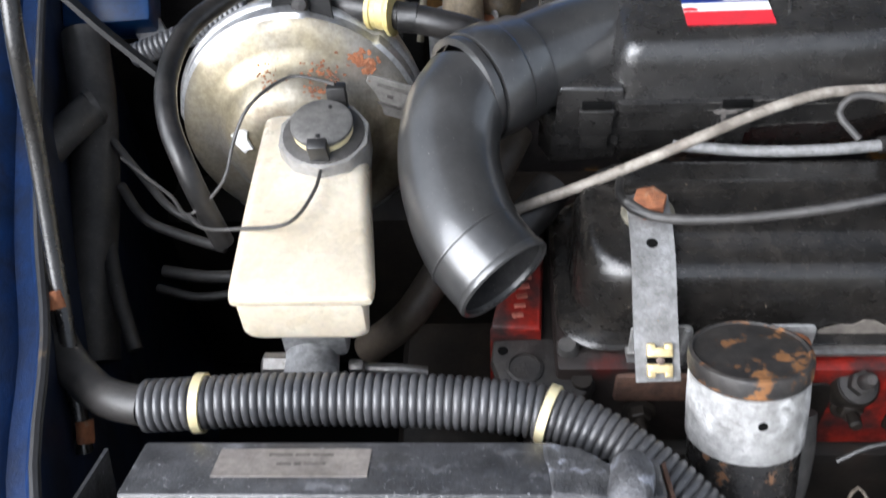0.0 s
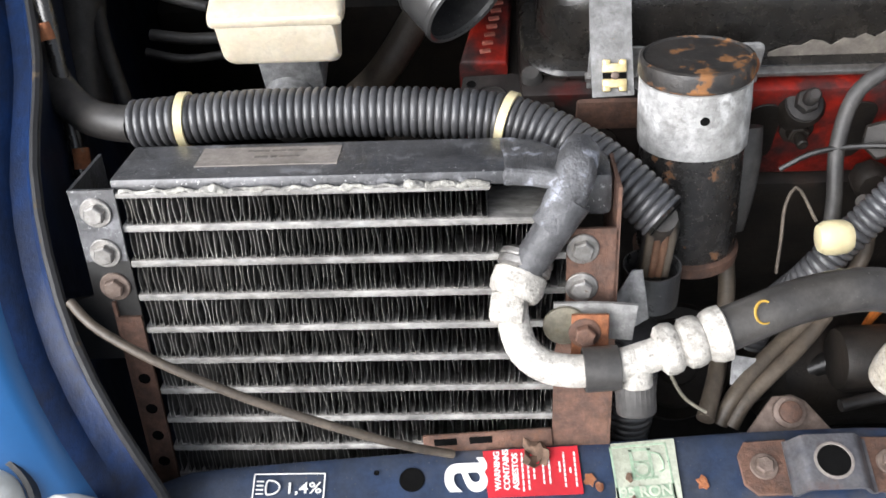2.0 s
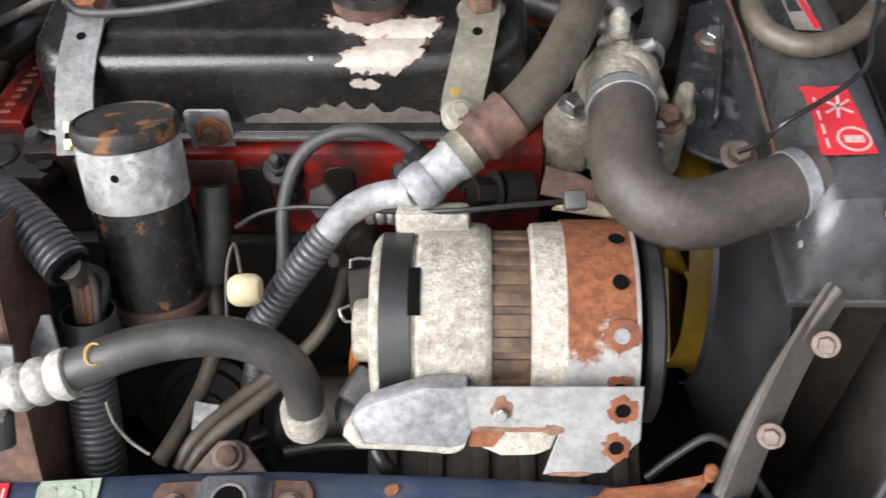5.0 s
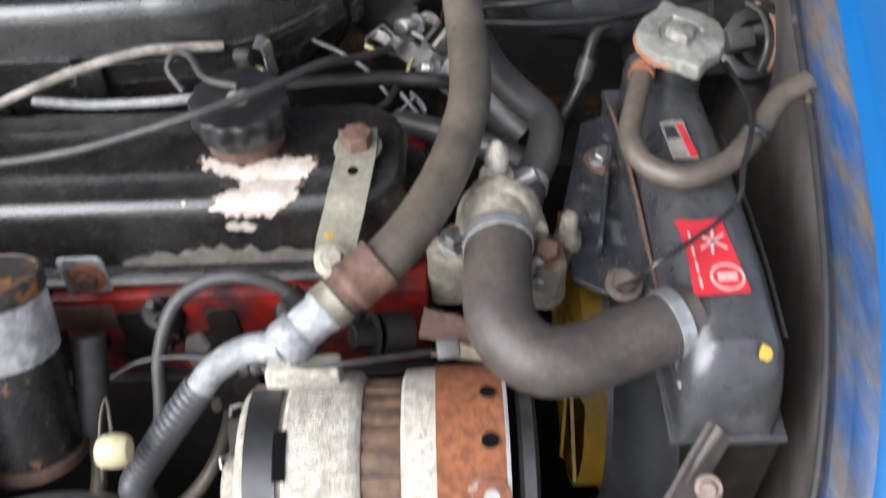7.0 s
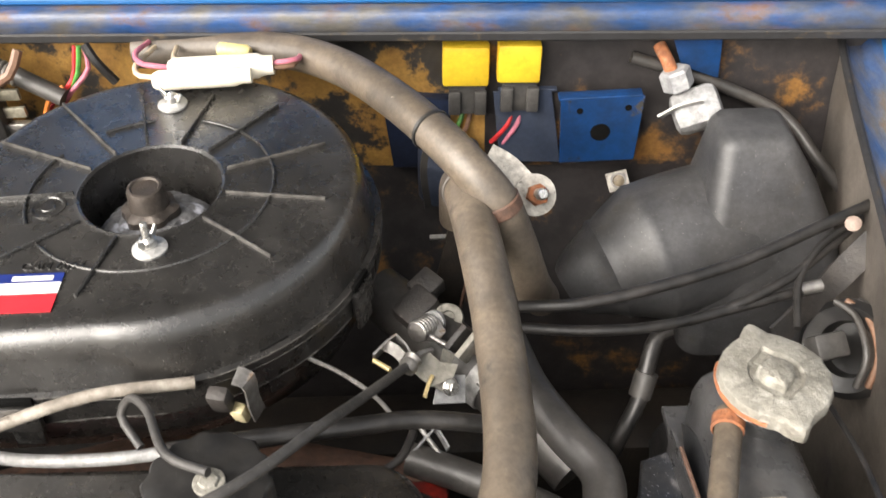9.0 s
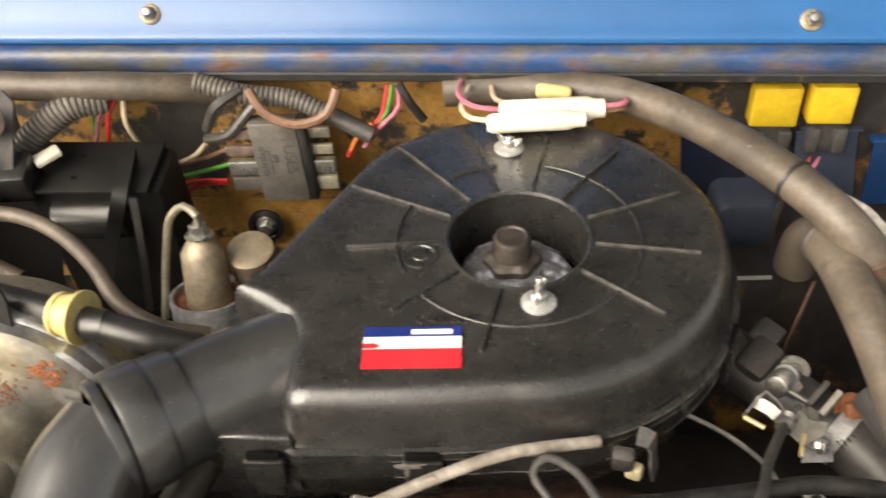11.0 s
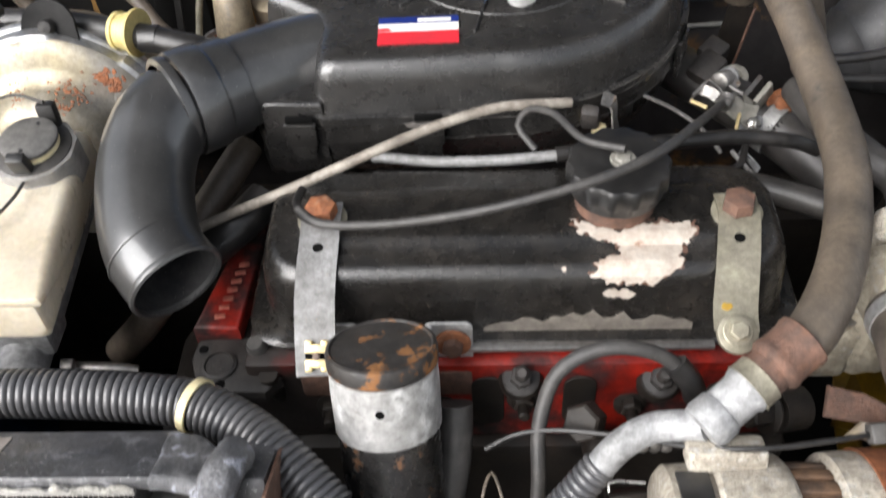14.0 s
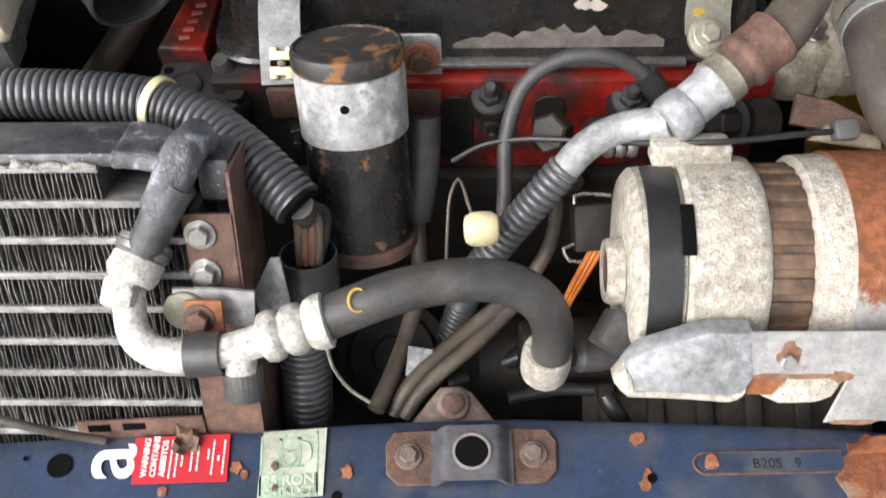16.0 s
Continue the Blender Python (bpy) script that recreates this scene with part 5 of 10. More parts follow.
for x, y, nx, ny in ((0.1065, 0.4590, 0, -1), (0.1990, 0.4590, 0, -1), (0.342, 0.4980, 0.62, -0.78), (0.3905, 0.5520, 0.92, -0.38)):
    cmx = basis((x + nx * 0.0015, y + ny * 0.0015, 0.8265), (-ny, nx, 0), (nx, ny, 0.05))
    part("clip", join(box((0.0225, 0.0200, 0.0050), cmx, 0.0012), box((0.0185, 0.0150, 0.0040), cmx @ Matrix.Translation((0, -0.0160, -0.0012)), 0.0014), box((0.0235, 0.0035, 0.0035), cmx @ Matrix.Translation((0, 0.0085, 0.0012)), 0.0008)), PLASTIC, airbox, "snap clip of the lid")
    part("clip_gap", box((0.0200, 0.0052, 0.0030), cmx @ Matrix.Translation((0, 0.0130, -0.0004)), 0.0008), HOLE, airbox, "black piece painting the shade of the slot above the clip")
part("white_scuff", fan_patch([(a + 0.002 * math.sin(40 * a), c) for a, c in ragged(22, 0.0075, 0.0016, 0.55, gr)], basis((0.1905, 0.4535, 0.8370), (1, 0, 0.05), (0, -1, 0.1)), 0.0005), PALE_GREY, airbox, "scraped pale mark")
part("scuff_tail", fan_patch(ragged(14, 0.0012, 0.0055, 0.4, gr), basis((0.1900, 0.4535, 0.8310), (1, 0, 0), (0, -1, 0.1)), 0.0005), PALE_GREY, airbox)
sticker = thing("air_cleaner_sticker", (0.193, 0.506, 0.880), "blue, white and red maker's sticker on the air cleaner lid", "sticker")
sm = basis((0.1645, 0.4885, 0.8803), (1, 0.02, 0), (0, 0, 1))
for nm, y0, y1, mt in (("red_band", 0.0, 0.0150, RED_PRINT), ("white_band", 0.0150, 0.0245, WHITE), ("blue_band", 0.0245, 0.0325, NAVY_PRINT)):
    part(nm, moved(span(0, 0.0575, y0, y1, 0.0, 0.0005), sm), mt, sticker)
part("logo_bar", moved(span(0.028, 0.052, 0.0262, 0.0300, 0.0005, 0.0008), sm), WHITE, sticker)
part("logo_tail", moved(prism([(0.0, 0.0155), (0.008, 0.0155), (0.010, 0.0175), (0.006, 0.0195), (0.0, 0.019)], 0.0005, 0.0008), sm), RED_PRINT, sticker)


def wing_nut(x, y, z, turn, tall):
    w = thing("wing_nut", (x, y, z), "worn zinc wing nut on its washer", "wing nut", "air cleaner wing nuts")
    m = Matrix.Translation((x, y, z)) @ pose(0, 0, 0, 0, 0, turn)
    part("washer", lathe([(0.0108, 0), (0.0108, 0.0014), (0.0098, 0.002), (0.006, 0.0034), (0.004, 0.0040)], m, 28), ZINC, w)
    part("hub", lathe([(0.0052, 0.002), (0.005, 0.008), (0.0038, 0.009)], m, 18), BRIGHT, w)
    for s in (-1, 1):
        part("ear", moved(prism([(s * 0.003, 0.003), (s * 0.0065, 0.004), (s * 0.0105, 0.0105), (s * 0.0095, 0.0125), (s * 0.006, 0.010), (s * 0.003, 0.0085)], -0.0009, 0.0009, None, 0.0004, 1), m @ Matrix(((1, 0, 0, 0), (0, 0, 1, 0), (0, 1, 0, 0), (0, 0, 0, 1)))), BRIGHT, w)
    part("stud", lathe([(0.0024, 0.008), (0.0024, tall), (0.0016, tall + 0.001)], m, 12), BRIGHT, w)


wing_nut(0.2675, 0.5415, 0.8802, 70, 0.020)
wing_nut(0.251, 0.700, 0.8802, 150, 0.010)
carb = thing("carburettor", (AX, 0.60, 0.72), "corroded grey carburettor top with a brown cap inside the air cleaner", "carburettor")
part("body", lathe([(0.038, 0.74), (0.038, 0.838), (0.032, 0.846)], Matrix.Translation((AX, 0.600, 0)), 36), OILY, carb)
part("air_horn", craggy(finer(lathe([(0.041, 0.836), (0.0405, 0.846), (0.036, 0.853), (0.031, 0.8565), (0.026, 0.8585), (0.022, 0.860), (0.018, 0.861)], Matrix.Translation((AX - 0.002, 0.596, 0)), 48), 1), 0.0022, 0.008), CORROSION, carb, "powdery grey metal top", sharp=60)
part("damper_cap", loft([[(AX - 0.004 + r * math.cos(2 * math.pi * k / 48), 0.600 + r * math.sin(2 * math.pi * k / 48), z) for k in range(48)] for r, z in ((0.015, 0.853), (0.0155, 0.860), (0.0145, 0.866), (0.0132, 0.868), (0.0124, 0.8800), (0.0112, 0.8830), (0.0095, 0.8834), (0.0085, 0.8822), (0.002, 0.8822))]), CAP_BROWN, carb, "dull brown metal damper cap")
part("cap_skirt", loft([[(AX - 0.004 + (r + 0.0012 * math.cos(12 * math.pi * k / 48)) * math.cos(2 * math.pi * k / 48), 0.600 + (r + 0.0012 * math.cos(12 * math.pi * k / 48)) * math.sin(2 * math.pi * k / 48), z) for k in range(48)] for r, z in ((0.0170, 0.854), (0.0186, 0.857), (0.0180, 0.8655), (0.0140, 0.8685))]), CAP_BROWN, carb, "crusted hexagon of the cap")

# ---- intake elbow ----
duct = thing("intake_duct", (0.03, 0.40, 0.79), "glossy black plastic intake elbow with an open mouth", "intake duct")
dl = spline([(0.0425, 0.3225, 0.8215), (0.0255, 0.3435, 0.8285), (0.0140, 0.3740, 0.8345), (0.0085, 0.410, 0.8425), (0.0120, 0.438, 0.8505), (0.0215, 0.4590, 0.8530)], 0.004)
nn = len(dl)
part("elbow", skin(dl, [0.0318 + 0.0012 * (i / nn) for i in range(nn)], 40, False), GLOSS, duct)
d0 = (dl[0] - dl[1]).normalized()
part("inner_wall", skin(dl, 0.0296, 36, False), LINER, duct, "dusty inside of the elbow")
part("mouth_rim", lathe([(0.0292, -0.0030), (0.0296, 0.0), (0.0312, 0.0010), (0.0326, -0.0002), (0.0326, -0.0030), (0.0319, -0.0045)], along(dl[0], d0), 48, False), GLOSS, duct, "thin worn rim of the open mouth")
part("mould_line", lathe([(0.0318, -0.0290), (0.0326, -0.0285), (0.0326, -0.0275), (0.0318, -0.0270)], along(dl[0], d0), 48, False), GLOSS, duct, "faint moulded step round the elbow")
d1 = V(0.785, 0.615, -0.06).normalized()
cmx = along(dl[-1] + V(0.0015, 0.002, 0), d1)
part("elbow_lip", lathe([(0.0328, -0.0075), (0.0372, -0.0065), (0.0378, -0.0030), (0.0372, -0.0005), (0.0340, 0.0)], cmx, 56, False), GLOSS, duct, "raised lip of the elbow")
part("collar", lathe([(0.0335, 0.0015), (0.0378, 0.0022), (0.0386, 0.0045), (0.0384, 0.0225), (0.0376, 0.0240), (0.0370, 0.0246), (0.0366, 0.0262), (0.0363, 0.0420), (0.0355, 0.0435), (0.0335, 0.0440)], cmx, 56, False), GLOSS, duct, "two-step collar")
part("collar_tab", box((0.007, 0.020, 0.003), cmx @ pose(0, 0, 0, 0, 0, 118) @ Matrix.Translation((0.0385, 0, 0.006)) @ pose(0, 0, 0, 0, 90, 0), 0.001), GLOSS, duct)
part("spigot", skin(spline([dl[-1] + d1 * 0.035, (0.086, 0.5075, 0.8485), (0.112, 0.524, 0.8450), (0.150, 0.545, 0.838)], 0.005), 0.0336, 40, False), GLOSS, duct)
part("mould_mark", lathe([(0.0062, 0.0), (0.0062, 0.0004), (0.0054, 0.0004), (0.0054, 0.0)], along(V(0.0120, 0.4330, 0.8815), (-0.15, -0.25, 1)), 24, False), GLOSS, duct, "round moulding mark")


# ---- brake parts ----
SC = V(-0.112, 0.548, 0.757)
SA = V(0.02, -0.985, 0.17).normalized()
servo = thing("brake_servo", (SC.x, SC.y, SC.z - 0.098), "yellowed zinc brake servo drum with rusty crimped rim", "brake servo")
sm2 = along(SC, SA)
part("rear_shell", lathe([(0.05, -0.075), (0.085, -0.06), (0.094, -0.03), (0.096, -0.006)], sm2, 64), ZINC_GOLD, servo)
def rim_step(k, q):
    """The rim's radius, with two cut-back stretches."""
    return q - (0.0035 if q > 0.095 and (20 <= k < 33 or 70 <= k < 92) else 0.0)


part("crimped_rim", loft([[tuple(sm2 @ V(rim_step(k, q) * math.cos(2 * math.pi * k / 144), rim_step(k, q) * math.sin(2 * math.pi * k / 144), w)) for k in range(144)] for q, w in ((0.094, -0.010), (0.0990, -0.009), (0.0998, -0.004), (0.0985, 0.0), (0.0965, 0.0015), (0.0958, 0.0130), (0.0925, 0.0155))], False), ZINC_BRIGHT, servo, "bright zinc rim")
SHELL = ((0.0935, 0.0145), (0.0905, 0.0175), (0.084, 0.0205), (0.074, 0.0225), (0.066, 0.025), (0.058, 0.034), (0.054, 0.044), (0.044, 0.052), (0.030, 0.054), (0.001, 0.054))
part("front_shell", lathe(list(SHELL), sm2, 64), ZINC_GOLD, servo)


def on_shell(r, a):
    """A place on the servo's front shell by radius and angle."""
    for (p, h), (q, g) in zip(SHELL, SHELL[1:]):
        if q <= r <= p:
            return sm2 @ V(r * math.cos(a), r * math.sin(a), h + (g - h) * (p - r) / (p - q))
    return sm2 @ V(r * math.cos(a), r * math.sin(a), SHELL[0][1])


sinv = sm2.inverted()
for name, at, count, wide, tall, size in (("rust_bloom", (-0.056, 0.53, 0.818), 46, 0.20, 0.008, 0.0022), ("rust_bloom", (-0.088, 0.53, 0.815), 70, 0.34, 0.012, 0.0014), ("rust_bloom", (-0.128, 0.53, 0.817), 30, 0.22, 0.010, 0.0010)):
    q = sinv @ V(*at)
    a0, r0 = math.atan2(q.y, q.x), math.hypot(q.x, q.y)
    bits = []
    for k in range(count):
        p = on_shell(min(0.0925, r0 + gr.gauss(0, 0.5) * tall), a0 + gr.gauss(0, 0.42) * wide)
        bits.append(fan_patch(ragged(7, gr.uniform(0.4, 1.3) * size, gr.uniform(0.4, 1.1) * size, 0.4, gr), along(p, SA + V(0, 0, 0.45)), 0.0006))
    part(name, join(*bits), RUST_BRIGHT, servo, "speckled orange rust bloom")
lm_ = basis(on_shell(0.076, math.atan2(*(sinv @ V(-0.058, 0.53, 0.782)).yx)), (1, 0.02, -0.42), SA + V(0, 0, 0.10))
part("servo_label", prism(roundrect(-0.021, 0.021, -0.0145, 0.0145, 0.003, 4), -0.001, 0.0012, lm_, 0.0004, 1), LABEL_GREY, servo, "dull grey embossed label")
for k, (a, b) in enumerate(((-0.012, 0.016), (-0.002, 0.003), (-0.014, 0.012))):
    part("label_bar", moved(span(a, b, 0.0070 - 0.0070 * k, 0.0095 - 0.0070 * k, 0.0011, 0.0016), lm_), PALE_GREY, servo)
part("paint_daub", fan_patch(ragged(14, 0.007, 0.009, 0.35, gr), along(Vector((-0.1502, 0.4972, 0.7778)), (-0.25, -0.95, 0.2)), 0.0025), WHITE, servo, "white paint daub")
mcyl = thing("master_cylinder", (-0.076, 0.40, 0.72), "dull alloy brake master cylinder under the reservoir", "master cylinder")
part("barrel", lathe([(0.017, 0.0), (0.0175, 0.004), (0.0175, 0.19), (0.021, 0.20), (0.021, 0.225)], along((-0.079, 0.288, 0.752), (-0.05, 1, 0.02)), 28), ALU_GREY, mcyl)
part("end_plug", lathe([(0.012, 0), (0.012, 0.006), (0.009, 0.008)], along((-0.079, 0.289, 0.752), (0, -1, 0)), 6), STEEL, mcyl)
part("side_boss", lathe([(0.009, 0), (0.009, 0.018), (0.006, 0.02)], along((-0.092, 0.31, 0.752), (-1, 0, 0)), 8), STEEL, mcyl)
part("spreader", span(-0.098, -0.056, 0.315, 0.345, 0.755, 0.79, 0.004), ALU_GREY, mcyl)

res = thing("brake_fluid_reservoir", (-0.076, 0.38, 0.79), "milky white plastic brake fluid reservoir, half full", "fluid reservoir")


def tankring(y, z, wx, hz, cx, r=0.008, n=5):
    out = []
    r = min(r, hz * 0.42)
    for x, zz in roundrect(cx - wx / 2, cx + wx / 2, z - hz, z, r, n):
        out.append((x, y, zz))
    return out


secs = [(0.2945, 0.8385, 0.074, 0.0045, -0.0735), (0.2955, 0.8400, 0.081, 0.0075, -0.0735), (0.3000, 0.8408, 0.0835, 0.0100, -0.0735), (0.310, 0.8412, 0.084, 0.0140, -0.0740), (0.345, 0.8415, 0.081, 0.026, -0.0765), (0.385, 0.839, 0.077, 0.036, -0.0795), (0.43, 0.836, 0.073, 0.040, -0.082), (0.455, 0.836, 0.070, 0.040, -0.083), (0.460, 0.833, 0.066, 0.034, -0.083)]
part("upper_tank", loft([tankring(*q) for q in secs]), RES_WHITE, res, "sun-bleached upper half")
secs = [(0.2952, 0.834, 0.064, 0.030, -0.0745), (0.2960, 0.836, 0.0715, 0.034, -0.0745), (0.2990, 0.837, 0.0750, 0.038, -0.0745), (0.44, 0.822, 0.062, 0.036, -0.082), (0.445, 0.820, 0.057, 0.032, -0.082)]
part("lower_tank", loft([tankring(*q) for q in secs]), RES_WHITE, res)
RC = V(-0.0715, 0.4225, 0.847)
cap_axis = V(0.0, -0.10, 0.995)
rcm = along(RC, cap_axis)
ring10 = [(0.0300 * math.cos(2 * math.pi * (k + 0.5) / 10), 0.0300 * math.sin(2 * math.pi * (k + 0.5) / 10)) for k in range(10)]
part("filler_collar", prism(ring10, -0.022, 0.0035, rcm, 0.0012, 2, True), COLLAR_GREY, res, "milky grey faceted collar")
part("cap_knurl", loft([[tuple(rcm @ V((r + 0.0006 * (k % 2)) * math.cos(2 * math.pi * k / 90), (r + 0.0006 * (k % 2)) * math.sin(2 * math.pi * k / 90), z)) for k in range(90)] for r, z in ((0.0262, 0.003), (0.0258, 0.0044), (0.0225, 0.0058), (0.0188, 0.0062))]), DARK_GREY, res, "dusty knurled cap skirt")
part("cap_ring", lathe([(0.0192, 0.0055), (0.0192, 0.0105), (0.0182, 0.0115)], rcm, 40), CREAM, res, "yellowed ring of the cap")
part("cap_disc", lathe([(0.0194, 0.0106), (0.0200, 0.0118), (0.0198, 0.0138), (0.0182, 0.0150), (0.001, 0.0154)], rcm, 40), CAP_DUSTY, res, "dusty dark cap disc")
for dx, dy in ((0.0030, -0.0130), (0.0085, 0.0120)):
    part("disc_dimple", lathe([(0.0016, 0.0148), (0.0014, 0.0156), (0.0002, 0.0156)], rcm @ Matrix.Translation((dx - 0.004, dy, 0)), 12), BLACK, res)
for k, (dx, dy, dz, tall) in enumerate(((0.0085, 0.0215, 0.0140, 0.020), (0.0005, -0.0225, 0.0065, 0.024))):
    tm = basis(RC + V(dx - 0.0005, dy, dz), (1, 0, 0.02), (0, 0.10 if k == 0 else -0.30, 1))
    part("switch_terminal", box((0.0125, 0.0080, tall), tm, 0.0012), BLACK, res, "black wire terminal")
    part("terminal_slot", box((0.0030, 0.0012, 0.0060), tm @ Matrix.Translation((-0.0034, -0.0040, -tall / 2 + 0.0030)), 0.0003), HOLE, res)
    part("terminal_slot", box((0.0030, 0.0012, 0.0060), tm @ Matrix.Translation((0.0034, -0.0040, -tall / 2 + 0.0030)), 0.0003), HOLE, res)
wire = thing("level_switch_wire", (-0.15, 0.38, 0.80), "thin grey wires of the fluid level switch", "wire")
part("rear_lead", tube([(-0.064, 0.4450, 0.872), (-0.095, 0.458, 0.868), (-0.119, 0.432, 0.865), (-0.129, 0.416, 0.85), (-0.135, 0.396, 0.835), (-0.156, 0.381, 0.82), (-0.184, 0.419, 0.8), (-0.232, 0.467, 0.79)], 0.0012, 8), RUBBER_DARK, wire)
part("front_lead", tube([(-0.071, 0.3960, 0.8450), (-0.0725, 0.3720, 0.8480), (-0.084, 0.344, 0.85), (-0.113, 0.347, 0.842), (-0.142, 0.359, 0.83), (-0.158, 0.38, 0.82)], 0.0012, 8), RUBBER_DARK, wire)

# ---- wiring conduit over the condenser ----
cndt = thing("wiring_conduit", (0.0, 0.25, 0.785), "dark grey corrugated wiring conduit with cream ties", "conduit")
CP = [(-0.163, 0.252, 0.797), (-0.13, 0.252, 0.8), (-0.088, 0.253, 0.802), (-0.029, 0.252, 0.803), (0.025, 0.249, 0.803), (0.065, 0.243, 0.802), (0.098, 0.227, 0.8), (0.126, 0.205, 0.795), (0.151, 0.182, 0.785)]
part("sleeve", ribbed(CP, 0.0152, 0.0022, 0.0049, 22), CONDUIT, cndt)
for a, b in ((1, 2), (5, 6)):
    p, q = Vector(CP[a]), Vector(CP[b])
    if a == 1:
        q = p + V(1, -0.02, 0)
    else:
        q = p + V(1, -0.42, -0.03)
    part("cable_tie", lathe([(0.0155, -0.0028), (0.0170, -0.0026), (0.0170, 0.0026), (0.0155, 0.0028)], along(p, q - p), 28, False), CREAM, cndt, "cream cable tie")
part("end_pipe", tube([(-0.163, 0.252, 0.797), (-0.182, 0.257, 0.795), (-0.199, 0.268, 0.79), (-0.226, 0.296, 0.79), (-0.239, 0.323, 0.8)], 0.0115, 16), RUBBER_DARK, cndt, "plain black end pipe")
part("taped_lead", tube([CP[-1], (0.152, 0.19, 0.762), (0.15, 0.182, 0.735), (0.145, 0.176, 0.7)], 0.0085, 12), RUBBER_DARK, cndt, "black taped lead")
part("lead", tube([CP[-1], (0.162, 0.194, 0.76), (0.156, 0.178, 0.735)], 0.0035, 8), RUBBER_DARK, cndt)
ce = Vector(CP[-1])
cd = (ce - Vector(CP[-2])).normalized()
part("open_end", lathe([(0.0128, 0.0015), (0.0120, 0.0022), (0.0002, 0.0020)], along(ce, cd), 24), HOLE, cndt, "black disc painting the shade inside the open end")
for a in range(4):
    part("loom_wire", tube([ce - cd * 0.004 + V(0.003 * (a - 1.5), 0, 0), Vector((0.153, 0.186, 0.768)) + V(0.0042 * (a - 1.5), 0, 0.001), Vector((0.151, 0.177, 0.737)) + V(0.0040 * (a - 1.5), -0.003, 0)], 0.0026, 10), W_BROWN if a in (1, 2) else RUBBER, cndt)
lc = thing("lower_conduit", (0.126, 0.153, 0.6), "dark grey corrugated conduit going down behind the front panel", "conduit")
part("sleeve", ribbed([(0.143, 0.159, 0.7), (0.142, 0.147, 0.675), (0.141, 0.130, 0.645), (0.136, 0.115, 0.6)], 0.0165, 0.0022, 0.0049, 20), CONDUIT, lc)
clampb = thing("conduit_clamp", (0.146, 0.179, 0.715), "dark steel clamp holding the conduit", "clamp")
part("cup", lathe([(0.0165, -0.013), (0.0165, 0.013), (0.0175, 0.013), (0.0175, -0.013)], along((0.15, 0.175, 0.728), (0, 0.35, 0.94)), 28, False), DARK_TANK, clampb)
arm_m = basis((0.133, 0.15, 0.748), (1, 0, 0.36), (-0.2, -0.8, 0.55))
part("arm", prism([(-0.0125, -0.0205), (0.0080, -0.0130), (0.0120, 0.0170), (0.0060, 0.0180), (-0.0125, -0.0010)], -0.001, 0.001, arm_m, 0.0004, 1), ALU_GREY, clampb, "scuffed dull steel arm")

# ---- air-conditioning pipes ----
acp = thing("refrigerant_pipe", (0.10, 0.12, 0.75), "white-corroded aluminium pipe elbow on the condenser", "pipe")
down = spline([L(0.2430, -0.0140, 0.0070), L(0.2370, -0.0225, 0.0090), L(0.2300, -0.0340, 0.0098), L(0.2235, -0.0450, 0.0100), L(0.2160, -0.0580, 0.0105)], 0.003)
part("upper_pipe", skin(down, [0.0106 - 0.0012 * i / len(down) for i in range(len(down))], 24), CORROSION_DULL, acp, "dark scuffed upper pipe")
u0, u1 = Vector((0.073, 0.15, 0.793)), Vector((0.065, 0.131, 0.785))
ax = u1 - u0
part("ferrule", lathe([(0.0115, -0.004), (0.0145, -0.002), (0.0150, 0.0005), (0.0142, 0.0015), (0.0150, 0.0025), (0.0150, 0.006), (0.0125, 0.008)], along(u0, ax), 28), STEEL, acp, "dull steel ferrule")
part("union_nut", craggy(finer(lathe([(0.0128, 0.007), (0.0148, 0.0085), (0.0150, 0.0165), (0.0138, 0.0205), (0.0120, 0.0225)], along(u0, ax), 10)), 0.0005, 0.005), WHITE_PIPE, acp, "white-corroded union nut")
part("block", box((0.0190, 0.018, 0.017), basis(u0 + ax.normalized() * 0.029, (1, -0.15, 0.05), ax), 0.003), WHITE_PIPE, acp)
part("bend", skin(spline([(0.064, 0.132, 0.783), (0.0655, 0.118, 0.777), (0.0705, 0.104, 0.774), (0.081, 0.0955, 0.773), (0.094, 0.092, 0.774), (0.111, 0.092, 0.776), (0.127, 0.095, 0.778), (0.141, 0.099, 0.78)], 0.004), 0.0088, 20), WHITE_PIPE, acp)
p0, p1 = Vector((0.139, 0.099, 0.78)), Vector((0.169, 0.106, 0.785))
part("crimp_ferrule", lathe([(0.0100, 0.0), (0.0130, 0.002), (0.0140, 0.006), (0.0132, 0.010), (0.0112, 0.012), (0.0112, 0.013), (0.0134, 0.015), (0.0140, 0.019), (0.0132, 0.023), (0.0116, 0.025), (0.0134, 0.027), (0.0148, 0.031), (0.0148, 0.036), (0.0130, 0.037)], along(p0, p1 - p0), 32), WHITE_PIPE, acp, "crimped white ferrule")
part("pipe_clip", lathe([(0.0102, -0.0095), (0.0118, -0.009), (0.0118, 0.009), (0.0102, 0.0095)], along((0.11, 0.092, 0.776), (1, 0.06, 0.02)), 28, False), RUBBER_DARK, acp, "black rubber pipe clip")
part("service_port", lathe([(0.0085, 0.0), (0.0085, 0.011), (0.0075, 0.012)], along((0.128, 0.094, 0.776), (0.05, -0.72, -0.65)), 20), WHITE_PIPE, acp)
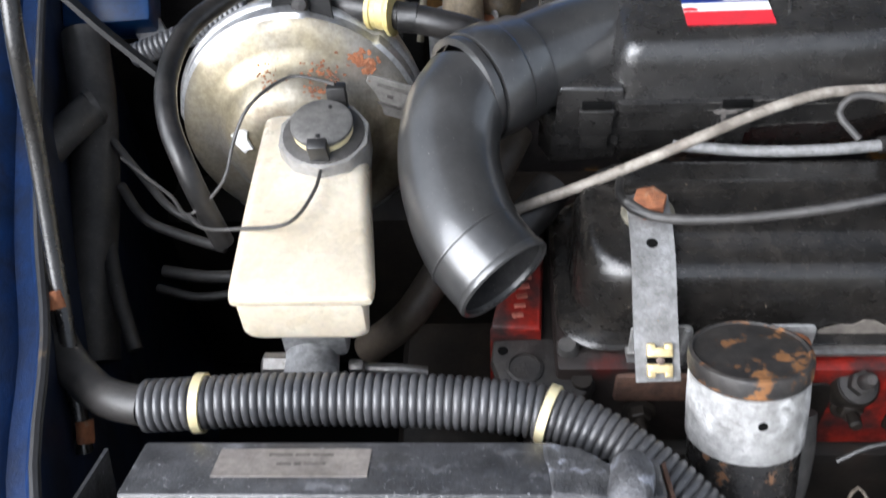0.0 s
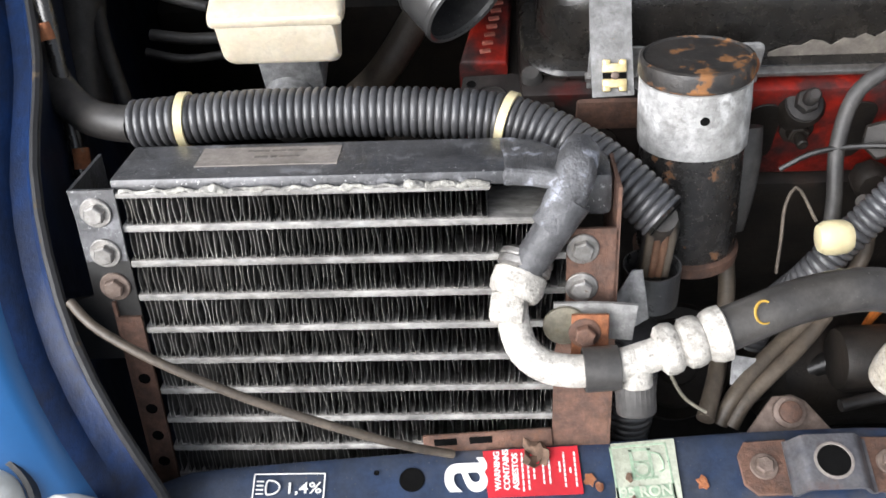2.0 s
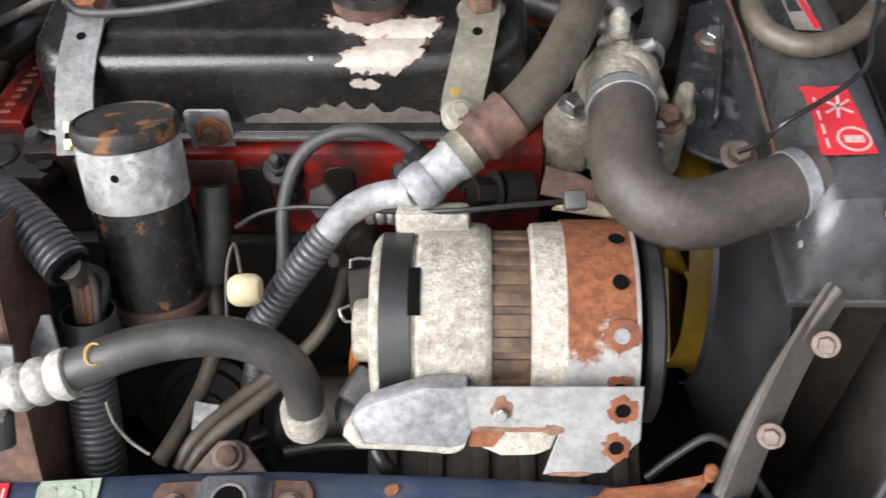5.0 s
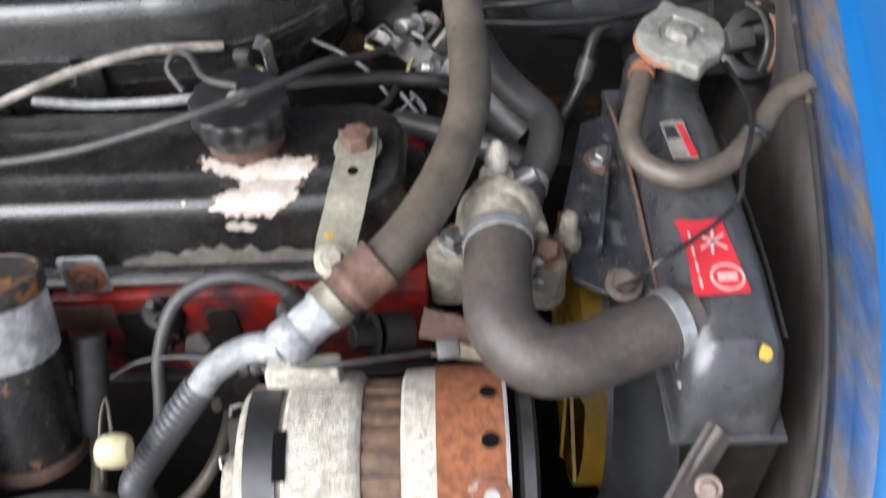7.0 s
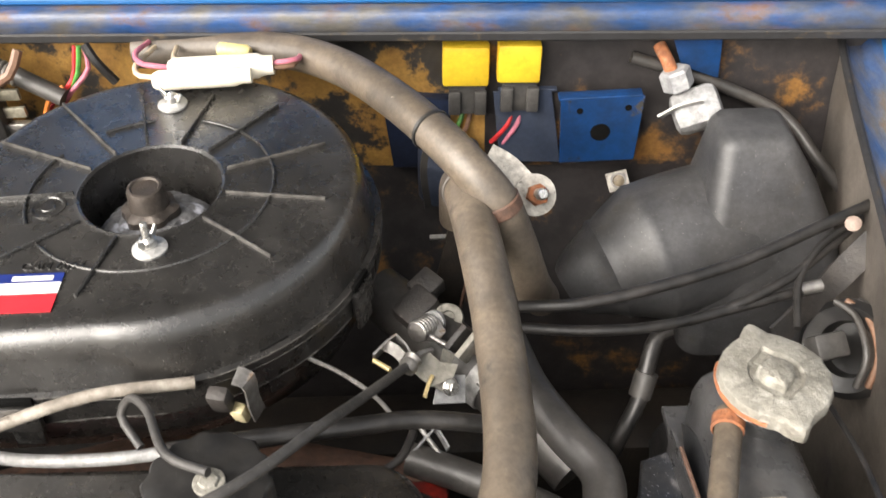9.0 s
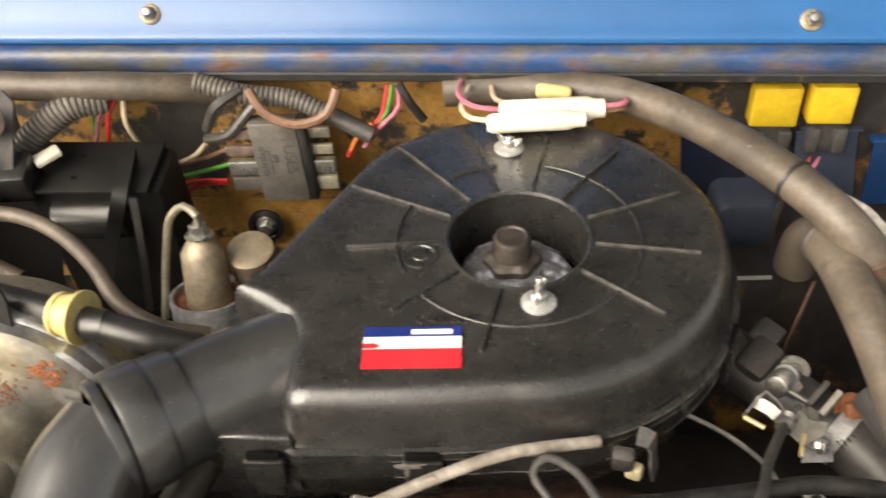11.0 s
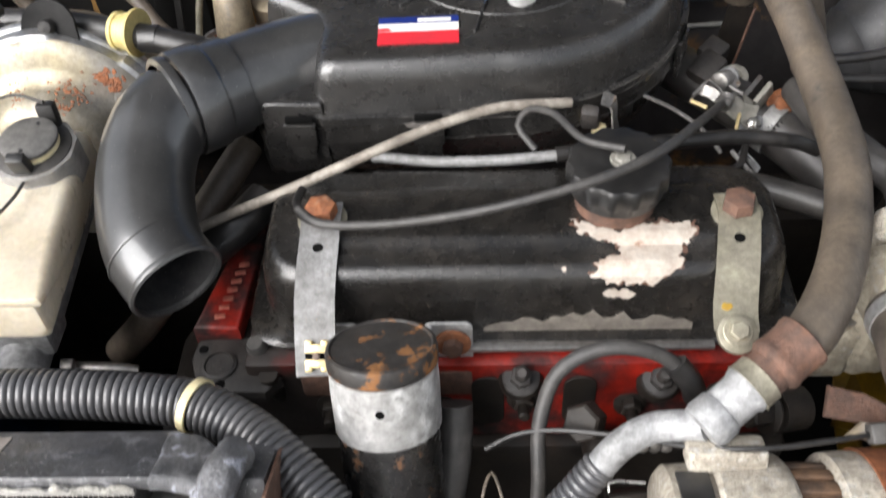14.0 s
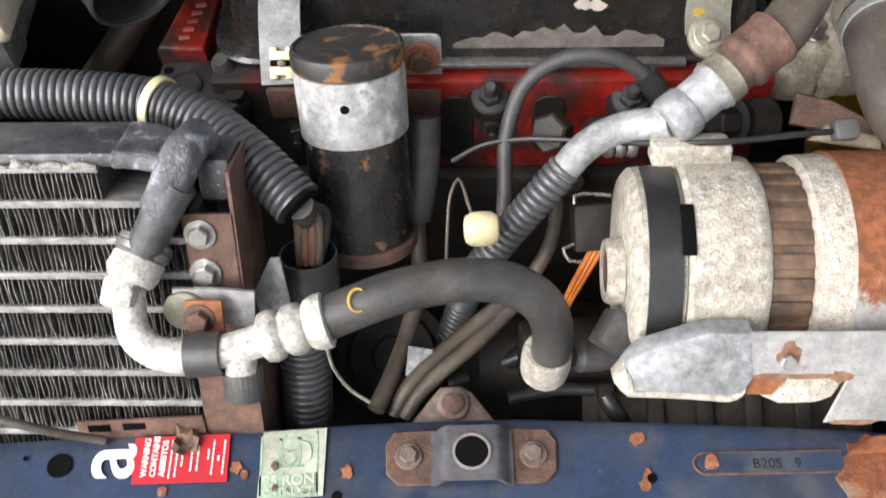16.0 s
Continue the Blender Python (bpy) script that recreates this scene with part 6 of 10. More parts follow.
part("port_cap", loft([[tuple(along((0.128, 0.091, 0.768), (0.05, -0.72, -0.65)) @ V((r + 0.0004 * (k % 2)) * math.cos(2 * math.pi * k / 48), (r + 0.0004 * (k % 2)) * math.sin(2 * math.pi * k / 48), z)) for k in range(48)] for r, z in ((0.009, 0.0), (0.0102, 0.001), (0.0102, 0.0185), (0.009, 0.020))]), DARK_GREY, acp, "ribbed grey port cap")
fh = thing("refrigerant_hose", (0.25, 0.12, 0.69), "dark rubber refrigerant hose arching before the engine", "hose")
part("hose", tube([(0.168, 0.106, 0.785), (0.186, 0.112, 0.789), (0.209, 0.12, 0.792), (0.232, 0.126, 0.792), (0.253, 0.129, 0.79), (0.272, 0.129, 0.783), (0.287, 0.128, 0.766), (0.294, 0.126, 0.738), (0.293, 0.122, 0.712)], 0.0118, 22), RUBBER_AC, fh)
part("end_ferrule", lathe([(0.0132, -0.004), (0.0145, 0.0), (0.0148, 0.012), (0.0142, 0.020), (0.0125, 0.021), (0.0100, 0.023)], along((0.292, 0.124, 0.718), Vector((0.291, 0.123, 0.69)) - Vector((0.292, 0.124, 0.718))), 28), ALU, fh, "dirty corroded ferrule")
part("paint_mark", skin([along((0.191, 0.109, 0.8022), (0.0, -0.5, 0.86)) @ V(0.0046 * math.cos(radians(a)), 0.0058 * math.sin(radians(a)), 0) for a in range(60, 301, 20)], [0.0004 + 0.0005 * math.sin(k * 0.28) for k in range(13)], 8, True, 0.4), OCHRE, fh, "yellow paint ring")
pb = thing("pipe_bracket", (0.11, 0.125, 0.76), "pale zinc pipe bracket with a rusty bolt", "bracket")
part("plate", strip([(0.087, 0.125, 0.77), (0.099, 0.125, 0.77), (0.115, 0.124, 0.771), (0.131, 0.123, 0.77)], 0.0225, 0.0022, (0, 0.45, 0.89)), ZINC, pb)
part("round_end", lathe([(0.0118, 0), (0.0118, 0.0022), (0.011, 0.0024)], along((0.093, 0.123, 0.769), (0, -0.89, 0.45)), 28), STRAP, pb)
part("rusty_tab", box((0.020, 0.030, 0.0025), basis((0.106, 0.113, 0.77), (1, 0, 0), (0, -0.84, 0.54)), 0.0008), RUST_BRIGHT, pb, "orange-rusted tab")
part("bolt", hexhead((0.103, 0.115, 0.774), (0, -0.84, 0.54), 0.0058, 0.007), RUST, pb, "rusted bolt")

hose1 = thing("refrigerant_hose", (0.45, 0.42, 0.80), "thick grey-brown rubber hose curving over the engine", "hose")
part("hose", tube([(0.403, 0.255, 0.822), (0.422, 0.268, 0.829), (0.4435, 0.300, 0.832), (0.4610, 0.340, 0.833), (0.4725, 0.380, 0.834), (0.4785, 0.415, 0.836), (0.476, 0.505, 0.846), (0.47, 0.554, 0.856), (0.4635, 0.600, 0.8600), (0.4602, 0.621, 0.8570), (0.4586, 0.637, 0.8480), (0.4578, 0.648, 0.8320), (0.4575, 0.652, 0.8060)], 0.0148, 24), RUBBER, hose1)
part("end_band", lathe([(0.0150, -0.008), (0.0160, -0.007), (0.0160, 0.004), (0.0150, 0.005)], along((0.4600, 0.6225, 0.8562), (-0.13, 0.86, -0.36)), 28, False), RUBBER_THICK, hose1)
f0, f1 = Vector((0.419, 0.265, 0.831)), Vector((0.385, 0.242, 0.815))
fd = (f1 - f0).normalized()
part("brown_ferrule", lathe([(0.0155, -0.001), (0.0170, 0.0), (0.0170, 0.004), (0.0163, 0.005), (0.0163, 0.0185), (0.0170, 0.0195), (0.0170, 0.023), (0.0155, 0.025), (0.0140, 0.026), (0.0140, 0.034)], along(f0, fd), 32), RUST, hose1, "rust-brown crimp ferrule")
part("collar_nut", lathe([(0.0152, 0.033), (0.0152, 0.041), (0.0160, 0.043)], along(f0, fd), 32), STRAP, hose1)
part("silver_ferrule", lathe([(0.0125, 0.036), (0.0144, 0.038), (0.0146, 0.046), (0.0132, 0.048), (0.0132, 0.062), (0.0148, 0.064), (0.0152, 0.074), (0.0138, 0.078), (0.0098, 0.079)], along(f0, fd), 32), ALU_GREY, hose1, "grey corroded aluminium fitting")
sp = thing("sleeved_pipe", (0.30, 0.21, 0.64), "grey aluminium pipe running into a corrugated sleeve", "pipe")
part("pipe", tube([f0 + fd * 0.075, (0.333, 0.233, 0.789), (0.315, 0.226, 0.782), (0.305, 0.22, 0.772), (0.291, 0.212, 0.755)], 0.0092, 20), ALU_GREY, sp)
part("sleeve", ribbed([(0.304, 0.22, 0.771), (0.289, 0.21, 0.755), (0.271, 0.2, 0.733), (0.252, 0.19, 0.705), (0.243, 0.199, 0.655), (0.234, 0.192, 0.62)], 0.0108, 0.0018, 0.0049, 18), CONDUIT, sp)
cream = thing("cream_connector", (0.255, 0.192, 0.745), "cream plastic bullet connector on a thin wire", "connector")
part("shell", lathe([(0.004, -0.0105), (0.0078, -0.0095), (0.0100, -0.006), (0.0105, 0.0), (0.0100, 0.006), (0.0078, 0.0095), (0.004, 0.0105)], along((0.254, 0.185, 0.757), (1, 0.02, 0.05)), 28), CREAM, cream)
part("loop_wire", tube([(0.248, 0.2, 0.752), (0.24, 0.224, 0.755), (0.235, 0.219, 0.745), (0.233, 0.204, 0.73), (0.232, 0.191, 0.71)], 0.0011, 8), RUBBER, cream)

# ---- alternator ----
YC, ZC = 0.1735, 0.738
alt = thing("alternator", (0.42, YC, ZC - 0.065), "alternator with white-oxidised casing and rusty shield", "alternator")
am = basis((0, YC, ZC), (0, 0, 1), (1, 0, 0))


def drum(rows, seg=72):
    return lathe([(r, x) for x, r in rows], am, seg)


def sheet(x0, x1, r, a0, a1, thick=0.0018, n=28):
    """A curved sheet round the alternator's axis; angles from the top towards the front."""
    rows = []
    for k in range(n + 1):
        a = radians(a0 + (a1 - a0) * k / n)
        rows.append([(x, YC - r * math.sin(a), ZC + r * math.cos(a)) for x in (x0, x1)])
    return section(rows, thick)


part("rear_cover", drum([(0.334, 0.030), (0.336, 0.052), (0.340, 0.0565), (0.363, 0.0585)]), ALU, alt, "white-oxidised rear cover")
part("rear_housing", drum([(0.3635, 0.060), (0.366, 0.0625), (0.398, 0.0635), (0.404, 0.0625), (0.4075, 0.059)]), ALU, alt, "white-oxidised housing")
part("stator", drum([(0.4075, 0.0565), (0.430, 0.0565)]), STATOR, alt, "brown stator laminations")
for k in range(13):
    a = radians(-45 + 13 * k)
    part("stator_rib", box((0.0222, 0.0085, 0.003), basis((0.4188, YC - 0.0572 * math.sin(a), ZC + 0.0572 * math.cos(a)), (1, 0, 0), (0, -math.sin(a), math.cos(a))), 0.0009), STATOR, alt)
part("drive_housing", drum([(0.430, 0.059), (0.432, 0.0630), (0.446, 0.0640), (0.451, 0.0635), (0.454, 0.050)]), ALU, alt, "white-oxidised drive end")
part("pulley", drum([(0.495, 0.030), (0.4955, 0.058), (0.498, 0.0605), (0.5045, 0.0605), (0.507, 0.056), (0.508, 0.03)]), BLACK, alt, "black pulley")
part("bearing_boss", lathe([(0.0200, 0.0), (0.0190, 0.008), (0.0175, 0.010), (0.0140, 0.0095), (0.0135, 0.005)], along((0.334, YC - 0.012, ZC + 0.01), (-1, 0, 0)), 28), ALU, alt)
part("bearing_cap", lathe([(0.0137, 0.0), (0.0130, 0.002)], along((0.3275, YC - 0.012, ZC + 0.01), (-1, 0, 0)), 20), RUST, alt, "rusty bearing cap")
part("regulator_cover", sheet(0.3425, 0.3605, 0.0612, -30, 76, 0.0022), BLACK, alt, "scuffed black cover strip")
part("cover_notch", sheet(0.3595, 0.3665, 0.0640, 4, 30, 0.0016, 8), HOLE, alt)
part("shield", sheet(0.4500, 0.4900, 0.0655, -72, 92, 0.0016, 52), SHIELD, alt, "sheet shield, rust-red above and galvanised below")
part("shield_rim", sheet(0.4885, 0.4906, 0.0662, -72, 92, 0.0022, 40), RUST_SHEET, alt, "pale worn rim")
for a in (-13.7, 13.4, 39.6, 67.6, 94):
    q = radians(a)
    nrm = V(0, -math.sin(q), math.cos(q))
    hm = along(V(0.4797, YC, ZC) + nrm * 0.0668, nrm)
    if a > 30:
        part("rust_ring", fan_patch(ragged(22, 0.0085 + 0.02 * (a < 50) * 0.1, 0.0095, 0.22, gr), hm, 0.0006), RUST_ALT, alt, "rust bloom round the hole")
    part("shield_hole", lathe([(0.0048, 0.0004), (0.0044, 0.0009), (0.0002, 0.0008)], hm, 20), HOLE if a != 39.6 else STEEL, alt)
bn = V(0, -0.865, 0.5)
bracket_m = basis((0, 0.1045, 0.777), (1, 0, 0), bn)
part("mount_plate", prism([(0.391, 0.0013), (0.4905, 0.002), (0.4905, -0.032), (0.4720, -0.0535), (0.4370, -0.0550), (0.4455, -0.0265), (0.391, -0.0262)], 0.0, 0.0020, bracket_m, 0.0006, 1), RUST_SHEET, alt, "galvanised mounting plate with rust edges")
for px_, py_, rx, ry in ((0.428, -0.0252, 0.016, 0.0016), (0.405, -0.0250, 0.010, 0.0014), (0.4410, -0.0250, 0.006, 0.0030), (0.452, -0.0542, 0.012, 0.0014), (0.4130, -0.0120, 0.0060, 0.0068)):
    part("rust_stain", fan_patch(ragged(18, rx, ry, 0.28, gr), bracket_m @ Matrix.Translation((px_, py_, 0.0022)), 0.0003), RUST_STAIN, alt, "rust along the plate's edge")
part("mount_lug", prism([(0.3240, -0.0290), (0.3300, -0.0180), (0.3357, -0.0108), (0.3556, -0.0034), (0.3710, 0.0017), (0.3930, 0.0013), (0.3968, -0.0260), (0.3920, -0.0374), (0.3851, -0.0405), (0.3753, -0.0389), (0.3314, -0.0370)], -0.014, 0.0030, bracket_m, 0.003, 2), ALU_GREY, alt, "grey cast mounting lug")
part("lug_lip", craggy(finer(prism([(0.3235, -0.0295), (0.3290, -0.0200), (0.3325, -0.0240), (0.3345, -0.0335), (0.3760, -0.0360), (0.3850, -0.0375), (0.3935, -0.0330), (0.3920, -0.0380), (0.3851, -0.0412), (0.3753, -0.0396), (0.3314, -0.0378)], -0.013, 0.0044, bracket_m, 0.0015, 1)), 0.0008, 0.006), ALU, alt, "white-oxidised lower lip", sharp=60)
part("rust_gap", prism([(0.3945, -0.0385), (0.3960, -0.0262), (0.4165, -0.0262), (0.4080, -0.0390)], -0.008, -0.001, bracket_m), RUST_ALT, alt)
part("cast_foot", craggy(finer(prism([(0.4019, -0.0402), (0.4110, -0.0345), (0.4174, -0.0262), (0.4467, -0.0262), (0.4409, -0.0415), (0.4317, -0.0452), (0.4123, -0.0457)], -0.014, -0.002, bracket_m, 0.002, 2)), 0.0010, 0.007), ALU, alt, "white-oxidised foot", sharp=60)
for hx_, hy_ in ((0.4795, -0.0125), (0.4770, -0.0365)):
    part("rust_ring", fan_patch(ragged(20, 0.0080, 0.0088, 0.22, gr), bracket_m @ Matrix.Translation((hx_, hy_, 0.0022)), 0.0004), RUST_ALT, alt, "rust bloom round the hole")
    part("plate_hole", lathe([(0.0044, 0.0004), (0.0040, 0.0008), (0.0002, 0.0007)], bracket_m @ Matrix.Translation((hx_, hy_, 0.0022)), 20), HOLE, alt)
part("mount_bolt", hexhead(bracket_m @ V(0.4118, -0.0145, 0.0024), bn, 0.0042, 0.0045, False), BRIGHT, alt, "small bright bolt in a rust stain")
part("rear_terminal", box((0.020, 0.022, 0.018), basis((0.33, 0.128, 0.735), (0.8, -0.3, -0.5), (0.3, -0.5, 0.8)), 0.002), DARK_GREY, alt, "dark grey terminal block")
part("top_lug", box((0.045, 0.02, 0.016), basis((0.372, 0.214, 0.792), (1, 0, 0), (0, 0.4, 0.9)), 0.004), ALU, alt)
for k in range(3):
    part("lug_thread", lathe([(0.0085, -0.003), (0.0095, -0.001), (0.0095, 0.001), (0.0085, 0.003)], along((0.330 + 0.007 * k, 0.238, 0.772), (1, 0, 0)), 20), STEEL, alt)
part("lug_nut", hexhead((0.302, 0.261, 0.755), (-0.5, -0.6, 0.6), 0.013, 0.014, False), OILY, alt)
plug = thing("alternator_plug", (0.326, 0.228, 0.7), "black alternator plug with orange-brown wires", "connector")
part("housing", box((0.026, 0.030, 0.018), basis((0.325, 0.217, 0.715), (1, 0.1, 0), (0, -0.7, 0.7)), 0.002), OILY, plug)
part("spring_clip", tube([(0.336, 0.23, 0.73), (0.313, 0.231, 0.728), (0.315, 0.22, 0.72), (0.314, 0.207, 0.71), (0.306, 0.203, 0.71), (0.31, 0.197, 0.705), (0.324, 0.201, 0.7)], 0.0012, 8), BRIGHT, plug, "thin wire clip")
for k in range(3):
    part("wire", tube([Vector((0.328, 0.208, 0.715)) + V(0.003 * k, 0, 0), Vector((0.32, 0.197, 0.7)) + V(0.003 * k, 0.002, 0), Vector((0.31, 0.192, 0.67)) + V(0.002 * k, 0.002, -0.01), Vector((0.307, 0.192, 0.62))], 0.0019, 8), W_ORANGE, plug, "orange-brown wire")

# ---- cooling ----
therm = thing("thermostat_housing", (0.492, 0.33, 0.75), "powdery corroded alloy thermostat housing", "thermostat housing")
part("base", craggy(finer(loft([[(0.492 + sx * math.cos(2 * math.pi * k / 40) * (1 + 0.10 * math.cos(6 * math.pi * k / 40)), 0.338 + sy * math.sin(2 * math.pi * k / 40), z) for k in range(40)] for sx, sy, z in ((0.038, 0.030, 0.735), (0.040, 0.032, 0.745), (0.040, 0.032, 0.758), (0.036, 0.028, 0.762))])), 0.0022, 0.010, 1.0), THERMO, therm)
part("dome", craggy(loft([[(0.4945 + sx * math.cos(2 * math.pi * k / 48) * (1 + 0.05 * math.cos(6 * math.pi * k / 48)), 0.334 + sy * math.sin(2 * math.pi * k / 48), z) for k in range(48)] for sx, sy, z in ((0.033, 0.030, 0.758), (0.033, 0.030, 0.768), (0.032, 0.029, 0.780), (0.030, 0.027, 0.792), (0.027, 0.025, 0.802), (0.023, 0.022, 0.810), (0.017, 0.017, 0.816), (0.010, 0.010, 0.819), (0.002, 0.002, 0.820))]), 0.0024, 0.011, 2.0), THERMO, therm)
part("outlet", lathe([(0.0225, 0.0), (0.0215, 0.02), (0.0200, 0.035)], along((0.4930, 0.325, 0.8000), (-0.03, -0.97, 0.18)), 32), THERMO, therm)
for p, tall, mt in (((0.4948, 0.3640, 0.8030), 0.013, ALU), ((0.4651, 0.3213, 0.7840), 0.009, STEEL), ((0.5235, 0.2985, 0.7930), 0.009, RUST)):
    part("boss", craggy(lathe([(0.0160, -0.045), (0.0150, -0.030), (0.0140, -0.012), (0.0130, -0.004), (0.0110, 0.0)], along(p, (0, -0.15, 1)), 28), 0.0018, 0.008, p[0] * 9), THERMO, therm)
    part("bolt", craggy(finer(hexhead(p, (0, -0.15, 1), 0.0078, tall)), 0.0009, 0.005, p[0] * 5), mt, therm, "corroded bolt")
part("stub_knob", craggy(finer(lathe([(0.0080, 0), (0.0080, 0.008), (0.0065, 0.014), (0.0035, 0.018)], along((0.4945, 0.3645, 0.8120), (0, 0.1, 1)), 20)), 0.0009, 0.005), ALU, therm, "white-furred knob")
part("side_lug", craggy(finer(box((0.034, 0.026, 0.05), Matrix.Translation((0.462, 0.320, 0.755)), 0.006), 2), 0.002, 0.010, 4.0), THERMO, therm)
part("rib", craggy(finer(box((0.010, 0.040, 0.014), basis((0.517, 0.335, 0.792), (1, 0.3, 0), (0.3, 0, 1)), 0.004), 2), 0.0015, 0.008, 5.0), THERMO, therm)
th = thing("radiator_hose", (0.53, 0.24, 0.77), "thick brown-black rubber top radiator hose with steel clips", "hose")
TP = [(0.4919, 0.3045, 0.8060), (0.4912, 0.288, 0.8085), (0.4890, 0.258, 0.8105), (0.4920, 0.228, 0.809), (0.508, 0.210, 0.805), (0.532, 0.2105, 0.801), (0.560, 0.222, 0.799), (0.590, 0.235, 0.798), (0.606, 0.241, 0.798)]
part("hose", tube(TP, 0.0214, 36, 0.004), RUBBER_THICK, th)


def hose_clip(parent, at, axis, r, screw):
    m = along(at, axis)
    part("clip_band", lathe([(r, -0.0046), (r + 0.0012, -0.0044), (r + 0.0012, 0.0044), (r, 0.0046)], m, 40, False), ZINC_BRIGHT, parent, "steel hose clip")
    part("clip_screw", join(moved(lathe([(0.005, -0.009), (0.005, 0.009), (0.003, 0.0105)], None, 16), along(screw, Vector(axis).cross(Vector((0, 0, 1))) + V(0, -0.3, -0.6))), hexhead(Vector(screw) + V(0, -0.010, -0.004), (0, -0.9, -0.3), 0.005, 0.005, False)), ZINC, parent, "clip screw")


hose_clip(th, (0.4916, 0.2965, 0.8073), (0.02, -0.98, 0.15), 0.0217, (0.516, 0.294, 0.790))
hose_clip(th, (0.5925, 0.236, 0.798), (0.92, 0.38, 0.0), 0.0217, (0.600, 0.220, 0.781))
rad = thing("radiator", (0.632, 0.34, 0.45), "dull black side-mounted radiator with worn top tank", "radiator")


def tank_sec(y, top, x0, x1):
    w = (x1 - x0) / 2
    c = (x0 + x1) / 2
    return [(x0, y, 0.745), (x0, y, top - 0.022), (x0 + 0.004, y, top - 0.009), (x0 + 0.012, y, top - 0.002), (c - 0.3 * w, y, top), (c + 0.3 * w, y, top), (x1 - 0.010, y, top - 0.003), (x1 - 0.003, y, top - 0.012), (x1, y, top - 0.025), (x1, y, 0.745)]


part("top_tank", loft([tank_sec(*q) for q in ((0.188, 0.765, 0.600, 0.654), (0.192, 0.775, 0.598, 0.656), (0.200, 0.798, 0.597, 0.657), (0.213, 0.812, 0.596, 0.658), (0.27, 0.818, 0.5955, 0.658), (0.36, 0.818, 0.597, 0.656), (0.42, 0.812, 0.600, 0.654), (0.47, 0.806, 0.602, 0.654), (0.505, 0.800, 0.604, 0.654))]), DARK_TANK, rad)
part("tank_flange", prism([(0.592, 0.1865), (0.664, 0.1865), (0.668, 0.52), (0.592, 0.52)], 0.738, 0.745, None, 0.001, 1), DARK_TANK, rad, "folded tank flange")
part("core", span(0.603, 0.662, 0.19, 0.51, 0.42, 0.738), OILY, rad)
part("filler_neck", lathe([(0.021, 0.790), (0.021, 0.829), (0.027, 0.833), (0.027, 0.836)], Matrix.Translation((0.632, 0.462, 0)), 36), DARK_TANK, rad)
part("hose_stub", lathe([(0.0195, -0.012), (0.0195, 0.03), (0.021, 0.032)], along((0.615, 0.244, 0.797), (-0.92, -0.38, 0)), 28), DARK_TANK, rad)
part("overflow_stub", tube([(0.612, 0.452, 0.826), (0.603, 0.447, 0.824)], 0.004, 12), RUST_BRIGHT, rad, "rusty overflow stub")
part("tank_seam", tube([(0.6565, 0.40, 0.800), (0.6585, 0.345, 0.8010), (0.6600, 0.282, 0.8010), (0.6600, 0.225, 0.796)], 0.0016, 8), BLACK, rad, "dark pressed seam")
part("paint_dot", fan_patch(ragged(10, 0.004, 0.005, 0.15, gr), along((0.6405, 0.206, 0.8085), (0.05, -0.75, 0.66))), OCHRE, rad, "yellow paint dot")
n = 96


def ear(k):
    a = 2 * math.pi * k / n
    return 0.0322 + 0.0088 * max(0.0, math.cos(2 * (a - radians(97)))) ** 12


loops = []
for s, z in ((0.93, 0.8335), (1.0, 0.835), (1.0, 0.842), (0.97, 0.8445), (0.90, 0.8455), (0.55, 0.8462), (0.50, 0.8462), (0.45, 0.8442), (0.33, 0.8440), (0.30, 0.8485), (0.24, 0.850), (0.05, 0.8502)):
    loops.append([(0.632 + ear(k) * s * math.cos(2 * math.pi * k / n), 0.460 + ear(k) * s * math.sin(2 * math.pi * k / n), z) for k in range(n)])
cap = part("filler_cap", craggy(loft(loops), 0.0007, 0.006, 3.0), CAP_GREY, rad, "worn grey metal two-eared cap")
part("rust_edge", skin([V(0.632 + 0.0312 * math.cos(radians(150 + 9 * k)), 0.460 + 0.0312 * math.sin(radians(150 + 9 * k)), 0.8375) for k in range(12)], 0.0022, 8), RUST_BRIGHT, cap, "orange rust on the rim")
rlab = thing("radiator_sticker", (0.622, 0.27, 0.815), "red warning sticker with white symbols on the radiator", "sticker")
rm_ = basis((0.6055, 0.2420, 0.8188), (1, 0.0, 0.0), (0.0, 0.0, 1))
part("sticker_sheet", moved(prism([(-0.0012, -0.0012), (0.0332, 0.0008), (0.0271, 0.0604), (0.012, 0.0585), (0.0020, 0.0600), (-0.0030, 0.0590), (-0.0010, 0.0545), (0.0010, 0.030)], 0.0, 0.0005), rm_), RED_PRINT, rlab)
for k in range(4):
    part("print_bar", moved(span(0.0040, 0.0056, 0.005 + 0.012 * k, 0.013 + 0.012 * k, 0.0005, 0.0009), rm_), PALE_RED, rlab)
part("ring_symbol", moved(lathe([(0.0105, 0.0005), (0.0105, 0.0009), (0.0088, 0.0009), (0.0088, 0.0005)], Matrix.Translation((0.0215, 0.0125, 0)), 32, False), rm_), PALE_RED, rlab)
part("ring_bar", moved(span(0.0155, 0.0275, 0.0095, 0.0155, 0.0005, 0.0009), rm_), PALE_RED, rlab)
for a in (35, -35, 80):
    part("cross_symbol", moved(box((0.020, 0.0018, 0.0004), Matrix.Translation((0.018, 0.041, 0.0007)) @ pose(0, 0, 0, 0, 0, a)), rm_), PALE_RED, rlab)
rlab2 = thing("maker_sticker", (0.632, 0.395, 0.815), "torn silver and red sticker on the radiator", "sticker")
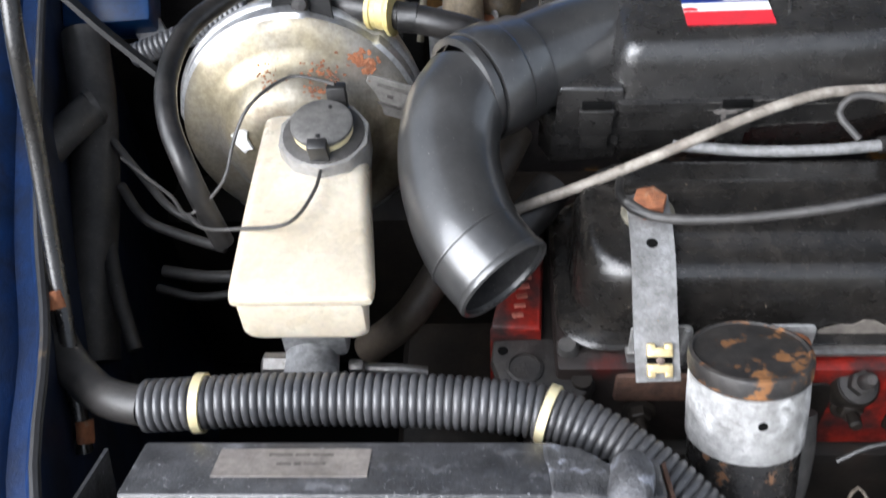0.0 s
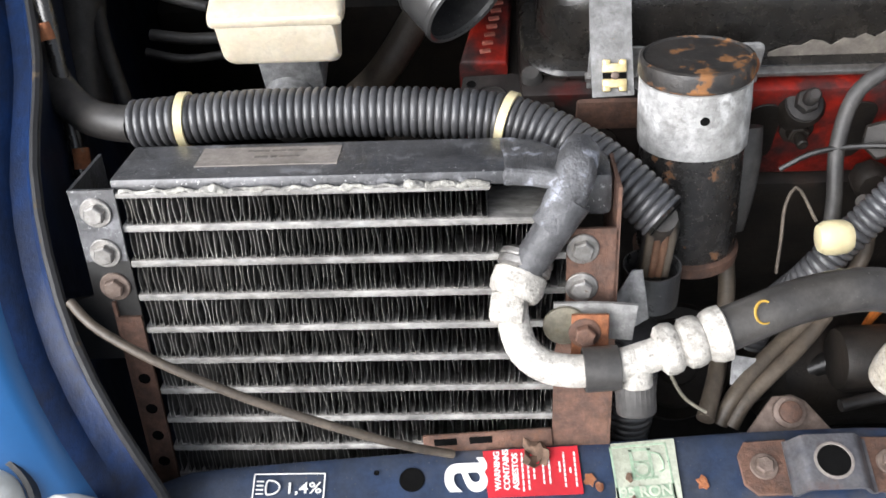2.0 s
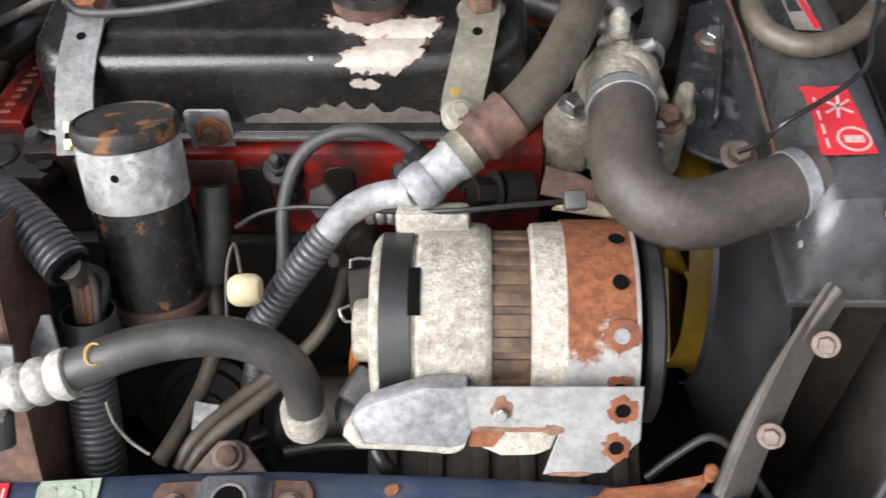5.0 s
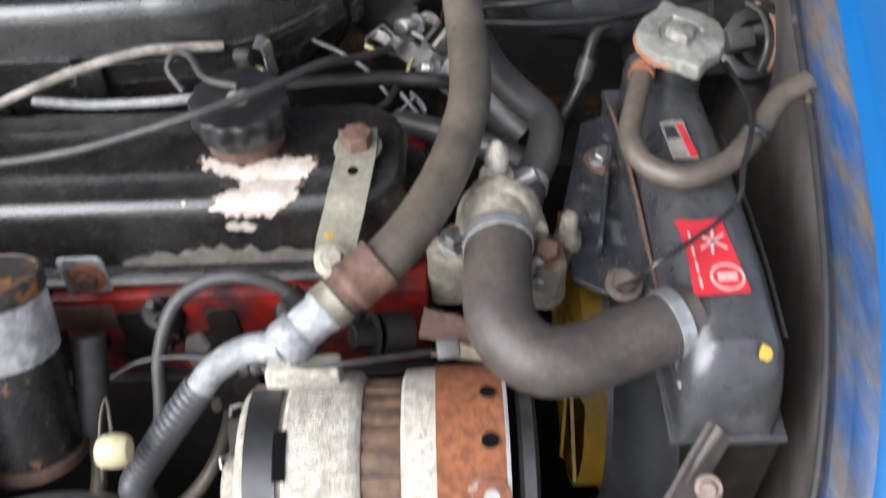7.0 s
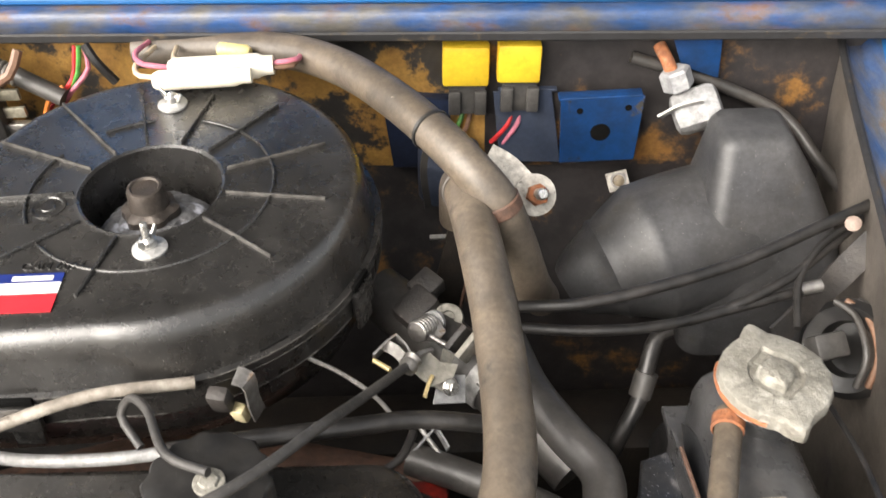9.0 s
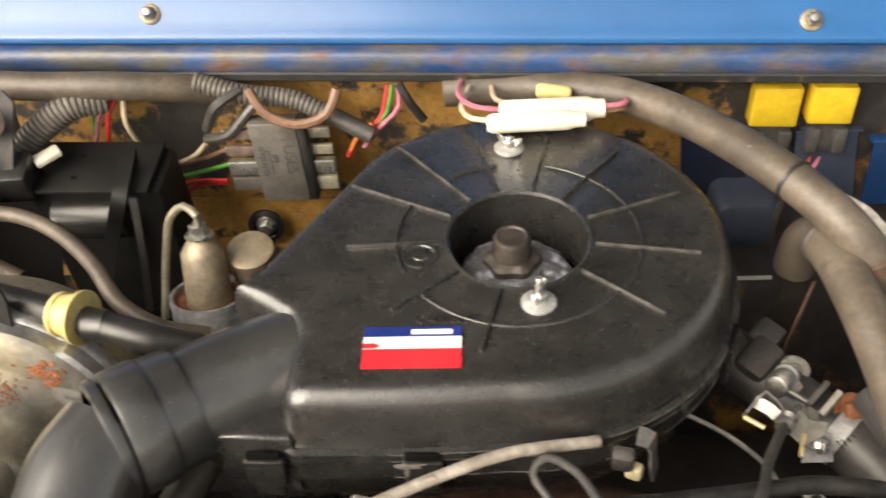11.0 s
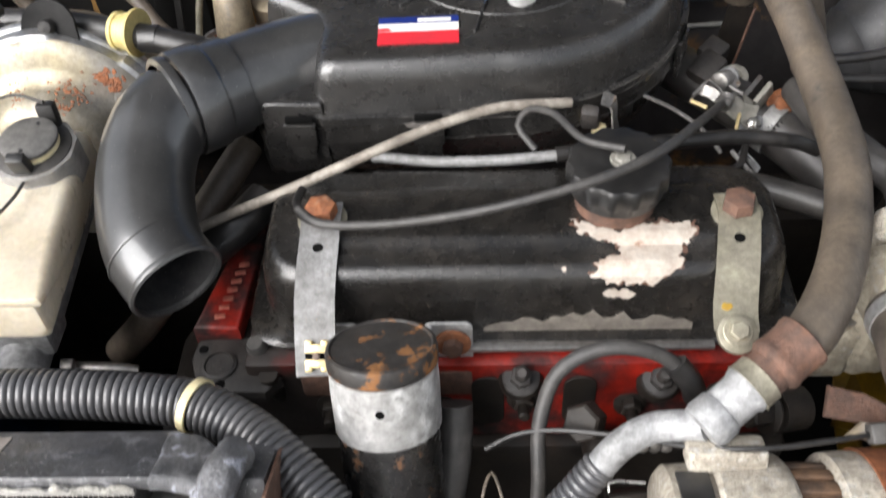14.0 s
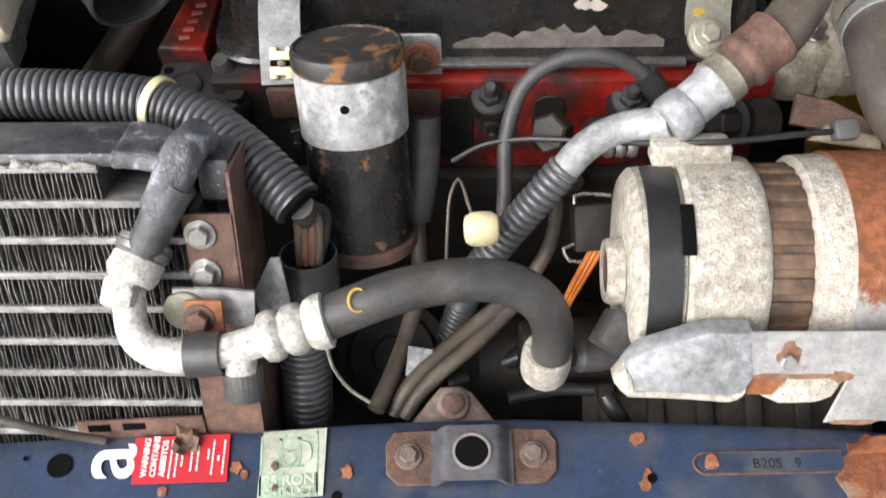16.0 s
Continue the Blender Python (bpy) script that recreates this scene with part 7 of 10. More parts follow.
part("sheet", prism([(-0.0085, -0.020), (0.0085, -0.022), (0.0088, 0.022), (-0.0080, 0.022)], 0, 0.0005, basis((0.6190, 0.3760, 0.8185), (1, 0.06, 0), (0, 0.1, 1))), PLATE, rlab2)
part("red_edge", prism([(0.004, -0.020), (0.009, -0.020), (0.007, 0.018), (0.003, 0.018)], 0.0005, 0.0009, basis((0.6190, 0.3760, 0.8185), (1, 0.06, 0), (0, 0.1, 1))), RED_PRINT, rlab2)
part("dark_bar", prism([(-0.007, 0.002), (0.002, 0.002), (0.001, 0.016), (-0.006, 0.016)], 0.0005, 0.0009, basis((0.6190, 0.3760, 0.8185), (1, 0.06, 0), (0, 0.1, 1))), DARK_PRINT, rlab2)
ovh = thing("overflow_hose", (0.65, 0.40, 0.80), "grey-brown rubber overflow hose looping from the radiator neck", "hose")
part("hose", tube([(0.607, 0.449, 0.825), (0.592, 0.401, 0.826), (0.585, 0.373, 0.826), (0.591, 0.347, 0.826), (0.612, 0.333, 0.826), (0.64, 0.34, 0.828), (0.667, 0.366, 0.832), (0.69, 0.396, 0.836), (0.711, 0.409, 0.838)], 0.0080, 16), RUBBER, ovh)
part("neck_clip", lathe([(0.0082, -0.005), (0.0094, -0.004), (0.0094, 0.004), (0.0082, 0.005)], along((0.6035, 0.4400, 0.826), (-0.2, -0.6, 0)), 20, False), RUST_BRIGHT, ovh, "rusty clip")
tw = thing("thin_cable", (0.66, 0.40, 0.80), "thin black cable tied to the overflow hose", "cable")
part("sheath", tube([(0.668, 0.456, 0.82), (0.669, 0.408, 0.83), (0.659, 0.356, 0.845), (0.646, 0.321, 0.845), (0.64, 0.3, 0.84), (0.623, 0.283, 0.836), (0.582, 0.259, 0.826), (0.578, 0.27, 0.8), (0.566, 0.272, 0.79)], 0.0018, 8), CABLE, tw)
part("tie", lathe([(0.0085, -0.003), (0.0095, -0.002), (0.0095, 0.002), (0.0085, 0.003)], along((0.664, 0.362, 0.833), (0.4, 0.8, 0.05)), 16, False), BLACK, tw)
fan = thing("cooling_fan", (0.566, 0.30, 0.45), "dirty yellow plastic cooling fan beside the radiator", "fan")
FY, FZ = 0.362, 0.598
fm = basis((0.566, FY, FZ), (0, 0, 1), (1, 0, 0))
part("hub", lathe([(0.035, -0.012), (0.035, 0.012), (0.02, 0.016)], fm, 32), YELLOW_FAN, fan)
part("ring", lathe([(0.1115, -0.010), (0.1145, -0.010), (0.1145, 0.009), (0.119, 0.011), (0.119, 0.0125), (0.1115, 0.0125)], fm, 72, False), YELLOW_FAN, fan, "dirty yellow outer ring")
for k in range(7):
    a = 2 * math.pi * k / 7 + 0.25
    rows = []
    for q in (0.034, 0.06, 0.085, 0.112):
        rows.append([fm @ V(q * math.cos(a) - w * math.sin(a), q * math.sin(a) + w * math.cos(a), w * 0.45) for w in (-0.018 - q * 0.06, 0.0, 0.018 + q * 0.06)])
    part("blade", section(rows, 0.003), YELLOW_FAN, fan)
shr = thing("fan_shroud", (0.585, 0.24, 0.45), "dusty dark grey fan shroud round the fan", "fan shroud")


def cowl(profile, a0=-75, a1=125, n=44):
    rows = []
    for k in range(n + 1):
        a = radians(a0 + (a1 - a0) * k / n)
        rows.append([(x, FY - q * math.sin(a), FZ + q * math.cos(a)) for x, q in profile])
    return section(rows, 0.002)


part("cowl", cowl(((0.576, 0.128), (0.581, 0.140), (0.588, 0.160), (0.594, 0.170), (0.600, 0.180), (0.604, 0.205))), SHROUD, shr)
part("cowl_lip", cowl(((0.570, 0.126), (0.5755, 0.127), (0.577, 0.130))), SHROUD, shr, "rolled inner lip")
brace = thing("radiator_brace", (0.60, 0.16, 0.65), "dusty dark steel brace bolted before the radiator", "bracket")
part("bar", strip([(0.624, 0.192, 0.755), (0.601, 0.163, 0.735), (0.574, 0.119, 0.7), (0.558, 0.087, 0.67)], 0.026, 0.003, (0.8, 0.5, -0.2)), BROWN_PANEL, brace)
part("edge", tube([(0.62, 0.188, 0.757), (0.597, 0.165, 0.738), (0.566, 0.124, 0.705), (0.547, 0.087, 0.67)], 0.0042, 10), BROWN_PANEL, brace, "dirty brown folded edge")
for p in ((0.609, 0.155, 0.745), (0.578, 0.114, 0.706)):
    part("bolt", hexhead(p, (-0.3, -0.7, 0.65), 0.0056, 0.005), RUST_STEEL, brace)
eb = thing("engine_steady_bracket", (0.57, 0.38, 0.74), "oily black steel bracket behind the thermostat", "bracket")
part("plate", prism([(0.541, 0.362), (0.544, 0.308), (0.560, 0.297), (0.578, 0.291), (0.598, 0.302), (0.5985, 0.44), (0.594, 0.478), (0.567, 0.467), (0.556, 0.42)], 0.752, 0.757, None, 0.0015, 1), OILY_BLUE, eb, "oily blue-black plate")
part("rib", box((0.0035, 0.10, 0.016), basis((0.574, 0.375, 0.764), (1, -0.20, 0), (0, 0, 1)), 0.0015), OILY_BLUE, eb)
part("bolt", hexhead((0.579, 0.4215, 0.759), (0, -0.1, 1), 0.0075, 0.009), STEEL, eb, "bright bolt on rusty washer")
part("washer", lathe([(0.0145, 0), (0.0145, 0.002), (0.012, 0.003)], Matrix.Translation((0.579, 0.4215, 0.7568)), 24), RUST, eb)
part("stud", craggy(lathe([(0.0105, 0), (0.0100, 0.008), (0.0065, 0.012), (0.0060, 0.026), (0.004, 0.029)], Matrix.Translation((0.5435, 0.3400, 0.757)), 20), 0.0010, 0.006), THERMO, eb, "white-furred rusty stud")
part("front_bolt", hexhead((0.578, 0.300, 0.757), (0, -0.2, 1), 0.0085, 0.009), RUST_STEEL, eb)
part("nut", hexhead((0.530, 0.326, 0.760), (0, -0.2, 1), 0.010, 0.012), RUST, eb)
part("side_flange", section([[(0.587, 0.475, z) for z in (0.75, 0.778)], [(0.593, 0.39, z) for z in (0.75, 0.778)], [(0.5945, 0.275, z) for z in (0.75, 0.778)]], 0.0022), DARK_TANK, eb, "thin upright flange")
part("flange_edge", tube([(0.588, 0.46, 0.7785), (0.593, 0.39, 0.7785), (0.5945, 0.28, 0.7785)], 0.0014, 8), RUST, eb, "rust-brown flange edge")

# heater hoses at the back of the engine
hh = thing("heater_hose", (0.52, 0.45, 0.74), "dark grey rubber heater hose with a worm-drive clip", "hose")
part("hose", tube([(0.486, 0.544, 0.79), (0.499, 0.498, 0.79), (0.518, 0.462, 0.79), (0.535, 0.436, 0.787), (0.53, 0.402, 0.785), (0.519, 0.376, 0.782), (0.514, 0.359, 0.778)], 0.0128, 20), RUBBER_DARK, hh)
hose_clip(hh, (0.518, 0.374, 0.782), (-0.15, -0.97, -0.1), 0.0130, (0.515, 0.367, 0.795))
hh2 = thing("bypass_hose", (0.46, 0.43, 0.72), "dark grey rubber hose low behind the rocker cover", "hose")
part("hose", tube([(0.421, 0.467, 0.765), (0.451, 0.454, 0.765), (0.488, 0.436, 0.765), (0.518, 0.419, 0.76), (0.527, 0.409, 0.74)], 0.0105, 18), RUBBER_DARK, hh2)

# rubber hose from the bulkhead
hose2 = thing("bulkhead_hose", (0.44, 0.66, 0.80), "thick grey-brown hose from the scuttle down the bulkhead", "hose")
part("hose", tube([(0.20, 0.800, 0.868), (0.27, 0.794, 0.872), (0.332, 0.771, 0.88), (0.374, 0.735, 0.886), (0.411, 0.686, 0.891), (0.441, 0.64, 0.892), (0.464, 0.61, 0.884), (0.482, 0.597, 0.866), (0.494, 0.594, 0.835), (0.506, 0.593, 0.795), (0.517, 0.612, 0.76)], 0.0140, 22), RUBBER, hose2)
part("joint", lathe([(0.0142, -0.005), (0.0152, -0.004), (0.0152, 0.004), (0.0142, 0.005)], along((0.483, 0.595, 0.864), Vector((0.496, 0.591, 0.828)) - Vector((0.479, 0.598, 0.87))), 24, False), RUST, hose2)
part("tie", lathe([(0.0143, -0.0016), (0.0153, -0.0012), (0.0153, 0.0012), (0.0143, 0.0016)], along((0.439, 0.643, 0.892), Vector((0.464, 0.61, 0.884)) - Vector((0.411, 0.686, 0.891))), 24, False), BLACK, hose2)
part("tie_tail", strip([(0.438, 0.648, 0.885), (0.433, 0.644, 0.86), (0.435, 0.648, 0.82)], 0.005, 0.001, (1, 0.3, 0)), BLACK, hose2)


# ---- bulkhead fittings ----
def wires(parent, runs, r=0.0021):
    for mt, lab, pts in runs:
        part("wire", tube(pts, r, 8, 0.008), mt, parent, lab)


fuse = thing("fuse_box", (0.058, 0.775, 0.784), "dark grey fuse box lettered in raised capitals", "fuse box")
fa, fb, fc = Vector((0.047, 0.775, 0.858)), Vector((0.087, 0.773, 0.86)), Vector((0.036, 0.772, 0.782))
fz = (fb - fa).cross(fa - fc).normalized()
if fz.y > 0:
    fz = -fz
fw, fhh = (fb - fa).length, (fa - fc).length
fmx = basis((fa + fb) / 2 + (fc - fa) / 2, fb - fa, fz)
part("cover", box((fw, fhh, 0.016), fmx @ Matrix.Translation((0, 0, 0.0)), 0.002), FUSE_GREY, fuse)
part("cover_side", box((0.008, fhh * 0.98, 0.018), fmx @ Matrix.Translation((fw / 2 + 0.003, 0, -0.002)), 0.002), BLACK, fuse)
part("base", box((fw * 1.25, fhh * 0.9, 0.006), fmx @ Matrix.Translation((0, 0, -0.011)), 0.001), BLACK, fuse)
spin = pose(0, 0, 0, 0, 0, -90)
lettering("FUSES", 0.0135, fmx @ Matrix.Translation((fw * 0.16, fhh * 0.32, 0.0082)) @ spin, DARK_GREY, fuse, bold=0.0001)
lettering("7FJ", 0.0065, fmx @ Matrix.Translation((fw * -0.10, fhh * 0.12, 0.0082)) @ spin, DARK_GREY, fuse, bold=0.0001)
lettering("ENGLAND", 0.0062, fmx @ Matrix.Translation((fw * -0.36, fhh * 0.22, 0.0082)) @ spin, DARK_GREY, fuse, bold=0.0001)
part("name_bar", box((0.004, 0.022, 0.0006), fmx @ Matrix.Translation((fw * -0.19, fhh * 0.02, 0.0084))), DARK_GREY, fuse)
for k, mt in enumerate((RUST_STEEL, RUST_STEEL, BRIGHT, FUSE_GREY)):
    y = fhh * (0.30 - 0.21 * k)
    for s, w in ((-1, 0.026), (1, 0.024)):
        part("blade_terminal", box((w, 0.0095 if k < 2 else 0.013, 0.004 if k < 2 else 0.008), fmx @ Matrix.Translation((s * (fw / 2 + w / 2 + 0.001), y, -0.003)), 0.001), mt if s < 0 else (STRAP if k != 2 else BRIGHT), fuse, "flat blade terminal")
part("base_tab", box((0.022, 0.012, 0.003), fmx @ Matrix.Translation((0.012, -fhh / 2 - 0.004, -0.008)), 0.001), DARK_GREY, fuse)
part("screw", lathe([(0.0045, 0), (0.0045, 0.002), (0.002, 0.003)], fmx @ Matrix.Translation((0.014, -fhh / 2 - 0.003, -0.006)), 20), BRIGHT, fuse, "bright screw")
loom = thing("fuse_box_wiring", (-0.02, 0.8, 0.765), "red, green, cream and black wires round the fuse box", "wiring")
wires(loom, [
    (W_WHITE, "cream wire", [(-0.063, 0.785, 0.878), (-0.065, 0.78, 0.853), (-0.062, 0.785, 0.83)]),
    (W_RED, "red wire", [(-0.067, 0.785, 0.878), (-0.075, 0.778, 0.866), (-0.087, 0.785, 0.832)]),
    (W_PINK, "pink-red wire", [(-0.065, 0.79, 0.874), (-0.085, 0.785, 0.862), (-0.098, 0.785, 0.832)]),
    (W_GREEN, "green wire", [(-0.083, 0.79, 0.873), (-0.091, 0.785, 0.862), (-0.097, 0.785, 0.839)]),
    (W_WHITE, "cream wire", [(-0.06, 0.8, 0.807), (-0.041, 0.795, 0.801), (-0.017, 0.79, 0.813), (-0.005, 0.787, 0.827)]),
    (W_BROWN, "brown wire", [(-0.065, 0.805, 0.791), (-0.03, 0.8, 0.797), (0.012, 0.79, 0.819)]),
    (W_GREEN, "green wire", [(-0.07, 0.81, 0.768), (-0.032, 0.8, 0.784), (0.013, 0.787, 0.805)]),
    (W_RED, "red wire", [(-0.067, 0.81, 0.756), (-0.029, 0.8, 0.777), (0.007, 0.787, 0.787)]),
    (W_RED, "red wire", [(-0.053, 0.81, 0.747), (-0.024, 0.8, 0.773), (0.007, 0.787, 0.785)]),
])
wires(loom, [
    (RUBBER_DARK, "black taped lead", [(0, 0.785, 0.843), (0.016, 0.775, 0.872), (0.035, 0.785, 0.881)]),
    (RUBBER_DARK, "black taped lead", [(-0.002, 0.785, 0.833), (0.021, 0.775, 0.844), (0.046, 0.78, 0.869), (0.06, 0.79, 0.873)]),
    (W_BROWN, "brown taped loop", [(0.045, 0.775, 0.887), (0.056, 0.765, 0.873), (0.081, 0.76, 0.863), (0.107, 0.765, 0.869), (0.116, 0.775, 0.886)]),
], 0.0042)
loom2 = thing("bulkhead_wiring", (0.143, 0.8, 0.843), "bundle of red, green and pink wires beside the fuse box", "wiring")
wires(loom2, [
    (W_RED, "red wire", [(0.155, 0.79, 0.88), (0.147, 0.785, 0.852), (0.126, 0.78, 0.832), (0.117, 0.78, 0.817)]),
    (W_GREEN, "green wire", [(0.158, 0.79, 0.88), (0.153, 0.785, 0.858), (0.139, 0.785, 0.84)]),
    (W_PINK, "pink wire", [(0.162, 0.79, 0.88), (0.163, 0.785, 0.863), (0.144, 0.782, 0.842), (0.131, 0.78, 0.826)]),
    (W_ORANGE, "orange wire", [(0.14, 0.78, 0.849), (0.129, 0.775, 0.842), (0.121, 0.775, 0.827)]),
])
wires(loom2, [(CABLE, "black taped lead", [(0.163, 0.79, 0.881), (0.17, 0.785, 0.869), (0.182, 0.785, 0.849)])], 0.004)
blk = thing("bulkhead_conduit", (-0.107, 0.76, 0.856), "dusty grey corrugated conduit under the scuttle", "conduit")
part("sleeve", ribbed([(-0.147, 0.755, 0.846), (-0.128, 0.765, 0.861), (-0.104, 0.775, 0.874), (-0.077, 0.785, 0.874)], 0.0120, 0.0018, 0.0045, 18), CONDUIT_DUSTY, blk)
part("rear_sleeve", ribbed([(-0.004, 0.795, 0.883), (0.033, 0.79, 0.874), (0.076, 0.79, 0.867), (0.105, 0.785, 0.855)], 0.0085, 0.0015, 0.0042, 16), CONDUIT_DUSTY, blk)
part("rear_tape", tube([(0.103, 0.785, 0.857), (0.12, 0.78, 0.85), (0.14, 0.775, 0.841)], 0.0075, 12), RUBBER_DARK, blk)
gh = thing("scuttle_hose", (-0.089, 0.78, 0.887), "grey-brown hose lying under the scuttle rail", "hose")
part("hose", tube([(-0.175, 0.782, 0.892), (-0.128, 0.782, 0.889), (-0.067, 0.784, 0.887), (-0.022, 0.792, 0.879), (0.008, 0.805, 0.868)], 0.0118, 18), RUBBER, gh)
part("ferrule", lathe([(0.0125, -0.012), (0.0135, -0.011), (0.0135, 0.011), (0.0125, 0.012)], along((-0.172, 0.781, 0.892), (1, 0, 0)), 24), STEEL, gh, "steel ferrule")

heater = thing("heater_box", (-0.084, 0.72, 0.808), "black heater box with a folded lid on the bulkhead", "heater box")
hx = basis((-0.086, 0.744, 0.835), (1, -0.02, 0), (0, -0.1, 1))
part("lid", box((0.105, 0.060, 0.004), hx, 0.001), DULL_BLACK, heater)
part("body", box((0.112, 0.055, 0.27), hx @ Matrix.Translation((0.004, 0.004, -0.139)), 0.006), DULL_BLACK, heater)
for hx0, hy0 in ((-0.012, 0.012), (-0.012, -0.014)):
    part("rivet_hole", lathe([(0.0022, 0.002), (0.0020, 0.0026), (0.0002, 0.0024)], hx @ Matrix.Translation((hx0, hy0, 0)), 12), HOLE, heater)
part("strap", strip([(-0.063, 0.773, 0.838), (-0.052, 0.704, 0.838), (-0.068, 0.707, 0.8), (-0.087, 0.706, 0.75)], 0.012, 0.002, (1, 0, 0)), DULL_BLACK, heater, "folded strap")
part("bracket", strip([(-0.042, 0.704, 0.835), (-0.042, 0.69, 0.79), (-0.044, 0.674, 0.74)], 0.006, 0.002, (1, 0, 0)), BLACK, heater)
part("motor_end", lathe([(0.018, -0.03), (0.018, 0.03)], along((-0.089, 0.725, 0.8), (1, 0, 0)), 28), BLACK, heater, "black motor end")
conn2 = thing("black_connector", (-0.174, 0.756, 0.8), "black wire connector with a cream clip", "connector")
part("housing", box((0.042, 0.030, 0.030), basis((-0.148, 0.723, 0.842), (1, 0.1, 0), (0, -0.3, 1)), 0.003), BLACK, conn2)
part("cream_clip", box((0.014, 0.022, 0.006), basis((-0.119, 0.74, 0.85), (0.6, -0.8, 0), (0, -0.3, 1)), 0.002), WHITE_PLASTIC, conn2, "cream clip")
part("mount", box((0.034, 0.05, 0.02), basis((-0.183, 0.74, 0.83), (1, 0.1, 0), (0, 0, 1)), 0.003), DARK_GREY, conn2, "dull dark mount")
th2 = thing("tan_vacuum_hose", (-0.086, 0.676, 0.79), "tan rubber vacuum hose behind the servo", "hose")
part("hose", tube([(-0.164, 0.694, 0.83), (-0.129, 0.687, 0.832), (-0.091, 0.668, 0.83), (-0.057, 0.639, 0.825), (-0.03, 0.608, 0.815), (0.001, 0.594, 0.805), (0.032, 0.6, 0.79)], 0.0062, 14), RUBBER, th2)
th3 = thing("servo_vacuum_pipe", (-0.065, 0.612, 0.8), "shiny black vacuum pipe over the servo with a yellow tie", "pipe")
part("pipe", tube([(-0.162, 0.6, 0.835), (-0.117, 0.593, 0.838), (-0.074, 0.579, 0.84), (-0.029, 0.564, 0.84), (0.012, 0.555, 0.835), (0.045, 0.558, 0.82)], 0.0108, 18), CABLE, th3)
part("yellow_tie", lathe([(0.0100, -0.0115), (0.0150, -0.0115), (0.0155, -0.0080), (0.0142, -0.0072), (0.0142, -0.0040), (0.0150, -0.0030), (0.0150, 0.0030), (0.0168, 0.0040), (0.0188, 0.0058), (0.0190, 0.0085), (0.0100, 0.0090)], along((-0.042, 0.568, 0.843), (0.96, -0.28, 0.06)), 36), YELLOW_CLIP, th3, "pale yellow clip")

part("joint", lathe([(0.0098, -0.008), (0.0112, -0.007), (0.0112, 0.007), (0.0098, 0.008)], along((-0.024, 0.562, 0.84), (1, -0.1, 0)), 20), BLACK, th3)
cmast = thing("clutch_cylinder", (0, 0.66, 0.74), "weathered clutch master cylinder with a rusty collar", "clutch cylinder")
cb0 = Vector((0.014, 0.674, 0.812))
cax = V(0.0, -0.25, -0.97)
part("upper_body", lathe([(0.006, -0.008), (0.012, -0.002), (0.0165, 0.006), (0.0175, 0.03), (0.0185, 0.05)], along(cb0, cax), 28), TAN_ALLOY, cmast)
part("rust_collar", craggy(finer(lathe([(0.016, 0.050), (0.022, 0.049), (0.0285, 0.0475), (0.0290, 0.056)], along(cb0, cax), 36)), 0.0012, 0.006), RUST_BRIGHT, cmast, "rust filling the cup")
part("lower_body", lathe([(0.0282, 0.050), (0.0284, 0.0425), (0.0305, 0.0420), (0.0310, 0.046), (0.0298, 0.09), (0.027, 0.12)], along(cb0, cax), 36, False), ALU_GREY, cmast, "grey metal cup with a rusted rim")
part("union", hexhead(cb0 - cax * 0.008, -cax, 0.0075, 0.010), BRIGHT, cmast, "bright pipe union")
part("pipe", tube([cb0 - cax * 0.016, (0.019, 0.669, 0.845), (0.006, 0.681, 0.845), (-0.006, 0.682, 0.835), (-0.017, 0.678, 0.8), (-0.024, 0.656, 0.75)], 0.0032, 12), STRAP, cmast, "steel hydraulic pipe")
part("second_can", lathe([(0.019, -0.03), (0.019, 0.004), (0.0175, 0.005), (0.001, 0.006)], along((0.046, 0.689, 0.79), (0, -0.2, 1)), 28), TAN_ALLOY, cmast)
gnut = thing("bulkhead_nut", (0.027, 0.8, 0.723), "steel nut in a black rubber grommet on the bulkhead", "nut")
part("grommet", lathe([(0.017, 0), (0.017, 0.003), (0.012, 0.005), (0.010, 0.002)], along((0.026, 0.806, 0.72), (0, -1, 0.1)), 28), BLACK, gnut)
part("nut", hexhead((0.027, 0.803, 0.722), (0, -1, 0.1), 0.0065, 0.009), BRIGHT, gnut)

sty = thing("bulkhead_stay", (0.455, 0.64, 0.70), "oily black angled stay with a rusty edge before the bulkhead", "bracket")
part("plate", strip([(0.4610, 0.6435, 0.800), (0.4500, 0.6330, 0.752), (0.4420, 0.6250, 0.715)], 0.026, 0.002, (1, 0.25, -0.1)), OILY, sty)
part("edge", tube([(0.4725, 0.6450, 0.798), (0.4610, 0.6340, 0.750), (0.4530, 0.6270, 0.714)], 0.0014, 8), RUST, sty, "rusty folded edge")
prs = thing("blue_pressing", (0.452, 0.75, 0.72), "grimy blue rounded pressing low on the bulkhead", "pressing")
part("dome", loft([[(x, y, z) for x, z in roundrect(0.425 + q, 0.480 - q, 0.725 + q, 0.775 - q, 0.012)] for q, y in ((0.0, 0.80), (0.0, 0.770), (0.003, 0.762), (0.010, 0.759))]), BLUE_DUSTY, prs)
part("pale_strip", box((0.036, 0.004, 0.006), basis((0.452, 0.722, 0.727), (1, -0.02, 0.05), (0, -0.5, 0.85)), 0.001), PLUG_GREY, prs, "pale strip")

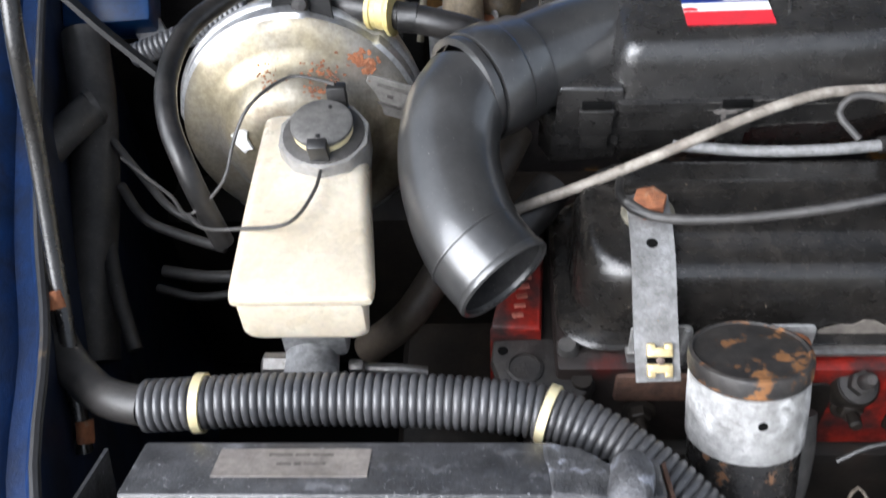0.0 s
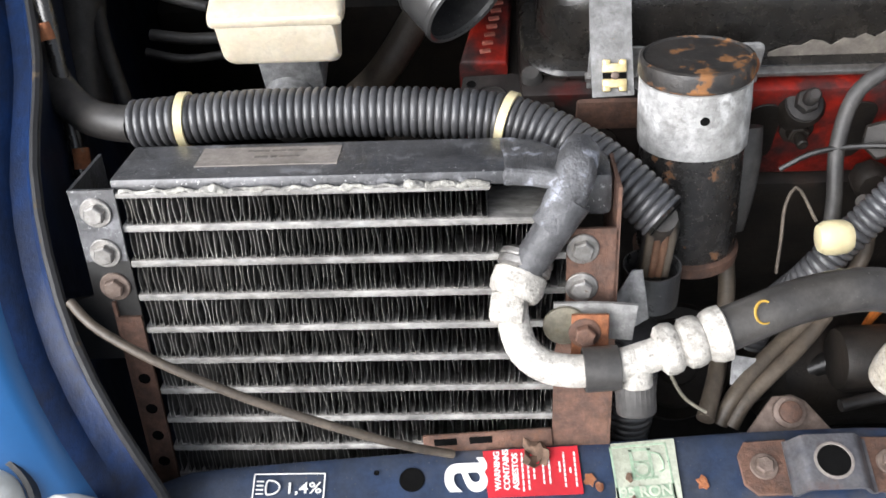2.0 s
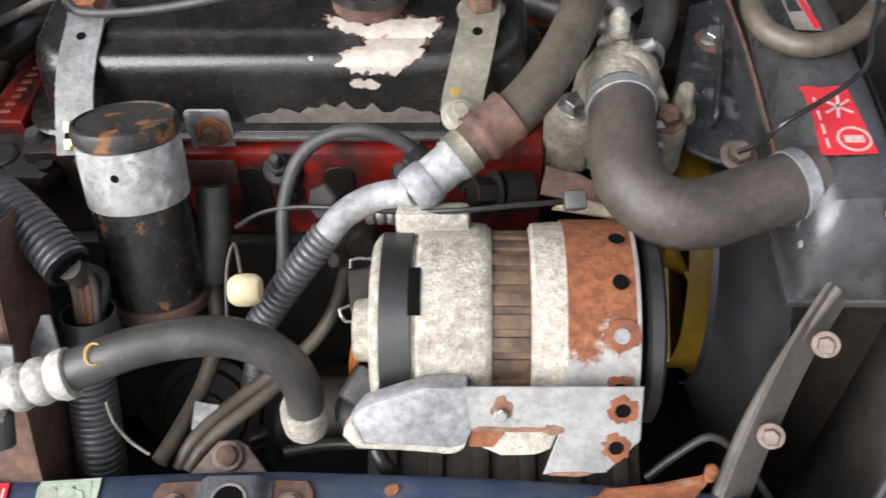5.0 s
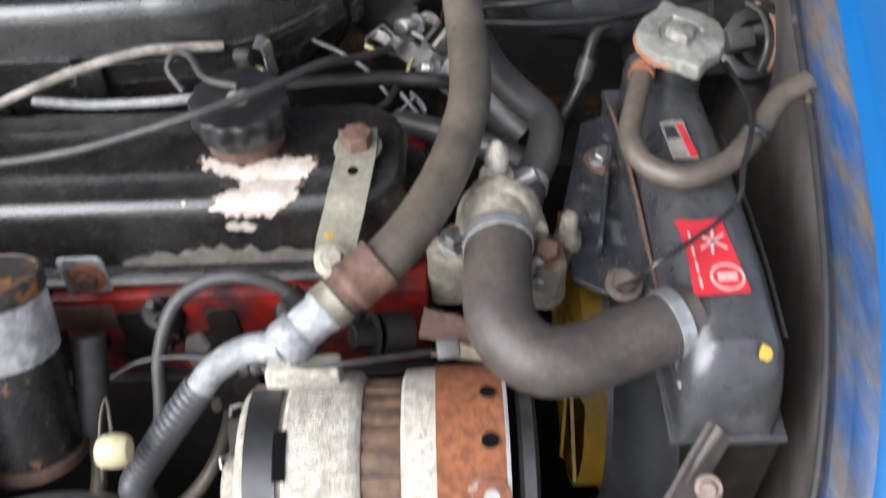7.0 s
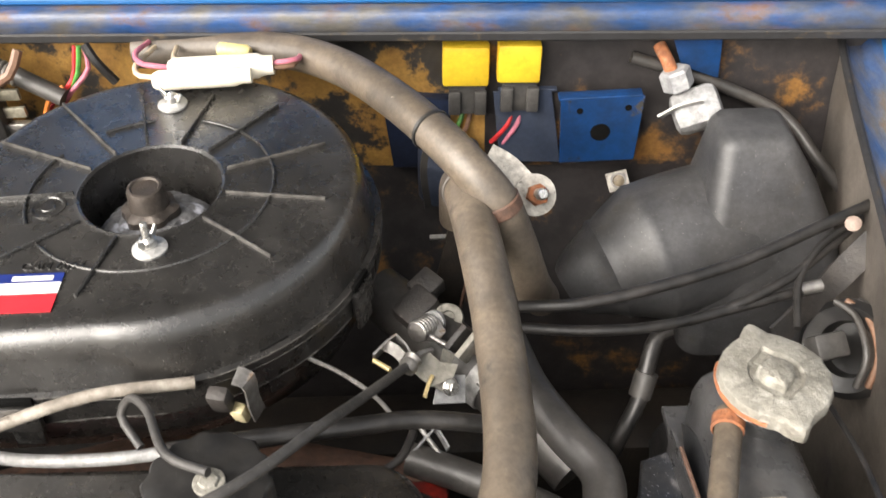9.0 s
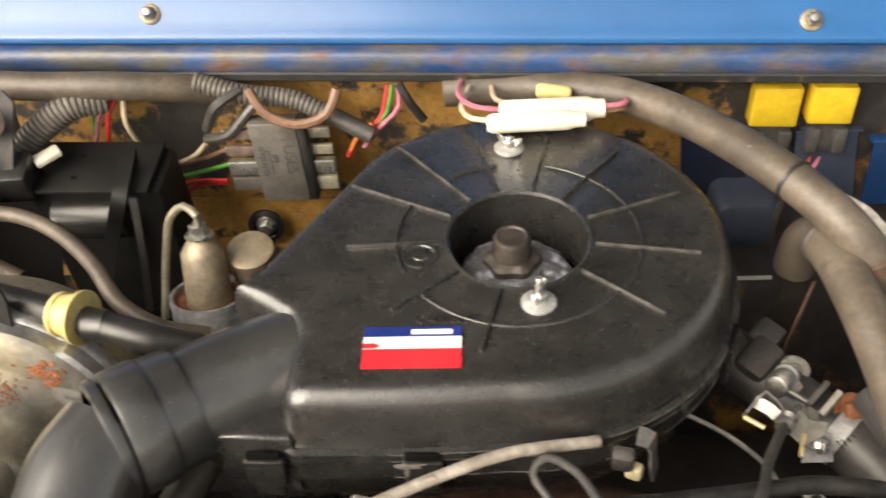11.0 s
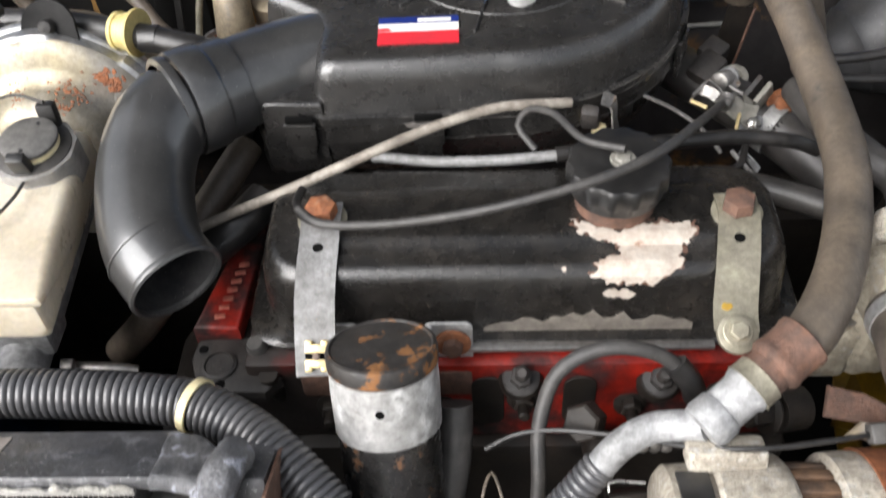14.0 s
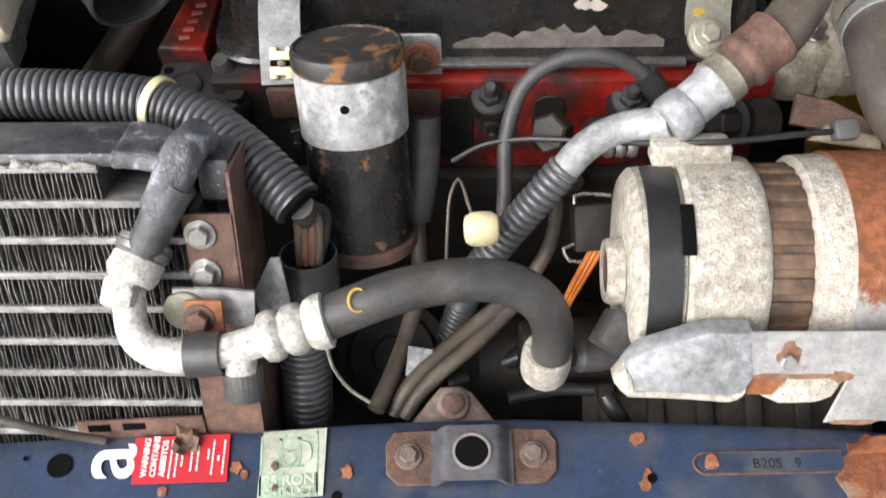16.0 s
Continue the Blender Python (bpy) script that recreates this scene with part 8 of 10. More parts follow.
# relays and the plates behind them
for k, (a, b, c, d) in enumerate((((0.447, 0.795, 0.866), (0.486, 0.795, 0.865), (0.45, 0.795, 0.83), 0), ((0.492, 0.792, 0.868), (0.528, 0.792, 0.867), (0.496, 0.792, 0.834), 1))):
    a, b, c = Vector(a), Vector(b), Vector(c)
    rel = thing("relay", c, "bright yellow square relay in a dark grey socket", "relay", "bulkhead relays")
    rmx = basis((a + b) / 2 + (c - a) / 2, b - a, (0, -1, 0.05))
    part("can", box(((b - a).length, (a - c).length, 0.032), rmx @ Matrix.Translation((0, 0, -0.016)), 0.0025), YELLOW, rel)
    part("socket", box(((b - a).length * 0.8, 0.030, 0.024), rmx @ Matrix.Translation((0.002, -(a - c).length / 2 - 0.015, -0.018)), 0.002), DARK_GREY, rel, "dark grey socket")
    for s in (-1, 1):
        part("socket_latch", box((0.010, 0.022, 0.006), rmx @ Matrix.Translation((0.002 + s * 0.011, -(a - c).length / 2 - 0.017, -0.004)), 0.001), DARK_GREY, rel)
    wires(rel, [(W_RED if k else W_GREEN, "red wire" if k else "green wire", [rmx @ V(0, -(a - c).length / 2 - 0.028, -0.016), rmx @ V(-0.006, -(a - c).length / 2 - 0.045, -0.010), rmx @ V(-0.020, -(a - c).length / 2 - 0.065, -0.012)]),
                (W_PINK if k else W_BROWN, "pale wire", [rmx @ V(0.006, -(a - c).length / 2 - 0.028, -0.016), rmx @ V(0.002, -(a - c).length / 2 - 0.045, -0.010), rmx @ V(-0.010, -(a - c).length / 2 - 0.066, -0.012)])])


def plate(name, corners, label, hole=None, paint=BLUE_BRACKET):
    """A painted steel plate from its corners, facing the front."""
    c = [Vector(p) for p in corners]
    mid = sum(c, Vector()) / len(c)
    m = basis(mid, c[1] - c[0], (0, -1, 0.05))
    inv = m.inverted()
    t = thing(name, mid, label, "bracket")
    part("plate", prism([(inv @ p).to_2d()[:] for p in c], -0.002, 0.0, m, 0.0004, 1), paint, t)
    part("folded_lip", box(((c[1] - c[0]).length, 0.003, 0.012), m @ Matrix.Translation((0, (inv @ c[0]).y, -0.006)), 0.0008), paint, t)
    for h, r in hole or ():
        q = inv @ Vector(h)
        part("hole", lathe([(r, 0.0), (r * 0.94, 0.0005), (r * 0.05, 0.0004)], m @ Matrix.Translation((q.x, q.y, 0.0)), 24), HOLE, t)
    return t


plate("blue_plate", [(0.5455, 0.773, 0.8260), (0.6150, 0.772, 0.8285), (0.6115, 0.7745, 0.7665), (0.5475, 0.776, 0.7640)], "blue steel bracket plate with a large hole on the bulkhead", [((0.5805, 0.7745, 0.7945), 0.0085), ((0.562, 0.774, 0.8155), 0.0028), ((0.602, 0.774, 0.8180), 0.0028)])
plate("blue_relay_plate", [(0.491, 0.8, 0.82), (0.541, 0.8, 0.82), (0.552, 0.798, 0.747), (0.498, 0.798, 0.749)], "dusty grey-blue steel plate behind the relays", None, BLUE_DUSTY)
plate("blue_edge_plate", [(0.396, 0.8, 0.818), (0.454, 0.8, 0.813), (0.456, 0.797, 0.745), (0.403, 0.797, 0.746)], "dark blue steel plate beside the air cleaner", None, DARKBLUE_PANEL)
plate("blue_corner_plate", [(0.635, 0.79, 0.873), (0.675, 0.79, 0.875), (0.677, 0.79, 0.835), (0.645, 0.79, 0.847)], "small blue steel plate under the scuttle")
sq = thing("cage_nut", (0.602, 0.785, 0.734), "bright square cage nut on the bulkhead", "nut")
part("square", box((0.019, 0.017, 0.004), basis((0.602, 0.779, 0.738), (1, 0, 0.30), (0, -0.8, 0.6)), 0.001), WHITE_PIPE, sq)
part("ring", lathe([(0.0072, 0), (0.0072, 0.0012), (0.0058, 0.0012), (0.0058, 0)], along((0.602, 0.7775, 0.7395), (0, -0.8, 0.6)), 20, False), STEEL, sq)
part("screw", lathe([(0.005, 0), (0.005, 0.004), (0.002, 0.005)], along((0.602, 0.7780, 0.7390), (0, -0.8, 0.6)), 16), TAN_ALLOY, sq)
earth = thing("earth_strap", (0.51, 0.62, 0.84), "pale earth strap with a copper-coloured bolt", "strap")
ed = V(0.15, -0.75, 0.64).normalized()
ep = V(0.5105, 0.632, 0.842)
part("strap", strip([(0.478, 0.652, 0.862), (0.490, 0.645, 0.858), (0.502, 0.638, 0.848), (0.514, 0.630, 0.838)], 0.019, 0.0026, (0.5, 0.5, 0.7)), WHITE_PIPE, earth)
part("washer", lathe([(0.0150, 0), (0.0150, 0.0022), (0.0130, 0.0030)], along(ep, ed), 26), WHITE_PIPE, earth, "pale corroded washer")
part("bolt", craggy(finer(hexhead(ep + ed * 0.003, ed, 0.0078, 0.009, False)), 0.0006, 0.004), RUST_BRIGHT, earth, "copper-coloured nut")
part("stud", lathe([(0.0042, 0.010), (0.0042, 0.022), (0.003, 0.024)], along(ep, ed), 14), BRIGHT, earth)
wpl = thing("white_wire_plugs", (0.277, 0.734, 0.885), "white bullet connectors with pink wires above the air cleaner", "connector")
for dx, dy, ln, r in ((0, 0, 0.078, 0.0095), (-0.012, -0.014, 0.072, 0.0075)):
    q = Vector((0.283, 0.734, 0.892)) + V(dx, dy, -0.002)
    part("shell", lathe([(r * 0.75, -ln / 2), (r, -ln / 2 + 0.004), (r, ln / 2 - 0.012), (r * 0.8, ln / 2 - 0.008), (r * 0.75, ln / 2)], along(q, (1, 0.03, 0.02)), 20), WHITE_PLASTIC, wpl)
wires(wpl, [
    (W_PINK, "pink wire", [(0.245, 0.733, 0.892), (0.226, 0.733, 0.895), (0.213, 0.757, 0.89), (0.214, 0.794, 0.88)]),
    (W_WHITE, "cream wire", [(0.242, 0.722, 0.89), (0.224, 0.725, 0.89), (0.216, 0.74, 0.888), (0.22, 0.785, 0.88)]),
    (W_PINK, "pink wire", [(0.319, 0.735, 0.892), (0.332, 0.736, 0.893), (0.34, 0.745, 0.89), (0.332, 0.779, 0.88)]),
    (W_BROWN, "brown wire", [(0.319, 0.732, 0.89), (0.336, 0.735, 0.89), (0.339, 0.758, 0.885)]),
    (W_WHITE, "cream wire", [(0.238, 0.784, 0.88), (0.241, 0.759, 0.885), (0.248, 0.745, 0.89)]),
])
part("yellow_plug", lathe([(0.004, -0.014), (0.0062, -0.012), (0.0062, 0.010), (0.004, 0.013)], along((0.287, 0.768, 0.884), (1, -0.25, 0)), 18), YELLOW_CLIP, wpl, "pale yellow plug")

# ---- right rear corner ----
ple = thing("plastic_air_duct", (0.66, 0.69, 0.68), "dull black moulded plastic duct in the rear corner", "air duct")
dlx = spline([(0.549, 0.672, 0.708), (0.568, 0.676, 0.720), (0.600, 0.684, 0.731), (0.632, 0.692, 0.738), (0.668, 0.700, 0.742), (0.700, 0.706, 0.744)], 0.004)
nd = len(dlx)


def snout_r(u):
    """The snout's radius from its blunt tip to the chamber: two cones, a rib and a step."""
    if u < 0.05:
        return 0.022 + 0.006 * (u / 0.05) ** 0.5
    r = 0.028 + 0.032 * min(1.0, (u - 0.05) / 0.38) if u < 0.43 else 0.0585 + 0.004 * (u - 0.43)
    return r + (0.0022 if 0.205 < u < 0.235 else 0.0)


part("snout", skin(dlx, [snout_r(i / (nd - 1)) for i in range(nd)], 44, flat=0.92), DUCT_GREY, ple)
part("chamber", loft([[(x, y, z) for x, y in roundrect(*q)] for q, z in (((0.640, 0.764, 0.640, 0.750, 0.018), 0.66), ((0.642, 0.762, 0.643, 0.750, 0.018), 0.735), ((0.646, 0.752, 0.655, 0.748, 0.017), 0.770), ((0.652, 0.734, 0.674, 0.744, 0.015), 0.806), ((0.656, 0.716, 0.686, 0.740, 0.013), 0.834), ((0.660, 0.711, 0.690, 0.737, 0.011), 0.840), ((0.666, 0.705, 0.696, 0.732, 0.009), 0.842))]), DUCT_GREY, ple)
val = thing("heater_valve", (0.637, 0.75, 0.836), "dull zinc heater valve with a copper pipe on the bulkhead", "valve")
part("body", box((0.040, 0.034, 0.03), basis((0.657, 0.768, 0.819), (0.9, 0.0, 0.35), (0, -0.6, 0.8)), 0.008), ALU_GREY, val)
part("nut", prism([(0.013 * math.cos(k * math.pi / 3), 0.013 * math.sin(k * math.pi / 3)) for k in range(6)], 0, 0.018, along((0.642, 0.775, 0.835), (-0.35, 0.2, 0.9)), 0.002, 1), ALU_GREY, val)
part("copper_pipe", tube([(0.637, 0.775, 0.843), (0.632, 0.785, 0.854), (0.627, 0.8, 0.861)], 0.0055, 14), RUST_BRIGHT, val, "copper pipe")
part("lever", strip([(0.625, 0.76, 0.818), (0.64, 0.758, 0.829), (0.658, 0.757, 0.834)], 0.010, 0.002, (0, -0.6, 0.8)), ZINC, val)
for nm, pts, r in (("bonnet_release_cable", [(0.484, 0.559, 0.805), (0.534, 0.555, 0.81), (0.591, 0.565, 0.815), (0.65, 0.583, 0.82), (0.708, 0.607, 0.828), (0.749, 0.623, 0.835)], 0.0042),
                   ("heater_cable", [(0.484, 0.546, 0.8), (0.533, 0.54, 0.8), (0.585, 0.542, 0.8), (0.644, 0.558, 0.8), (0.702, 0.576, 0.8)], 0.0036),
                   ("speedometer_cable", [(0.609, 0.555, 0.79), (0.636, 0.557, 0.8), (0.679, 0.574, 0.81), (0.713, 0.599, 0.815), (0.75, 0.629, 0.82)], 0.0036),
                   ("earth_cable", [(0.677, 0.537, 0.8), (0.687, 0.574, 0.81), (0.704, 0.594, 0.82), (0.731, 0.613, 0.825)], 0.0026),
                   ("loom_cable", [(0.605, 0.8, 0.851), (0.686, 0.79, 0.825), (0.735, 0.775, 0.804), (0.758, 0.74, 0.783), (0.769, 0.7, 0.779)], 0.0052)):
    c = thing(nm, pts[2], "black sheathed cable in the rear corner of the bay", "cable", "rear corner cables")
    part("sheath", tube(pts, r, 12), CABLE if nm != "loom_cable" else RUBBER_DARK, c)
cend = thing("cable_end_rod", (0.701, 0.574, 0.8), "bright rod end of the heater cable", "cable end")
part("rod", tube([(0.689, 0.573, 0.8), (0.704, 0.575, 0.802)], 0.0045, 14), STEEL, cend)
wb = thing("inner_wing_bracket", (0.713, 0.57, 0.78), "dull steel bracket folded to the inner wing", "bracket")
part("plate", strip([(0.672, 0.552, 0.775), (0.716, 0.587, 0.79), (0.748, 0.605, 0.815)], 0.019, 0.003, (0.3, 0.6, 0.7)), CASTING, wb)
part("rivet", lathe([(0.0055, 0), (0.0055, 0.002), (0.003, 0.003)], along((0.729, 0.606, 0.83), (-0.4, -0.6, 0.7)), 20), RUST_STEEL, wb)
rg = thing("rear_grommet_wires", (0.748, 0.599, 0.74), "dark rubber grommet with brown wires in the inner wing", "wiring")
part("grommet", lathe([(0.035, 0), (0.035, 0.01), (0.03, 0.016), (0.02, 0.012), (0.018, 0.0)], along((0.73, 0.554, 0.76), (-0.7, -0.5, 0.5)), 32), BLACK, rg)
for k in range(3):
    part("wire", tube([Vector((0.715, 0.571, 0.79)) + V(0.008 * k, 0, 0), Vector((0.724, 0.558, 0.79)) + V(0.008 * k, 0, 0), Vector((0.725, 0.533, 0.78)) + V(0.008 * k, -0.005, 0), Vector((0.72, 0.519, 0.76)) + V(0.008 * k, 0, 0)], 0.0025, 10), W_BROWN if k == 1 else RUBBER_DARK, rg)
part("plug", box((0.024, 0.018, 0.018), basis((0.707, 0.547, 0.77), (1, 0.2, 0), (0, -0.6, 0.8)), 0.003), DARK_GREY, rg)
vb = thing("breather_pipe", (0.59, 0.575, 0.72), "thin black metal breather pipe behind the radiator", "pipe")
part("pipe", tube([(0.597, 0.549, 0.79), (0.588, 0.545, 0.788), (0.579, 0.527, 0.775), (0.573, 0.513, 0.76), (0.559, 0.498, 0.735), (0.556, 0.501, 0.7)], 0.0055, 14), CABLE, vb)
part("sleeve", tube([(0.579, 0.525, 0.774), (0.574, 0.516, 0.76)], 0.0078, 14), RUBBER_DARK, vb)

# ---- throttle linkage and cables ----
body = thing("crankcase_hose", (0.45, 0.56, 0.70), "dark rubber breather hose with a worm-drive clip under the air cleaner", "hose")
HP = [V(0.395, 0.618, 0.765), V(0.424, 0.592, 0.760), V(0.450, 0.566, 0.756), V(0.475, 0.542, 0.750), V(0.500, 0.515, 0.742), V(0.530, 0.480, 0.730)]
part("hose", tube(HP, 0.0205, 30), RUBBER_DARK, body)
hd = (HP[3] - HP[2]).normalized()
part("block", box((0.024, 0.030, 0.046), basis(HP[1] + V(0.002, 0.0, 0.004), hd, (0.1, -0.5, 0.85)), 0.005), CASTING, body, "square dark moulding on the hose")
part("block_cap", box((0.020, 0.022, 0.016), basis(HP[1] + V(0.008, 0.012, 0.022), hd, (0.1, -0.4, 0.9)), 0.003), CASTING, body)
part("band", lathe([(0.0206, -0.0062), (0.0222, -0.0060), (0.0222, 0.0060), (0.0206, 0.0062)], along(HP[3] - hd * 0.002, hd), 40, False), ZINC, body, "bright worm-drive clip")
for k in range(5):
    part("band_slot", box((0.0012, 0.0068, 0.0008), basis(HP[3] - hd * 0.002 + (V(0, -0.75, 0.66) + V(-0.16, -0.1, 0) * (k - 2)).normalized() * 0.0222, V(0.6, 0.5, 0.3), V(0, -0.75, 0.66)), 0.0002), OILY, body)
part("clip_screw", craggy(finer(hexhead((0.4784, 0.5486, 0.7690), (0.3, -0.7, 0.65), 0.0085, 0.008)), 0.0006, 0.004), RUST_BRIGHT, body, "rusty clip screw")
part("screw_tip", lathe([(0.0032, -0.008), (0.0032, 0.006), (0.002, 0.007)], along((0.4860, 0.5430, 0.7640), (0.8, -0.5, -0.2)), 12), BRIGHT, body)
for a, b in ((0.0, 0.0), (0.0095, 0.0035)):
    part("clamp_plate", box((0.0042, 0.052, 0.020), basis(V(0.4655, 0.5505, 0.7700) - hd * a, hd, (0.55, 0.62, 0.55)), 0.0008), CASTING if a else CAP_GREY, body, "flat steel clamp plate")

lk = thing("throttle_linkage", (0.43, 0.545, 0.74), "bright steel throttle levers, springs and clips beside the carburettor", "throttle linkage")
part("cable_yoke", join(strip([(0.3985, 0.5205, 0.8005), (0.4060, 0.5285, 0.8030), (0.4125, 0.5345, 0.8035)], 0.011, 0.0014, (0.1, -0.3, 0.95)), strip([(0.4125, 0.5345, 0.8035), (0.4195, 0.5270, 0.8010), (0.4225, 0.5205, 0.7985)], 0.011, 0.0014, (0.1, -0.3, 0.95)), strip([(0.4060, 0.5285, 0.8035), (0.4135, 0.5225, 0.8040), (0.4175, 0.5170, 0.8035)], 0.008, 0.0012, (0.3, 0.5, 0.8))), STEEL, lk, "folded steel clip")
part("brass_end", skin([V(0.3985, 0.5200, 0.7985), V(0.4093, 0.5109, 0.7990)], 0.0017, 12), BRASS, lk, "bright brass edge")
part("pivot_disc", craggy(finer(lathe([(0.0105, -0.004), (0.0110, 0.0), (0.0100, 0.003), (0.0050, 0.0036), (0.0046, 0.0020), (0.001, 0.0020)], along((0.4476, 0.5798, 0.7740), (0.0, -0.55, 0.83)), 28)), 0.0005, 0.005), CAP_GREY, lk, "worn pivot disc")
part("spring", ribbed([(0.4255, 0.5490, 0.7930), (0.4305, 0.5560, 0.7900), (0.4350, 0.5630, 0.7860)], 0.0078, 0.0016, 0.0030, 16), STEEL, lk, "steel coil spring")
part("spring_seat", lathe([(0.0062, 0), (0.0085, 0.001), (0.0085, 0.004), (0.005, 0.006)], along((0.4365, 0.5650, 0.7850), (0.5, 0.7, -0.4)), 20), ALU_GREY, lk)
part("tab_plate", prism([(-0.010, -0.006), (0.002, -0.009), (0.009, -0.003), (0.006, 0.006), (-0.006, 0.008)], -0.001, 0.001, basis((0.4365, 0.5560, 0.7880), (1, 0.3, -0.1), (0.1, -0.5, 0.85)), 0.0004, 1), STEEL, lk)
part("link_rod", tube([(0.4330, 0.5510, 0.7890), (0.4430, 0.5460, 0.7850), (0.4500, 0.5430, 0.7830)], 0.0020, 10), STEEL, lk, "thin steel link")
part("cable_end", join(lathe([(0.0055, -0.006), (0.0064, -0.002), (0.0052, 0.001), (0.0062, 0.004), (0.003, 0.007)], along((0.4225, 0.5130, 0.8030), (0.35, 0.55, 0.1)), 18), tube([(0.4225, 0.5130, 0.8030), (0.4290, 0.5230, 0.8010), (0.4360, 0.5310, 0.7950)], 0.0019, 10)), STEEL, lk, "pinched cable end")
part("lever", join(prism([(-0.014, -0.004), (0.002, -0.012), (0.015, -0.002), (0.016, 0.007), (0.004, 0.006), (-0.006, 0.011)], -0.001, 0.001, basis((0.4360, 0.5180, 0.7910), (1, -0.1, -0.3), (0.1, -0.5, 0.85)), 0.0004, 1), strip([(0.4470, 0.5350, 0.7880), (0.4440, 0.5220, 0.7860), (0.4400, 0.5080, 0.7820)], 0.009, 0.0014, (0.7, -0.3, -0.6))), CAP_GREY, lk, "worn tan lever plate")
part("bright_face", prism([(-0.012, -0.008), (0.010, -0.012), (0.014, 0.006), (-0.004, 0.010)], -0.001, 0.001, basis((0.4455, 0.5140, 0.7760), (1, 0.35, -0.1), (0.25, -0.6, 0.76)), 0.0004, 1), ALU_GREY, lk, "scraped aluminium face")
part("pin", hexhead((0.4470, 0.5120, 0.7800), (0.6, -0.6, 0.5), 0.0040, 0.006), BRIGHT, lk)
part("wire_clip", tube([(0.4360, 0.5130, 0.7900), (0.4330, 0.5050, 0.7890), (0.4310, 0.4980, 0.7870)], 0.0014, 8), BRASS, lk, "thin bright wire clip")
part("lower_lever", join(strip([(0.4230, 0.4660, 0.772), (0.4300, 0.4740, 0.774), (0.4370, 0.4810, 0.777)], 0.0070, 0.0014, (0, -0.5, 0.8)), strip([(0.4330, 0.4850, 0.777), (0.4400, 0.4780, 0.774), (0.4450, 0.4690, 0.771)], 0.0070, 0.0014, (0.3, -0.5, 0.8))), ALU_GREY, lk)
part("lower_rod", tube([(0.4260, 0.4830, 0.779), (0.4340, 0.4720, 0.775), (0.4420, 0.4610, 0.772)], 0.0018, 8), STEEL, lk)
outer = thing("choke_cable", (0.20, 0.43, 0.80), "worn choke cable with bared whitened outer sheath", "cable")
part("sheath", tube([(0.019, 0.397, 0.785), (0.054, 0.402, 0.8), (0.093, 0.404, 0.818), (0.133, 0.41, 0.834), (0.172, 0.421, 0.846), (0.21, 0.436, 0.852), (0.249, 0.452, 0.852), (0.3, 0.468, 0.842)], 0.0036, 14), CABLE_WORN, outer)
part("clamp", box((0.013, 0.010, 0.020), basis((0.314, 0.463, 0.832), (1, -0.2, 0), (0, -0.3, 1)), 0.003), CASTING, outer, "dull dark cable clamp")
part("clamp_plate", strip([(0.3225, 0.4720, 0.842), (0.3300, 0.4700, 0.840), (0.3320, 0.4660, 0.826), (0.3340, 0.4650, 0.815)], 0.012, 0.0014, (0.3, 0.9, 0.2)), STEEL, outer, "bent steel clamp plate")
part("clamp_foot", box((0.011, 0.008, 0.016), basis((0.322, 0.467, 0.815), (1, -0.4, 0), (0, -0.3, 1)), 0.003), CREAM, outer)
ac = thing("accelerator_cable", (0.27, 0.35, 0.84), "dusty black accelerator cable sagging across the rocker cover", "cable")
part("sheath", tube([(0.117, 0.37, 0.838), (0.13, 0.356, 0.84), (0.168, 0.347, 0.846), (0.224, 0.343, 0.858), (0.269, 0.342, 0.872), (0.309, 0.35, 0.88), (0.345, 0.373, 0.878), (0.377, 0.417, 0.862), (0.397, 0.464, 0.830), (0.4195, 0.508, 0.805)], 0.0031, 12), WING_HOSE, ac)
part("loop", tube([(0.13, 0.356, 0.84), (0.12, 0.364, 0.838), (0.114, 0.378, 0.836), (0.116, 0.393, 0.834)], 0.0030, 10), CABLE, ac)
cw = thing("filler_cap_cord", (0.31, 0.43, 0.85), "thin dark cord from the oil filler cap", "cord")
part("cord", tube([(0.327, 0.384, 0.872), (0.303, 0.398, 0.868), (0.284, 0.433, 0.862), (0.268, 0.45, 0.85), (0.262, 0.447, 0.84), (0.274, 0.432, 0.83)], 0.0026, 10), WING_HOSE, cw)
fp = thing("fuel_pipe", (0.25, 0.44, 0.81), "black fuel pipe with worn bare stretch behind the rocker cover", "pipe")
part("worn_pipe", tube([(0.158, 0.445, 0.815), (0.207, 0.431, 0.822), (0.254, 0.428, 0.825), (0.292, 0.432, 0.825)], 0.0038, 14), STRAP_ZINC, fp, "bare worn pipe")
part("hose", tube([(0.288, 0.432, 0.825), (0.325, 0.437, 0.826), (0.397, 0.451, 0.82), (0.422, 0.458, 0.815), (0.461, 0.46, 0.808), (0.482, 0.465, 0.795)], 0.0055, 14), CABLE, fp)
part("lower_loop", tube([(0.364, 0.421, 0.815), (0.394, 0.417, 0.815), (0.417, 0.432, 0.812), (0.425, 0.453, 0.81)], 0.0026, 10), CABLE, fp)
tr = thing("thin_throttle_rod", (0.392, 0.503, 0.8), "thin bare throttle rod under the air cleaner", "rod")
part("rod", tube([(0.352, 0.5125, 0.8156), (0.382, 0.5010, 0.806), (0.404, 0.4880, 0.795), (0.416, 0.4760, 0.784)], 0.0016, 8), STEEL, tr)
sm3 = thing("starter_cable", (0.012, 0.535, 0.7), "dark rubber pipe behind the intake elbow", "pipe")
